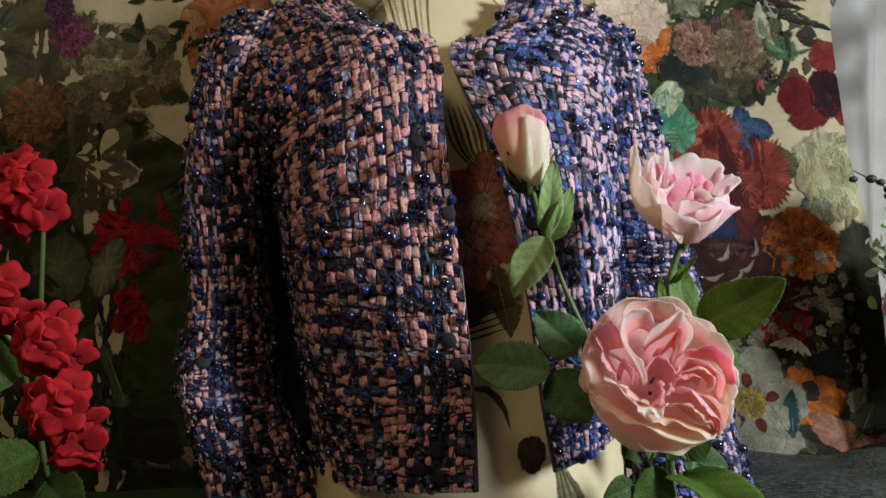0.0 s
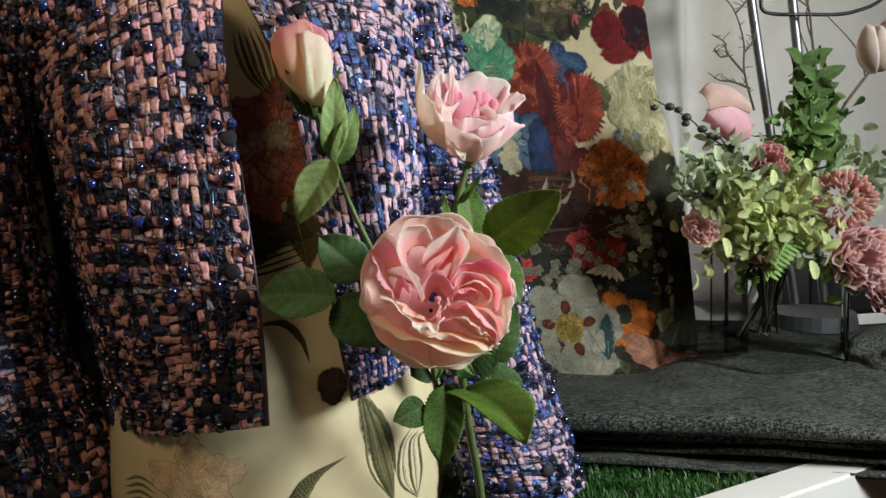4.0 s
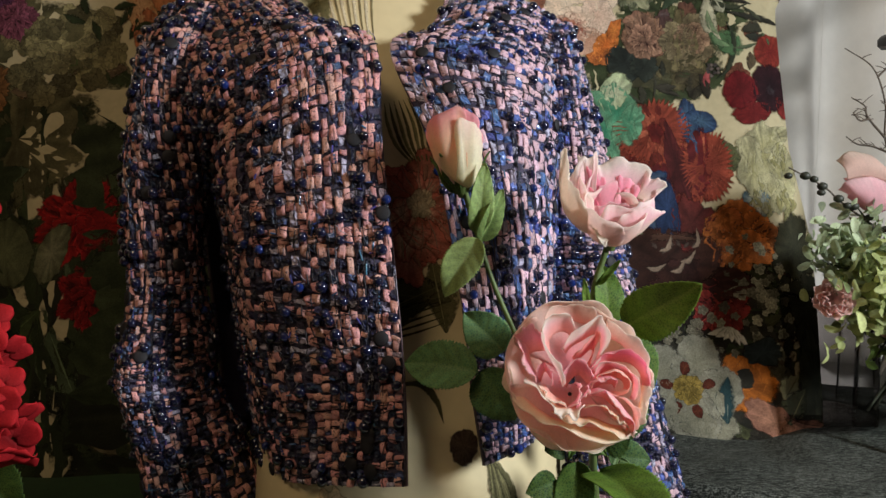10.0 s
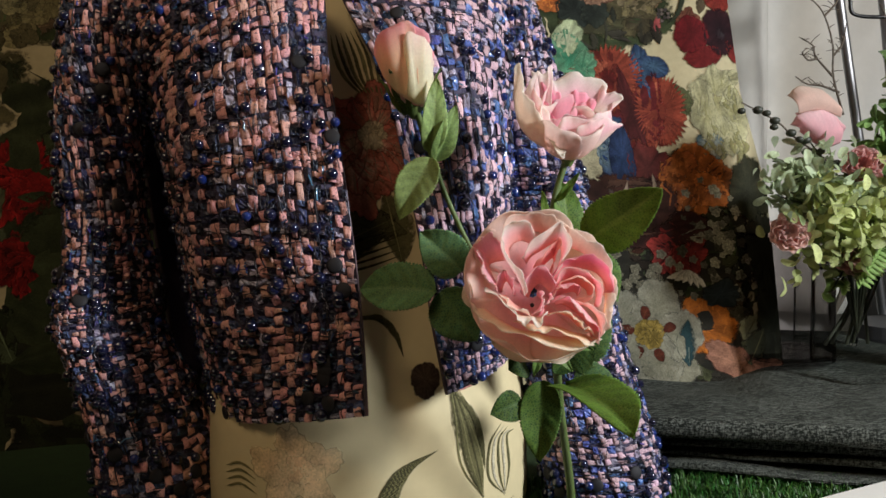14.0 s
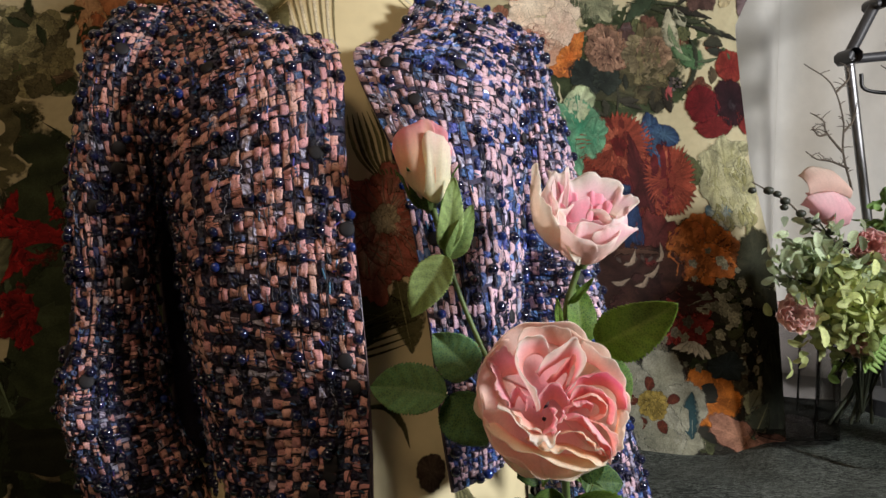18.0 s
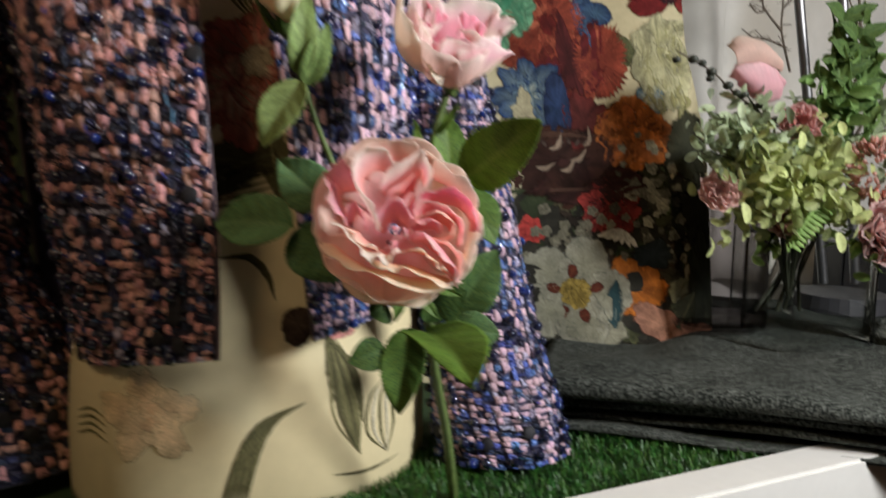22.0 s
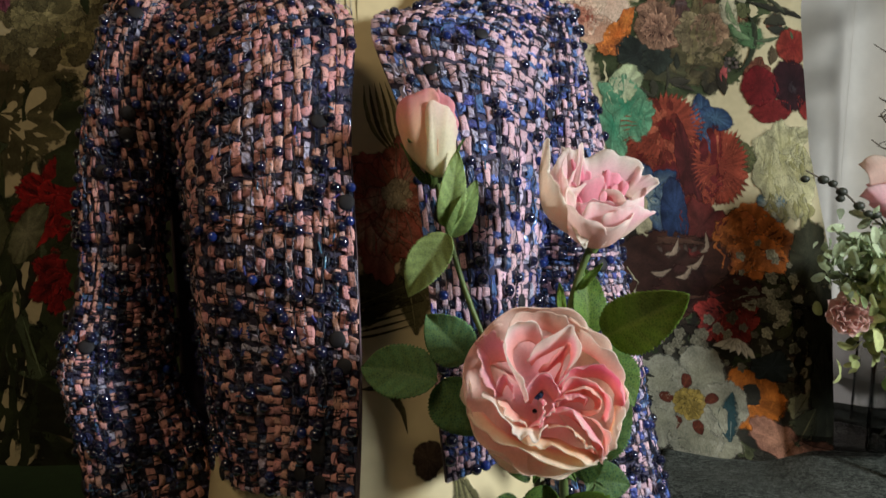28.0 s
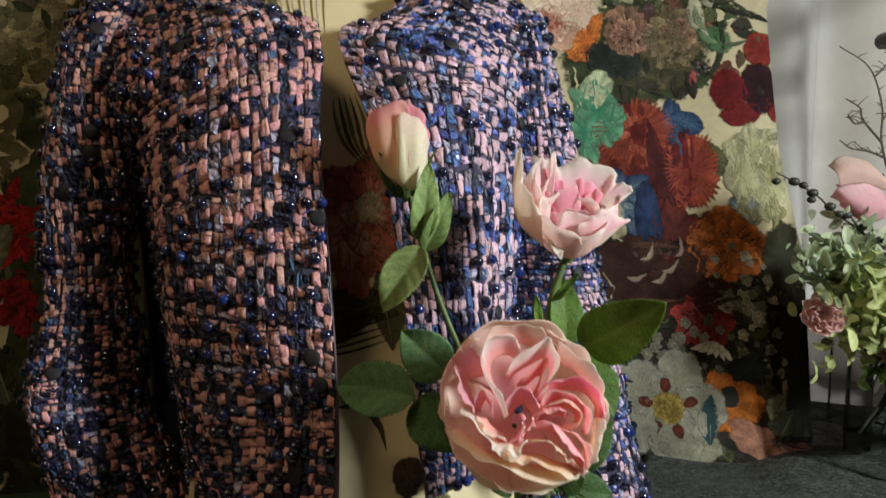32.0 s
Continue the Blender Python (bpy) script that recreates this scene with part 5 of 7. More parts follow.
BACKP = [[(-.240, .90, 1.31), (-.10, .955, 1.355), (.0, .975, 1.365), (.09, .975, 1.365), (.215, .945, 1.32)],
         [(-.215, .87, 1.15), (-.10, .985, 1.16), (.03, 1.01, 1.16), (.13, 1.0, 1.16), (.205, .92, 1.15)],
         [(-.165, .80, .86), (-.09, .97, .86), (.03, 1.0, .86), (.13, .98, .87), (.172, .80, .90)]]
panel("back_panel", loft(BACKP), 30, 30, 1, jacket, "plain back of the jacket", JC)

# beads: the first three hundred as pieces of the jacket, the rest joined
def bead_mesh(name, radius, flat, material):
    bm = bmesh.new()
    bmesh.ops.create_uvsphere(bm, u_segments=12, v_segments=8, radius=radius)
    for v_ in bm.verts:
        v_.co.z *= flat
    for f_ in bm.faces:
        f_.smooth = True
    me = bpy.data.meshes.new(name)
    bm.to_mesh(me)
    bm.free()
    me.materials.append(material)
    return me


KIND = [bead_mesh("bead", .0048, .94, BEAD_NAVY), bead_mesh("bead", .0046, .94, BEAD_BLUE), bead_mesh("sequin", .0070, .28, SEQUIN), bead_mesh("bead", .0056, .94, BEAD_NAVY)]
order = np.random.default_rng(3).permutation(len(BEADS))
rest = {0: Heap(), 1: Heap(), 2: Heap()}
for n_, idx in enumerate(order):
    f, u, v_, sign, q, royal = BEADS[idx]
    u1_, v1_ = np.array([u]), np.clip(np.array([v_]), .01, .99)
    nn = normals(f, u1_, v1_, sign)[0]
    kd = 2 if q < .12 else (1 if q < .12 + royal * .7 else (3 if q > .72 else 0))
    p = f(u1_, v1_)[0] + nn * (.0046 if kd != 2 else .0036) - JC
    m = pivot(p, nn)
    if n_ < 300:
        ob = new("sequin" if kd == 2 else "bead", KIND[kd])
        ob.parent, ob.matrix_local = jacket, m
    else:
        me = KIND[kd]
        co_ = np.array([x.co for x in me.vertices])
        h = rest[0 if kd == 3 else kd]
        ve = moved(m, co_)
        h.v.append(ve)
        h.f.extend([np.array([list(pl.vertices)]) + h.n for pl in me.polygons])
        h.n += len(ve)
for kd, h in rest.items():
    if h.n:
        h.make("bead_trim", (BEAD_NAVY, BEAD_BLUE, SEQUIN)[kd], jacket, kind="stuff")


# ---- silk roses on one stem ----
def petal_sheet(R, H, spread, curl, ruffle, seed, nu=15, nv=11, tip=0.0, power=.85, deep=0.0):
    """One petal on a bowl round +Z: R how far it opens, H how high it stands."""
    r = np.random.default_rng(seed)
    U, V = np.meshgrid(np.linspace(-1, 1, nu), np.linspace(.02, 1, nv), indexing="ij")
    ph = r.uniform(0, 6.28, 3)
    a = U * spread * np.sin(np.pi * np.clip(.16 + .62 * V, 0, 1)) ** .6
    length = 1 - .10 * U ** 2 - tip * np.abs(U) ** 1.5
    s = V * length
    rad = R * np.sin(s * np.pi / 2) ** power
    hgt = H * (1 - np.cos(s * np.pi / 2)) ** 1.0 - deep * s ** 2
    edge = np.clip((V - .55) / .45, 0, 1) ** 2
    rad = rad + edge * curl + edge * ruffle * (np.sin(2.6 * U * 2 + ph[0]) + .6 * np.sin(6 * U + ph[1]))
    hgt = hgt - np.maximum(edge * curl, 0) * .5 + edge * ruffle * (np.sin(3.1 * U * 2 + ph[2]) + .5 * np.sin(8 * U + ph[0]))
    x, y = rad * np.cos(a), rad * np.sin(a)
    return np.stack([x, y, hgt], -1).reshape(-1, 3), U.ravel(), V.ravel()


def petal_colours(U, V, c_base, c_mid, c_rim, rim=.86):
    rim = rim - .34
    V_, e = V[:, None], .62 * np.clip((np.maximum(V, np.abs(U) * .9) - rim) / (1 - rim), 0, 1)[:, None] ** 1.6
    c = np.where(V_ < .5, np.array(c_base) * (1 - V_ * 2) + np.array(c_mid) * V_ * 2, np.array(c_mid))
    return c * (1 - e) + np.array(c_rim) * e


def petal(name, sheet, cols, m, parent, shift, thick=.0007):
    v, U, V = sheet
    v = moved(m, v) - np.asarray(shift)
    nu = int(round(len(np.unique(np.round(U, 5)))))
    nv = len(v) // nu
    fs = grid_faces(nu, nv)
    ob = mesh_object(name, v, fs, PETAL, parent, colours=cols)
    mod = ob.modifiers.new("thickness", "SOLIDIFY")
    mod.thickness = thick
    return ob


def leaf_sheet(base_p, tip_p, face, width, droop=.15, fold=.25, teeth=22, nu=17, nv=67, wave=.03, seed=0, blunt=.9):
    """A toothed leaf from base to tip, with its midrib fold."""
    r = np.random.default_rng(seed + 100)
    b, t = np.array(base_p, float), np.array(tip_p, float)
    d = t - b
    L = np.linalg.norm(d)
    d /= L
    n = np.array(face, float)
    n -= d * (n @ d)
    n /= np.linalg.norm(n)
    s = np.cross(d, n)
    U, V = np.meshgrid(np.linspace(-1, 1, nu), np.linspace(0, 1, nv), indexing="ij")
    prof = 1.06 * (V / .385) ** .5 * ((1 - V) / .615) ** (.8 * blunt / .9)
    notch = np.interp(V[0], np.linspace(0, 1, teeth * 2), r.uniform(.3, 1.2, teeth * 2))
    saw = 1 - .15 * ((V * teeth) % 1.0) * notch[None] * (np.abs(U) > .9)
    w = width * .5 * prof * saw
    ph = r.uniform(0, 6.28, 2)
    veins = -.016 * L * np.abs(np.sin((V * 6 - np.abs(U) * 1.2) * np.pi)) ** .6 * np.sin(np.pi * np.abs(U)) ** .7
    out = droop * L * 2 * V * (1 - V) + fold * np.abs(U) * w - veins * .5 + wave * L * np.sin(V * 7 + ph[0] + U) * np.abs(U)
    p = b + d * (V * L)[..., None] + s * (U * w)[..., None] + n * out[..., None]
    return p.reshape(-1, 3), U.ravel(), V.ravel(), nu, nv


def leaf(name, base_p, tip_p, face, width, colour, parent, shift, label="", light=None, **kw):
    p, U, V, nu, nv = leaf_sheet(base_p, tip_p, face, width, **kw)
    c0 = np.array(colour)
    rib = np.exp(-(np.abs(U) / .10) ** 2) * .55 + .30 * (np.abs(np.sin((V * 6 - np.abs(U) * 1.2) * np.pi)) < .10) * (np.abs(U) > .1)
    cl = np.array(light) if light is not None else c0 * 1.9 + .02
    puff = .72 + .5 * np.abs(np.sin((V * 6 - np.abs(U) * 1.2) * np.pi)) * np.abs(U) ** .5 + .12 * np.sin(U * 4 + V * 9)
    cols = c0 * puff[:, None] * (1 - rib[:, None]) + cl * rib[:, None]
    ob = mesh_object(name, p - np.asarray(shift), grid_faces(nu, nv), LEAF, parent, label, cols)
    mod = ob.modifiers.new("thickness", "SOLIDIFY")
    mod.thickness = .0006
    return ob


ROOT = np.array((.215, .68, .738))
spray = base("rose_spray", ROOT, "artificial pink garden rose stem with two blooms and a bud", "flower")
RC = np.array((.1550, .5715, .9825))
AXIS = np.array((.06, -.90, .40))
AXIS = AXIS / np.linalg.norm(AXIS)
RM = pivot(RC, AXIS, 20)
sd = 500
RINGS = [(6, .0565, .016, .85, -.002, .0016, .004), (6, .0580, .029, .82, -.003, .0020, .0)]
for k, (cnt, R, H, spread, curl, ruf, deep) in enumerate(RINGS):
    for i in range(cnt):
        sd += 1
        r = np.random.default_rng(sd)
        sheet = petal_sheet(R * r.uniform(.93, 1.06), H * r.uniform(.88, 1.1), spread * r.uniform(.85, 1.1), curl, ruf, sd, deep=deep, power=.75 if k < 2 else .8, nu=19, nv=13)
        mid = np.array(((.99, .85, .72), (.99, .85, .78), (.99, .72, .74))[k]) * r.uniform(.95, 1.03)
        cols = petal_colours(sheet[1], sheet[2], (.96, .46, .55), mid, (.99, .90, .82), .92)
        tilt = Matrix.Rotation(r.normal(0, .05), 4, "X") @ Matrix.Rotation(r.normal(0, .05), 4, "Y")
        m = RM @ tilt @ Matrix.Rotation(2 * math.pi * (i + .43 * k) / cnt + r.normal(0, .14), 4, "Z")
        petal("petal", sheet, np.clip(cols, 0, .98), m, spray, ROOT, .0004)
RZ = Vector(AXIS)
RX = (Vector((1, 0, 0)) - RZ * RZ.x).normalized()
RY = RZ.cross(RX)
RF = Matrix.Translation(RC) @ Matrix((RX, RY, RZ)).transposed().to_4x4()


def sheet_petal(frame_m, top, foot, mid, rim_c, base_c=(.975, .58, .52), wide=-.05, ruffle=.0012, bulge=0.0, lift=.0, thick=.0004, nu=41, nv=17, parent=None, shift=None, name="petal"):
    """A thin petal between its free edge and its foot, both curves of x, y, height in centimetres in a flower's own frame."""
    global sd
    sd += 1
    r = np.random.default_rng(sd)
    s = np.linspace(0, 1, nu)
    a, b = spline(np.array(top) * .01, s), spline(np.array(foot) * .01, s)
    a[:, 2] -= .007 * np.abs(2 * s - 1) ** 5
    b = b + (a - b) * lift
    knots = np.linspace(0, 1, 22)
    wav = ruffle * (np.sin(s * 11 + r.uniform(0, 6)) + .5 * np.sin(s * 25 + r.uniform(0, 6)) + np.interp(s, knots, r.normal(0, .45, 22)))
    t = np.gradient(a, axis=0)
    side = np.stack([-t[:, 1], t[:, 0], 0 * s], 1)
    side /= np.linalg.norm(side, axis=1, keepdims=True) + 1e-9
    V = np.linspace(0, 1, nv)
    p = b[:, None] * (1 - V)[None, :, None] + a[:, None] * V[None, :, None]
    lean = r.normal(0, .0016)
    p = p + side[:, None] * (lean * np.sin(np.pi * V)[None, :, None] + (wav[:, None] * V[None] ** 4)[..., None])
    p[..., 2] += wav[:, None] * V[None] ** 4 * .7 + (bulge + .0012 * np.sin(s * 9 + r.uniform(0, 6)))[:, None] * np.sin(np.pi * V)[None]
    U, VV = np.meshgrid(np.linspace(-1, 1, nu), V, indexing="ij")
    u_, v_ = U.ravel(), VV.ravel()
    c0, c1, c2 = np.array(base_c), np.array(mid) * r.uniform(.98, 1.02), np.array(rim_c)
    # the dye runs unevenly towards a paler edge
    f = v_ + .07 * np.sin(u_ * 5 + r.uniform(0, 6)) + .05 * np.sin(u_ * 13 + r.uniform(0, 6)) + wide
    cols = c0 + (c1 - c0) * np.clip(v_ / .5, 0, 1)[:, None]
    cols = cols + (c2 - cols) * (.9 * np.clip((f - .50) / .5, 0, 1) ** 1.3)[:, None]
    cols = cols * (1 + .03 * np.sin(u_ * 37 + r.uniform(0, 6)) * v_)[:, None]
    return petal(name, (p.reshape(-1, 3), u_, v_), np.clip(cols, 0, .98), frame_m, parent or spray, ROOT if shift is None else shift, thick)


PNK, WHT = (.97, .56, .66), (.99, .93, .87)
# the quartered heart: petals folded over a hollow beside the middle
sheet_petal(RF, [(-4.8, 2.6, 3.6), (-4.3, 3.1, 3.9), (-3.5, 3.0, 4.1), (-3.0, 2.7, 4.1)], [(-3.2, -0.3, 1.6), (-2.6, -0.2, 1.6), (-1.9, 0.1, 1.6), (-1.6, 0.4, 1.6)], PNK, (.98, .66, .66), lift=.5)
sheet_petal(RF, [(-4.7, 2.5, 3.8), (-4.7, 1.2, 4.0), (-4.3, 0.0, 4.0), (-3.5, -0.9, 3.9)], [(-3.0, 1.6, 2.0), (-2.9, 0.9, 1.8), (-2.6, 0.1, 1.7), (-2.2, -0.3, 1.6)], PNK, (.98, .70, .66), lift=.5)
sheet_petal(RF, [(-0.5, 2.8, 3.8), (-0.8, 3.7, 4.3), (-1.7, 4.1, 4.5), (-2.6, 3.8, 4.6), (-3.1, 2.8, 4.7), (-2.9, 1.8, 4.7), (-2.3, 0.6, 4.6), (-1.7, -0.4, 4.3), (-1.3, -1.0, 3.9)], [(-0.4, 1.7, 1.8), (-0.7, 2.0, 1.7), (-1.1, 1.9, 1.6), (-1.5, 1.5, 1.6), (-1.6, 1.1, 1.6), (-1.5, 0.6, 1.6), (-1.2, 0.1, 1.6), (-1.0, -0.4, 1.6), (-0.8, -0.7, 1.6)], (.98, .70, .74), WHT, wide=0.3, lift=.5)
sheet_petal(RF, [(-3.5, -0.7, 3.6), (-3.1, 0.6, 4.1), (-2.6, -0.3, 4.0), (-2.2, -1.0, 3.6)], [(-2.4, -0.7, 1.6), (-2.2, -0.6, 1.5), (-1.9, -0.8, 1.5), (-1.8, -1.0, 1.5)], PNK, (.98, .70, .70), lift=.5)
sheet_petal(RF, [(-1.4, 1.7, 3.7), (-1.2, 2.2, 4.0), (-0.1, 2.9, 4.3), (1.3, 3.9, 4.5), (1.8, 3.4, 4.6), (1.9, 2.5, 4.6), (1.2, 1.1, 4.5), (0.5, -0.0, 4.1)], [(-0.4, 1.2, 1.7), (-0.0, 1.5, 1.7), (0.5, 1.7, 1.6), (1.0, 1.7, 1.6), (1.2, 1.4, 1.6), (1.2, 1.1, 1.6), (1.0, 0.6, 1.6), (0.8, 0.1, 1.6)], (.97, .58, .66), WHT, wide=0.32, lift=.5)
sheet_petal(RF, [(-0.5, 1.0, 3.5), (0.0, 1.7, 3.9), (1.1, 2.8, 4.2), (1.1, 1.8, 4.0), (0.6, 0.5, 3.7)], [(0.2, 0.4, 1.6), (0.5, 0.6, 1.5), (0.8, 0.6, 1.5), (0.9, 0.4, 1.5), (0.9, 0.1, 1.5)], (.96, .46, .48), (.97, .60, .52), lift=.5)
sheet_petal(RF, [(-1.5, -0.7, 3.5), (-1.3, 0.0, 3.9), (-0.6, 0.8, 4.2), (0.0, 0.4, 4.2), (0.6, -0.5, 4.0), (0.7, -1.0, 3.7)], [(-0.3, -1.4, 1.4), (-0.2, -1.3, 1.4), (0.1, -1.2, 1.4), (0.2, -1.2, 1.4), (0.4, -1.3, 1.4), (0.5, -1.4, 1.4)], (.97, .60, .69), (.98, .76, .76), lift=.5)
sheet_petal(RF, [(0.5, 0.0, 4.2), (1.2, 0.9, 4.6), (2.5, 1.3, 4.7), (3.8, 1.0, 4.6), (4.7, 0.0, 4.3), (5.0, -1.1, 3.9)], [(1.8, -0.4, 1.7), (2.3, 0.1, 1.7), (3.1, 0.2, 1.7), (3.9, 0.1, 1.7), (4.4, -0.4, 1.7), (4.5, -1.0, 1.7)], (.96, .44, .57), (.98, .62, .64), lift=.5)
sheet_petal(RF, [(0.5, -0.6, 4.0), (1.0, 0.1, 4.3), (2.1, 0.4, 4.4), (3.4, -0.0, 4.3), (3.9, -1.1, 4.1), (3.8, -2.1, 3.8)], [(1.8, -0.7, 1.6), (2.1, -0.4, 1.6), (3.0, -0.2, 1.6), (3.6, -0.4, 1.6), (3.9, -0.8, 1.6), (3.8, -1.5, 1.6)], (.97, .58, .62), (.98, .80, .74), lift=.5)
sheet_petal(RF, [(0.6, -1.2, 3.9), (1.3, -0.5, 4.2), (2.3, -0.1, 4.3), (3.0, -0.7, 4.2), (3.1, -1.4, 4.0), (2.3, -1.6, 3.8)], [(1.7, -1.1, 1.5), (2.1, -0.8, 1.5), (2.8, -0.7, 1.5), (3.3, -0.7, 1.5), (3.3, -1.0, 1.5), (2.9, -1.2, 1.5)], (.98, .68, .60), (.98, .80, .72), lift=.5)
sheet_petal(RF, [(0.4, -1.3, 3.8), (1.0, -0.9, 4.1), (2.0, -0.8, 4.1), (2.5, -1.1, 3.9)], [(1.5, -1.3, 1.4), (1.9, -1.0, 1.4), (2.5, -0.9, 1.4), (2.8, -1.0, 1.4)], PNK, (.98, .72, .70), lift=.5)
sheet_petal(RF, [(5.1, -1.0, 3.7), (4.7, -2.4, 3.8), (4.2, -3.6, 3.8), (3.6, -4.5, 3.6)], [(4.4, -0.8, 1.6), (4.2, -1.6, 1.6), (3.9, -2.4, 1.6), (3.5, -3.0, 1.6)], (.98, .74, .46), WHT, wide=0.3, lift=.5)
sheet_petal(RF, [(0.4, -1.7, 4.0), (1.0, -1.8, 4.3), (2.0, -2.6, 4.4), (2.9, -3.6, 4.2), (3.5, -4.7, 3.8)], [(1.4, -1.7, 1.5), (1.9, -1.9, 1.5), (2.5, -2.4, 1.5), (2.9, -3.0, 1.5), (3.1, -3.6, 1.5)], (.97, .56, .67), (.98, .80, .76), lift=.5)
sheet_petal(RF, [(1.6, -1.7, 3.9), (2.8, -2.0, 4.2), (3.6, -2.9, 4.2), (3.8, -3.9, 4.0), (3.6, -4.8, 3.7)], [(2.7, -1.6, 1.5), (3.3, -1.9, 1.5), (3.8, -2.4, 1.5), (3.7, -3.0, 1.5), (3.5, -3.6, 1.5)], (.98, .64, .60), (.98, .82, .76), lift=.5)
sheet_petal(RF, [(-4.4, -0.6, 3.9), (-4.0, -1.2, 4.2), (-3.4, -2.1, 4.5), (-2.7, -3.2, 4.7), (-1.8, -3.3, 4.7), (-1.0, -3.4, 4.7), (0.0, -2.9, 4.5)], [(-2.5, -0.8, 1.4), (-2.2, -1.1, 1.3), (-1.7, -1.4, 1.2), (-1.1, -1.8, 1.2), (-0.6, -1.9, 1.2), (-0.2, -1.8, 1.2), (0.3, -1.7, 1.2)], (.98, .80, .70), WHT, wide=0.35, ruffle=.0022, lift=.5)
sheet_petal(RF, [(-3.3, -1.1, 4.1), (-3.1, -2.0, 4.3), (-2.2, -2.5, 4.3), (-1.3, -2.9, 4.2)], [(-1.9, -0.7, 1.2), (-1.6, -1.0, 1.1), (-1.1, -1.5, 1.1), (-0.5, -1.7, 1.1)], (.98, .76, .66), WHT, lift=.5)
sheet_petal(RF, [(-0.5, -0.8, 3.6), (-0.3, -1.5, 4.0), (-0.8, -2.4, 4.2), (-1.5, -3.0, 4.2)], [(-0.1, -0.9, 1.3), (0.0, -1.2, 1.2), (-0.1, -1.6, 1.2), (-0.5, -1.8, 1.2)], PNK, (.98, .80, .76), lift=.5)
sheet_petal(RF, [(0.6, -1.0, 3.9), (0.1, -1.7, 4.1), (-0.4, -2.3, 4.2), (-0.7, -2.9, 4.1)], [(0.8, -1.1, 1.4), (0.6, -1.4, 1.4), (0.4, -1.7, 1.4), (0.1, -2.0, 1.4)], PNK, (.98, .82, .78), lift=.5)
sheet_petal(RF, [(0.0, -2.7, 4.1), (0.8, -2.8, 4.3), (1.7, -3.2, 4.4), (2.3, -3.9, 4.2), (3.3, -4.1, 3.9)], [(0.4, -2.0, 1.3), (1.1, -2.1, 1.3), (1.7, -2.3, 1.3), (2.2, -2.8, 1.3), (2.6, -3.1, 1.3)], (.98, .80, .60), WHT, lift=.5)
sheet_petal(RF, [(-2.6, -3.2, 3.9), (-1.7, -3.8, 4.1), (-0.6, -4.0, 4.1), (0.4, -4.1, 4.1), (2.0, -4.7, 3.9), (3.3, -4.8, 3.6)], [(-1.2, -2.3, 1.2), (-0.5, -2.4, 1.2), (0.3, -2.5, 1.2), (1.1, -2.5, 1.2), (1.9, -2.8, 1.2), (2.5, -2.9, 1.2)], (.98, .74, .54), (.99, .92, .80), lift=.5)
sheet_petal(RF, [(-5.1, -1.9, 3.2), (-4.1, -3.1, 3.5), (-2.6, -4.1, 3.6), (-1.0, -4.6, 3.6), (0.8, -5.1, 3.5), (2.9, -4.9, 3.4), (4.1, -4.5, 3.2)], [(-3.0, -1.6, 1.0), (-2.4, -2.1, 1.0), (-1.4, -2.6, 1.0), (-0.3, -2.7, 1.0), (0.8, -2.9, 1.0), (2.1, -2.9, 1.0), (2.9, -2.9, 1.0)], (.98, .82, .66), (.99, .92, .82), ruffle=.0018, lift=.5)
sheet_petal(RF, [(2.3, 4.0, 3.6), (3.7, 2.8, 3.9), (4.8, 1.4, 3.9), (5.3, 0.1, 3.6), (5.5, -1.4, 3.2)], [(2.5, 1.7, 1.4), (3.2, 1.4, 1.4), (3.8, 0.9, 1.4), (4.1, 0.3, 1.4), (4.0, -0.3, 1.4)], (.98, .76, .68), WHT, lift=.5)
sheet_petal(RF, [(-2.9, 2.9, 3.5), (-2.1, 4.6, 3.6), (-0.5, 5.0, 3.7), (0.9, 4.6, 3.8), (1.7, 4.0, 3.8)], [(-1.0, 2.4, 1.4), (-0.7, 2.7, 1.4), (-0.0, 2.9, 1.4), (0.6, 2.7, 1.4), (0.9, 2.4, 1.4)], (.98, .76, .68), (.98, .86, .78), lift=.5)
# a tiny black ball deep in the hollow stands for its shade
bm = bmesh.new()
bmesh.ops.create_icosphere(bm, subdivisions=2, radius=.0016)
bm.transform(Matrix.Translation(-Vector(ROOT)) @ RF @ Matrix.Translation((-.005, -.014, .014)))
part("rose_eye", bm, THREAD, spray, "small black ball standing for shade in the rose hollow")
# half-open bloom
C2 = np.array((.196, .636, 1.089))
M2 = pivot(C2, (.12, -.54, .83), 35)
BF = Matrix.Translation((.197, .640, 1.110)) @ Matrix(((1, 0, 0), (0, .1483, -.9889), (0, .9889, .1483))).to_4x4()
for i in range(4):
    sheet = petal_sheet(.026, .034, 1.1, .0, .0010, 700 + i, power=.55, nu=21)
    petal("petal", sheet, petal_colours(sheet[1], sheet[2], (.95, .86, .66), (.98, .80, .76), (.98, .92, .88), .90), M2 @ Matrix.Rotation(math.pi * i / 2, 4, "Z"), spray, ROOT)
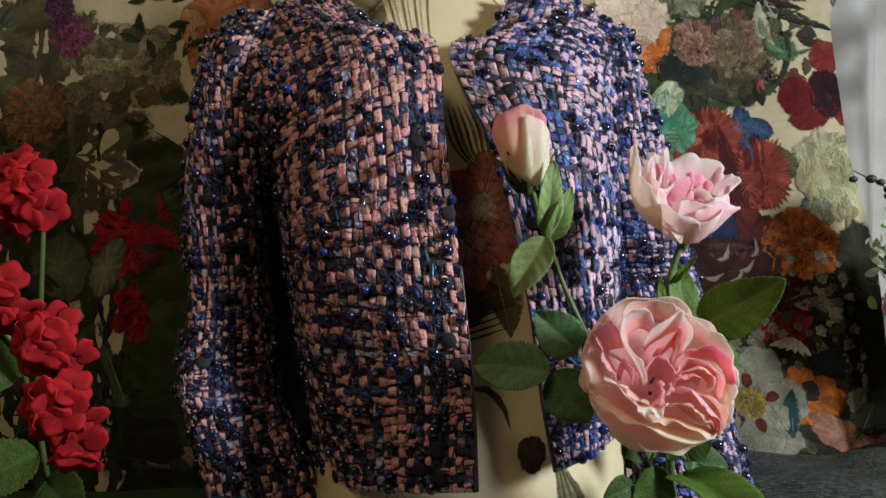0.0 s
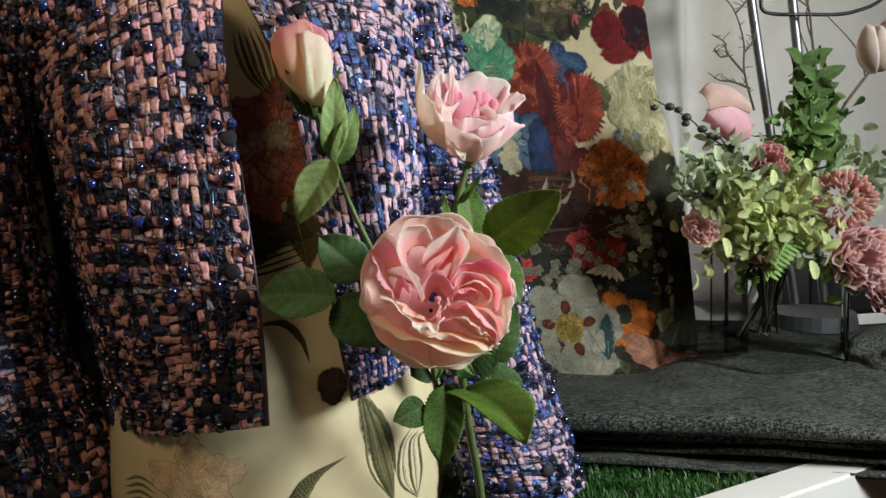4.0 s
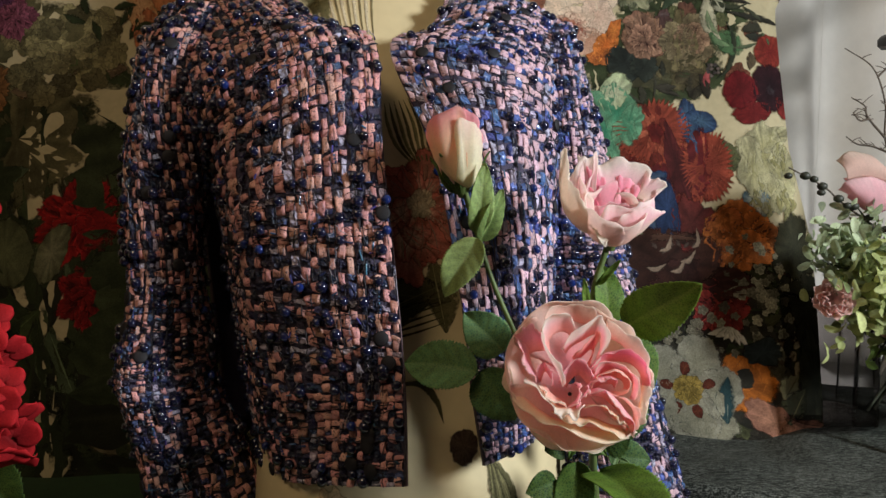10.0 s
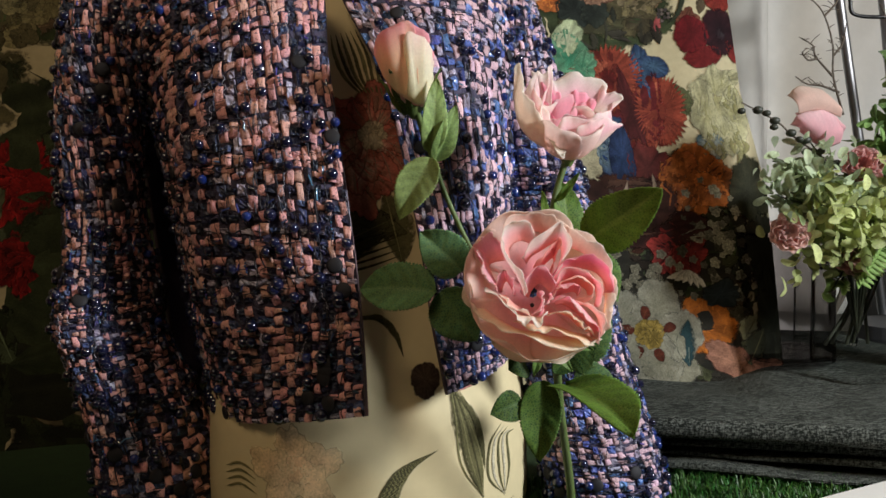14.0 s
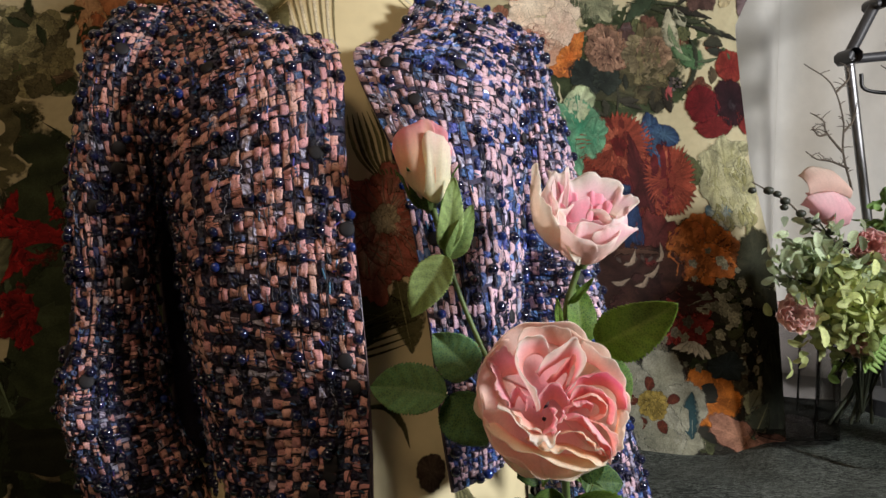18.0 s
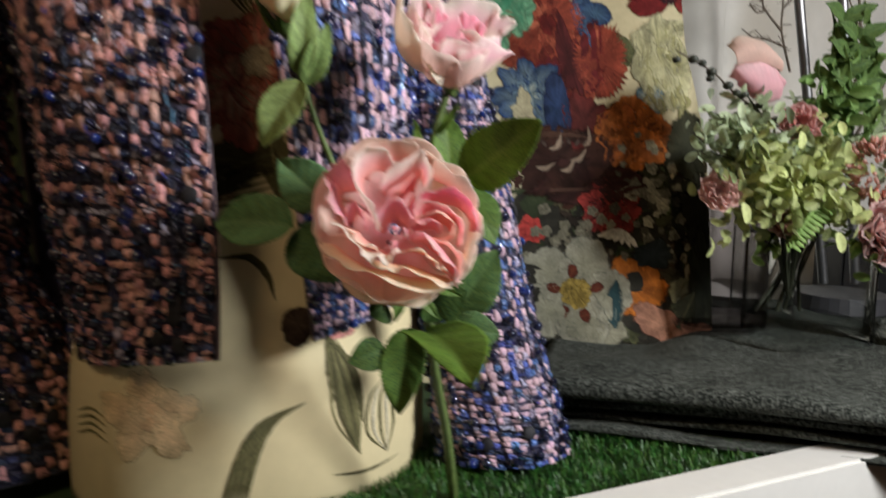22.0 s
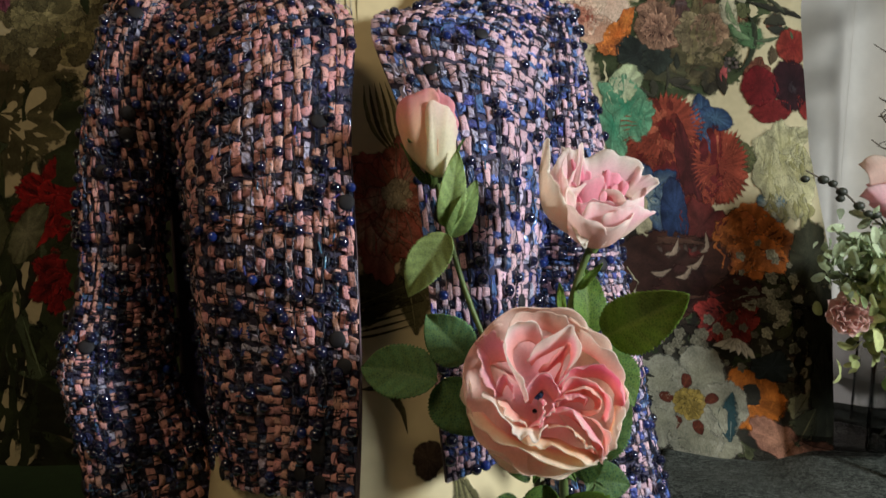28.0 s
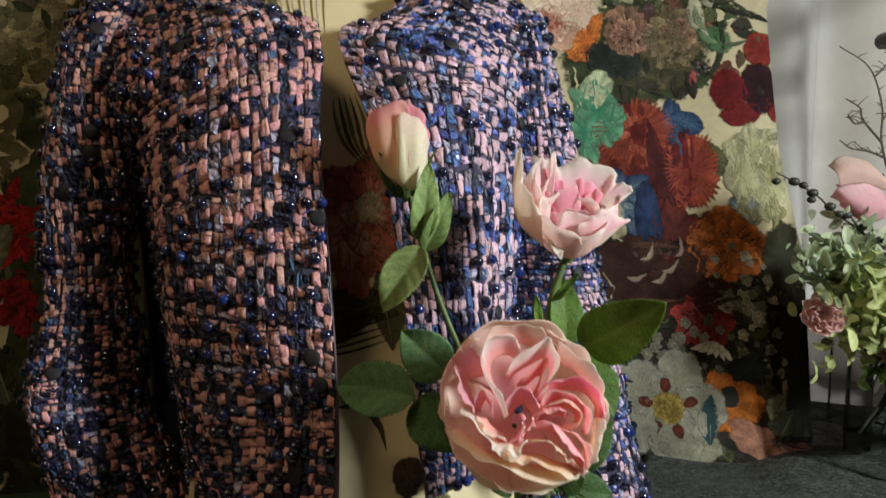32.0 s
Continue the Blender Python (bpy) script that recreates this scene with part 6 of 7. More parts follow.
sheet_petal(BF, [(-2.2, 5.1, -1), (-1.3, 5.0, -1.2), (-0.6, 5.6, -1.2), (-0.1, 4.9, -1.4), (1.0, 5.0, -1.6), (2.5, 4.6, -1.6), (3.9, 4.5, -1.4), (4.5, 3.7, -1), (4.1, 2.9, -0.7)], [(-1.6, 1.1, -0.4), (-1.2, 1.0, -0.4), (-0.6, 1.0, -0.4), (0.0, 0.9, -0.4), (0.6, 0.9, -0.4), (1.4, 0.9, -0.4), (2.2, 0.9, -0.4), (2.8, 1.0, -0.4), (3.3, 1.1, -0.4)], (.97, .66, .72), (.98, .93, .86), wide=.12, ruffle=.0022, base_c=(.985, .88, .78))
sheet_petal(BF, [(3.9, 4.3, -1), (4.4, 3.3, -0.6), (5.3, 2.8, -0.2), (4.5, 2.0, 0.2), (4.2, 1.4, 0.6)], [(2.6, 1.5, -0.2), (2.8, 1.3, 0), (3.1, 1.1, 0.2), (3.1, 0.8, 0.3), (3.2, 0.6, 0.4)], (.985, .76, .79), (.98, .93, .86), base_c=(.985, .88, .78))
sheet_petal(BF, [(0.4, 2.8, -0.8), (1.4, 3.3, -1.0), (2.8, 3.0, -0.9), (3.7, 2.2, -0.4)], [(0.2, 0.6, 0.2), (1.0, 0.6, 0.2), (1.9, 0.6, 0.2), (2.7, 0.7, 0.2)], (.97, .46, .60), (.98, .66, .74), base_c=(.96, .50, .62))
sheet_petal(BF, [(-2.6, 2.7, -0.2), (-2.1, 3.2, 0), (-1.5, 2.1, 0.4), (-0.8, 0.9, 0.7)], [(-2.1, 0.6, 0.2), (-1.6, 0.4, 0.3), (-1.0, 0.2, 0.4), (-0.6, 0.1, 0.5)], (.97, .46, .60), (.98, .70, .76), base_c=(.96, .50, .62))
sheet_petal(BF, [(-1.5, 4.2, -0.7), (-0.4, 3.6, -0.8), (0.3, 2.4, -0.7), (0.6, 1.3, -0.4)], [(-1.3, 1.1, 0), (-0.7, 0.9, 0), (-0.1, 0.7, 0), (0.3, 0.6, 0)], (.97, .46, .60), (.98, .62, .70), base_c=(.96, .50, .62))
sheet_petal(BF, [(-1.3, 1.2, 0.5), (-0.4, 2.2, 0.4), (0.9, 2.8, 0.2), (1.0, 1.8, 0.4), (0.3, 0.9, 0.7)], [(-0.6, 0.2, 0.4), (-0.2, 0.2, 0.4), (0.4, 0.2, 0.4), (0.6, 0.2, 0.4), (0.6, 0.1, 0.4)], (.98, .56, .66), (.98, .78, .80), base_c=(.96, .50, .62))
sheet_petal(BF, [(1.2, 0.9, 0.3), (1.7, 2.1, -0.1), (2.6, 2.5, -0.2), (3.2, 1.7, 0.1)], [(1.0, 0.2, 0.4), (1.4, 0.2, 0.4), (2.0, 0.2, 0.4), (2.6, 0.4, 0.4)], (.96, .42, .55), (.98, .66, .72), base_c=(.96, .50, .62))
sheet_petal(BF, [(-2.1, 2.2, 0.8), (-1.2, 3.6, 0.3), (-0.7, 5.4, -0.2), (-0.7, 3.6, 0.2), (-1.3, 1.5, 0.9)], [(-1.9, 0.4, 0.6), (-1.7, 0.4, 0.6), (-1.5, 0.4, 0.6), (-1.4, 0.3, 0.6), (-1.2, 0.2, 0.6)], (.985, .76, .79), (.98, .93, .86), base_c=(.985, .88, .78))
sheet_petal(BF, [(-1.4, 0.3, 1.6), (-0.2, 0.7, 1.8), (1.6, 0.4, 1.9), (3.2, 1.1, 1.4)], [(-0.8, -1.2, 0.9), (0.2, -1.4, 0.9), (1.4, -1.4, 0.9), (2.4, -1.0, 0.8)], (.98, .60, .68), (.98, .82, .84), base_c=(.96, .50, .62))
sheet_petal(BF, [(-3.6, 5.4, -0.6), (-3.3, 5.6, -0.2), (-3.3, 3.9, 1.0), (-3.4, 2.6, 1.7), (-2.8, 1.1, 2.3), (-1.7, -0.2, 2.6), (-0.9, -1.0, 2.6)], [(-3.9, 3.5, -0.6), (-4.0, 2.7, -0.3), (-4.0, 1.4, 0.2), (-3.8, -0.0, 0.8), (-3.0, -1.2, 1.2), (-2.0, -1.9, 1.4), (-1.1, -2.0, 1.5)], (.98, .84, .72), (.98, .93, .86), wide=0.25, bulge=.004, base_c=(.985, .88, .78))
sheet_petal(BF, [(-3.5, 2.9, 0.9), (-2.6, 3.9, 0.6), (-1.9, 4.7, 0.2), (-2.2, 3.3, 0.8), (-2.1, 1.9, 1.3), (-1.2, 0.2, 1.9)], [(-3.1, 1.3, 1.0), (-2.7, 1.1, 1.0), (-2.3, 0.9, 1.0), (-2.1, 0.5, 1.2), (-1.7, -0.1, 1.4), (-1.1, -0.9, 1.6)], (.985, .76, .79), (.98, .93, .86), base_c=(.985, .88, .78))
sheet_petal(BF, [(-1.1, -0.8, 2.5), (-0.1, 0.5, 2.2), (1.4, 0.2, 2.5), (2.6, 0.6, 2.2), (4.0, 1.4, 1.3)], [(-1.3, -2.0, 1.3), (-0.5, -2.4, 1.4), (0.8, -2.4, 1.4), (2.3, -2.0, 1.1), (4.0, -0.4, 0.5)], (.985, .73, .77), (.985, .93, .89), bulge=.004, base_c=(.985, .88, .78))
sheet_petal(BF, [(0.4, -1.6, 2.5), (0.8, -0.3, 2.8), (2.4, 0.1, 2.5), (4.0, 0.3, 1.3), (5.2, 0.2, 0.8)], [(0.2, -2.4, 1.5), (1.2, -2.4, 1.5), (2.4, -2.0, 1.2), (3.6, -1.0, 0.8), (4.5, -0.2, 0.5)], (.985, .72, .76), (.985, .93, .89), bulge=.003, base_c=(.985, .88, .78))
sheet_petal(BF, [(-1.9, -1.0, 2.8), (-1.4, -1.9, 3.0), (-0.9, -3.1, 3.0), (-0.6, -2.6, 2.9), (-1.0, -1.4, 2.8)], [(-1.7, -1.1, 2.6), (-1.5, -1.5, 2.6), (-1.2, -1.8, 2.6), (-1.1, -1.6, 2.6), (-1.2, -1.3, 2.6)], (.98, .93, .86), (.98, .93, .86), base_c=(.985, .88, .78))
# bud
C3 = np.array((.076, .672, 1.130))
M3 = pivot(C3, (-.17, -.12, .97), 10)


def bud_sheet(rad, H, spread, seed, nu=15, nv=13, open_=0.0, fill=.76, point=.16):
    U, V = np.meshgrid(np.linspace(-1, 1, nu), np.linspace(.02, 1, nv), indexing="ij")
    a = U * spread
    rr = rad * np.sin(np.pi * (.09 + fill * V ** .9)) ** .85 + open_ * V ** 3 + .0012 * U
    h = H * V * (1 - point * np.abs(U) ** 1.6)
    return np.stack([rr * np.cos(a), rr * np.sin(a), h], -1).reshape(-1, 3), U.ravel(), V.ravel()


UF = Matrix.Translation((.076, .660, 1.160)) @ Matrix(((1, 0, 0), (0, .0499, -.9988), (0, .9988, .0499))).to_4x4()
for i, (rad, H, sp, ca) in enumerate([(.0190, .062, 1.5, 70), (.0190, .060, 1.5, 200)]):
    sheet = bud_sheet(rad, H, sp, i)
    petal("petal", sheet, petal_colours(sheet[1], sheet[2], (.90, .86, .62), (.97, .64, .62), (.94, .46, .54), .80), M3 @ Matrix.Rotation(radians(ca), 4, "Z"), spray, ROOT)
sheet_petal(UF, [(-1.2, 4.0, -0.4), (-0.4, 4.2, -0.2), (0.6, 3.6, 0), (1.5, 2.2, 0), (1.7, 1.2, -0.2)], [(-0.3, -2.7, -0.2), (0.2, -2.8, -0.2), (0.6, -2.7, -0.2), (1.0, -2.2, -0.2), (1.6, -1.0, -0.3)], (.97, .62, .66), (.96, .50, .58), bulge=.006)
sheet_petal(UF, [(-3.4, 1.6, -0.2), (-3.2, 2.6, 0.7), (-2.3, 3.3, 1.3), (-1.2, 3.8, 1.4), (-0.5, 3.9, 1.3), (0.0, 3.0, 1.5), (-0.4, 1.7, 1.9)], [(-2.7, -0.4, 0.2), (-2.3, -1.1, 0.7), (-1.5, -2.0, 1.0), (-0.6, -2.6, 1.1), (-0.1, -2.9, 1.1), (0.2, -2.9, 1.1), (0.3, -2.7, 1.2)], (.98, .74, .56), (.96, .50, .58), base_c=(.96, .84, .62), bulge=.005, ruffle=.0005)
sheet_petal(UF, [(-1.1, 1.8, 2.1), (-0.6, 2.9, 1.9), (0.6, 2.6, 1.5), (1.3, 1.8, 1.0), (1.7, 0.9, 0.4)], [(-0.8, -2.2, 1.5), (-0.1, -2.9, 1.4), (0.5, -2.9, 1.2), (1.0, -2.2, 0.9), (1.7, -1.1, 0.2)], (.97, .95, .78), (.98, .88, .82), base_c=(.93, .93, .70), bulge=.005, ruffle=.0005)
GDK = (.030, .075, .022)
for i, ca in enumerate((20, 110, 190, 280)):
    m3 = M3 @ Matrix.Rotation(radians(ca), 4, "Z")
    pb, pt = moved(m3, [(.010, 0, -.004)])[0], moved(m3, [(.030, 0, .030 + .006 * (i % 2))])[0]
    fc_ = np.array(m3.to_3x3() @ Vector((1, 0, -.2)))
    leaf("sepal", pb, pt, fc_, .014, GDK, spray, ROOT, droop=-.1, fold=.1, teeth=3)
# leaves
LV = [((.209, .614, 1.017), (.253, .563, 1.058), (.0, -.95, .2), .043, (.12, .22, .03), (.25, .34, .08)),
      ((.200, .635, 1.014), (.196, .644, 1.065), (.3, -.9, .2), .030, (.07, .155, .030), (.15, .25, .06)),
      ((.085, .599, .981), (.026, .634, .981), (-.1, -.85, .5), .042, (.095, .22, .115), (.18, .32, .17)),
      ((.107, .610, .996), (.074, .612, 1.028), (-.2, -.9, .3), .036, (.085, .20, .11), (.16, .29, .15)),
      ((.089, .606, .981), (.116, .600, .941), (-.3, -.9, .2), .040, (.06, .16, .085), (.11, .22, .11)),
      ((.086, .648, 1.092), (.092, .640, 1.152), (.2, -.95, .1), .022, (.30, .42, .17), (.40, .52, .24)),
      ((.090, .650, 1.085), (.108, .645, 1.130), (.4, -.9, .1), .020, (.19, .29, .11), None),
      ((.088, .645, 1.087), (.059, .640, 1.037), (-.4, -.9, .1), .032, (.26, .35, .15), (.36, .46, .22)),
      ((.175, .552, .915), (.194, .458, .907), (.15, -.80, .58), .052, (.07, .155, .022), (.11, .20, .045)),
      ((.168, .595, .908), (.160, .575, .850), (-.3, -.85, .3), .032, (.055, .13, .030), (.12, .21, .06)),
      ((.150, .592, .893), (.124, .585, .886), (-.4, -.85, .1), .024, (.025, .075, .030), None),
      ((.208, .652, .893), (.246, .652, .889), (.15, -.9, .35), .031, (.05, .12, .06), (.10, .20, .10)),
      ((.213, .680, .903), (.247, .678, .955), (.2, -.9, .25), .042, (.05, .125, .055), (.10, .20, .09)),
      ((.205, .612, 1.009), (.231, .600, .969), (.4, -.8, .3), .032, (.055, .13, .030), (.12, .21, .05)),
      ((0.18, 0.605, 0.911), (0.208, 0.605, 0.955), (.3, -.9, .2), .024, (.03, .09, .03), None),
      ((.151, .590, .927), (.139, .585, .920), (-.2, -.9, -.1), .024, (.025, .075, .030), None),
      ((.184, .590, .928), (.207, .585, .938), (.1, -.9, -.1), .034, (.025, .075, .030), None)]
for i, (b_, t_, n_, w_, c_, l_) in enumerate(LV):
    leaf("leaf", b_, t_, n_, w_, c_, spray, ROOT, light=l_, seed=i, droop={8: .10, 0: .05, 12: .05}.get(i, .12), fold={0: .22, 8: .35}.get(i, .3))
h = Heap()
tube(h, [(.215, .68, .735), (.205, .655, .80), (.190, .625, .87), (.180, .605, .93), (.170, .592, .958), (.158, .578, .974)], [.0042, .0036, .0035, .004], 8, 40)
h.make("main_stem", STEM, spray, shift=ROOT)
h = Heap()
tube(h, [(.180, .603, .925), (.178, .62, .98), (.186, .635, 1.04), (.200, .637, 1.088)], [.0026, .0024, .0030], 7, 30)
h.make("side_stem", STEM, spray, shift=ROOT)
h = Heap()
tube(h, [(.178, .60, .93), (.135, .63, .98), (.105, .645, 1.04), (.088, .655, 1.09), (.077, .672, 1.130)], [.0025, .0022, .0022, .0030], 7, 30)
h.make("side_stem", STEM, spray, shift=ROOT)
for p0, p1 in (((.200, .635, 1.078), (.200, .634, 1.092)), ((.076, .672, 1.122), (.074, .67, 1.136))):
    h = Heap()
    tube(h, [p0, ((p0[0] + p1[0]) / 2, p0[1], (p0[2] + p1[2]) / 2), p1], [.003, .007, .009], 10, 8)
    h.make("calyx", STEM, spray, shift=ROOT)
for b_, t_ in (((.190, .634, 1.05), (.205, .62, 1.072)), ((.176, .612, 1.03), (.170, .60, 1.058))):
    leaf("sepal", b_, t_, (0, -1, 0), .007, (.14, .26, .05), spray, ROOT, teeth=2)

for i, a in enumerate((200, 250, 300, 345)):
    ca, sa = math.cos(radians(a)), math.sin(radians(a))
    leaf("sepal", (.166 + .006 * ca, .580, .948 + .006 * sa), (.168 + .036 * ca, .574, .942 + .026 * sa), (0, -1, .2), .009, (.10, .20, .05), spray, ROOT, teeth=3, seed=40 + i)
h = Heap()
tube(h, [(.186, .602, .925), (.200, .612, .915), (.212, .630, .900), (.214, .645, .885)], [.0012, .0009], 5, 16)
h.make("sprig", STEM, spray, shift=ROOT)
for p0, p1 in (((.198, .611, .917), (.204, .604, .930)), ((.204, .618, .911), (.216, .612, .914)), ((.209, .626, .904), (.203, .618, .893)), ((.212, .632, .898), (.222, .628, .893))):
    leaf("sepal", p0, p1, (0, -1, .2), .004, (.16, .26, .12), spray, ROOT, teeth=2)


# ---- red geraniums ----
def floret(name, centre, axis, radius, parent, shift, seed, colour):
    r = np.random.default_rng(seed)
    hp = Heap()
    m = pivot(centre, axis, r.uniform(0, 360))
    for i in range(5):
        U, V = np.meshgrid(np.linspace(-1, 1, 8), np.linspace(.04, 1, 8), indexing="ij")
        a = 2 * math.pi * i / 5 + r.normal(0, .08)
        w = radius * .50 * np.sin(np.pi * (.07 + .80 * V)) ** .7
        x = radius * V * (1 - .10 * U ** 2)
        y = U * w
        z = radius * (.16 * V ** 1.5 * r.uniform(.0, 1.6) - .20 * (U * V) ** 2) + r.normal(0, .02) * radius * V
        v = np.stack([x * math.cos(a) - y * math.sin(a), x * math.sin(a) + y * math.cos(a), z + .0006 * i], -1).reshape(-1, 3)
        # colour darkens towards the centre, standing in for shade that parts the florets
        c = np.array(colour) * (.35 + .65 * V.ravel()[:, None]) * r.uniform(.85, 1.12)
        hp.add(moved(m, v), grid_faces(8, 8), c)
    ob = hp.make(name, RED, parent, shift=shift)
    mod = ob.modifiers.new("thickness", "SOLIDIFY")
    mod.thickness = .0006
    return ob


GROOT = np.array((-.40, .80, .738))
ger = base("red_geranium", GROOT, "red artificial geranium with clustered five-petalled florets standing on turf", "flower")
gi = 0
for cx_, cy_, cz_, rr, cnt in ((-.355, .668, 1.125, .040, 8), (-.385, .672, 1.035, .036, 6), (-.338, .668, 1.000, .036, 6), (-.326, .664, .945, .036, 6), (-.318, .668, .912, .026, 3), (-.45, .70, 1.09, .05, 6)):
    for i in range(cnt):
        gi += 1
        k = (i + .5) / cnt
        a = i * 2.4
        q = math.sqrt(k)
        dvec = np.array((q * math.cos(a), -math.sqrt(max(0, 1 - q * q)) - .25, q * math.sin(a)))
        dvec /= np.linalg.norm(dvec)
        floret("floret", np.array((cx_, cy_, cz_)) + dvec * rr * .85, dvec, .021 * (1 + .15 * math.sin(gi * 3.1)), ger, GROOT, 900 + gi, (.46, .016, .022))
for pts in ([(-.40, .80, .735), (-.40, .75, .90), (-.37, .70, 1.02), (-.355, .68, 1.11)], [(-.40, .75, .90), (-.37, .71, .93), (-.335, .685, .955)], [(-.40, .74, .92), (-.40, .71, 1.0), (-.385, .69, 1.03)], [(-.40, .74, .96), (-.44, .72, 1.03), (-.45, .71, 1.08)]):
    h = Heap()
    tube(h, pts, [.003, .0025], 6, 24)
    h.make("stem", STEM, ger, shift=GROOT)
for b_, t_ in (((-.40, .75, .87), (-.46, .72, .84)), ((-.40, .76, .84), (-.35, .74, .80)), ((-.41, .74, .95), (-.47, .73, .99)), ((-.40, .76, .80), (-.45, .75, .77))):
    leaf("leaf", b_, t_, (-.2, -.8, .4), .06, GDK, ger, GROOT, teeth=14)

# ---- folded grey cloth on the table ----
CT = radians(-20.7)
CL0 = np.array((.335, .832, .738))
cloth = base("folded_cloth", CL0, "folded dark grey wool cloth with layered edges on the table", "cloth")


def slab(name, z0, z1, inset, seed, sink=0.0, label=""):
    """One layer: along s to the side, q to the back, with a rolled front edge and slow waves."""
    r = np.random.default_rng(seed)
    ns, nq = 70, 26
    th_ = np.linspace(0, 1, nq)
    ph = r.uniform(0, 6.28, 4)
    s = np.linspace(-.02, .78, ns)
    rows = []
    hgt = z1 - z0
    for si_ in s:
        wav = .006 * math.sin(si_ * 9 + ph[0]) + .003 * math.sin(si_ * 27 + ph[1])
        prof = []
        for t in np.linspace(-1, 1, 9):
            a = t * math.pi / 2
            prof.append((inset - hgt * .5 * math.cos(a), (z0 + z1) / 2 + hgt * .5 * math.sin(a)))
        top = [(inset + .02 + k * .05, z1) for k in range(1, 12)]
        pr = prof + top
        rows.append([(si_, q + wav * .5, z + (.0035 * math.sin(si_ * 13 + q * 9 + ph[2]) + .002 * math.sin(si_ * 31 - q * 17 + ph[3])) * (1 if z > z0 + .5 * hgt else .2)) for q, z in pr])
    rows = np.array(rows)
    # the far corner lies lower
    rows[..., 2] -= sink * np.clip((rows[..., 1] - .07) / .12, 0, 1) * np.clip((.17 - rows[..., 0]) / .06, 0, 1)
    n = rows.shape[1]
    v = rows.reshape(-1, 3)
    c_, s_ = math.cos(CT), math.sin(CT)
    w = np.stack([v[:, 0] * c_ - v[:, 1] * s_ + CL0[0], v[:, 0] * s_ + v[:, 1] * c_ + CL0[1], v[:, 2]], 1)
    ob = mesh_object(name, w - CL0, grid_faces(ns, n), GREY, cloth, label)
    mod = ob.modifiers.new("thickness", "SOLIDIFY")
    mod.thickness = .002
    return ob


slab("layer", .742, .746, -.002, 1)
slab("layer", .752, .757, .016, 2)
slab("layer", .762, .770, .022, 3)
slab("top_layer", .778, .799, .0, 4, .019)
mound = base("cloth_bundle", (.93, .93, .80), "crumpled dark grey wool cloth lying on the folded cloth", "cloth")
bm = bmesh.new()
bmesh.ops.create_icosphere(bm, subdivisions=5, radius=1)
for v_ in bm.verts:
    n_ = v_.co.copy()
    k = 1 + .16 * noise.noise(n_ * 2.2) + .05 * noise.noise(n_ * 6)
    v_.co = Vector((n_.x * .14 * k, n_.y * .09 * k, max(n_.z, -.15) * .045 * k + .006))
for f_ in bm.faces:
    f_.smooth = True
part("fold", bm, GREY, mound)


# ---- vases ----
def rim_ring(half, wall_t, height, n, e):
    th_ = np.linspace(0, 2 * np.pi, n, endpoint=False)
    c, s_ = np.cos(th_), np.sin(th_)
    rows = [np.stack([k * np.sign(c) * np.abs(c) ** e, k * np.sign(s_) * np.abs(s_) ** e, np.full(n, z)], 1) for k, z in ((half + .0006, height - .002), (half + .0006, height + .002), (half - wall_t, height + .002), (half - wall_t, height - .002))]
    fs = [(j * n + i, j * n + (i + 1) % n, ((j + 1) % 4) * n + (i + 1) % n, ((j + 1) % 4) * n + i) for j in range(4) for i in range(n)]
    return np.concatenate(rows), fs


def vase(name, centre, half, height, wall_t, material, label, floor_t=.02, waist=0.0):
    ob = base(name, centre, label, "vase")
    n = 40
    th_ = np.linspace(0, 2 * np.pi, n, endpoint=False)
    e = .55

    def ring(k, z):
        c, s_ = np.cos(th_), np.sin(th_)
        return np.stack([k * np.sign(c) * np.abs(c) ** e, k * np.sign(s_) * np.abs(s_) ** e, np.full(n, z)], 1)
    prof = [(half * .93, 0), (half, .004), (half, .008), (half * (1 - waist), height * .5), (half, height - .004), (half, height - .0005), (half - wall_t, height), (half - wall_t, height - .004)]
    v = np.concatenate([ring(k, z) for k, z in prof])
    m = len(prof)
    fs = [(j * n + i, j * n + (i + 1) % n, (j + 1) * n + (i + 1) % n, (j + 1) * n + i) for j in range(m - 1) for i in range(n)]
    mesh_object("body", v, fs, material, ob)
    v = np.concatenate([ring(half * .9, .006), ring(half * .95, floor_t * .5), ring(half * .95, floor_t - .001), ring(half * .94, floor_t), ring(half * .90, floor_t)])
    fs = [(j * n + i, j * n + (i + 1) % n, (j + 1) * n + (i + 1) % n, (j + 1) * n + i) for j in range(4) for i in range(n)]
    mesh_object("thick_base", v, fs + [tuple(range(4 * n, 5 * n))], THICK if material is GLASS else material, ob)
    mesh_object("rim", *rim_ring(half, wall_t, height, n, e), material, ob)
    return ob


vase("glass_vase", (.722, .985, .803), .070, .14, .005, GLASS, "square clear glass vase with a thick base on grey cloth", .026)
vase("smoked_vase", (.634, 1.066, .803), .062, .185, .004, SMOKE, "tall dark smoked glass vase on grey cloth", .012, .03)
vase("glass_vase", (.748, 1.142, .803), .040, .17, .004, GLASS, "clear glass vase with bare branches on grey cloth", .012)

# ---- artificial bouquet ----
BR = np.array((.706, 1.010, .83))
bouquet = base("artificial_bouquet", BR, "mixed artificial bouquet of eucalyptus and pale pink blooms", "bouquet")
BL = np.random.default_rng(21)


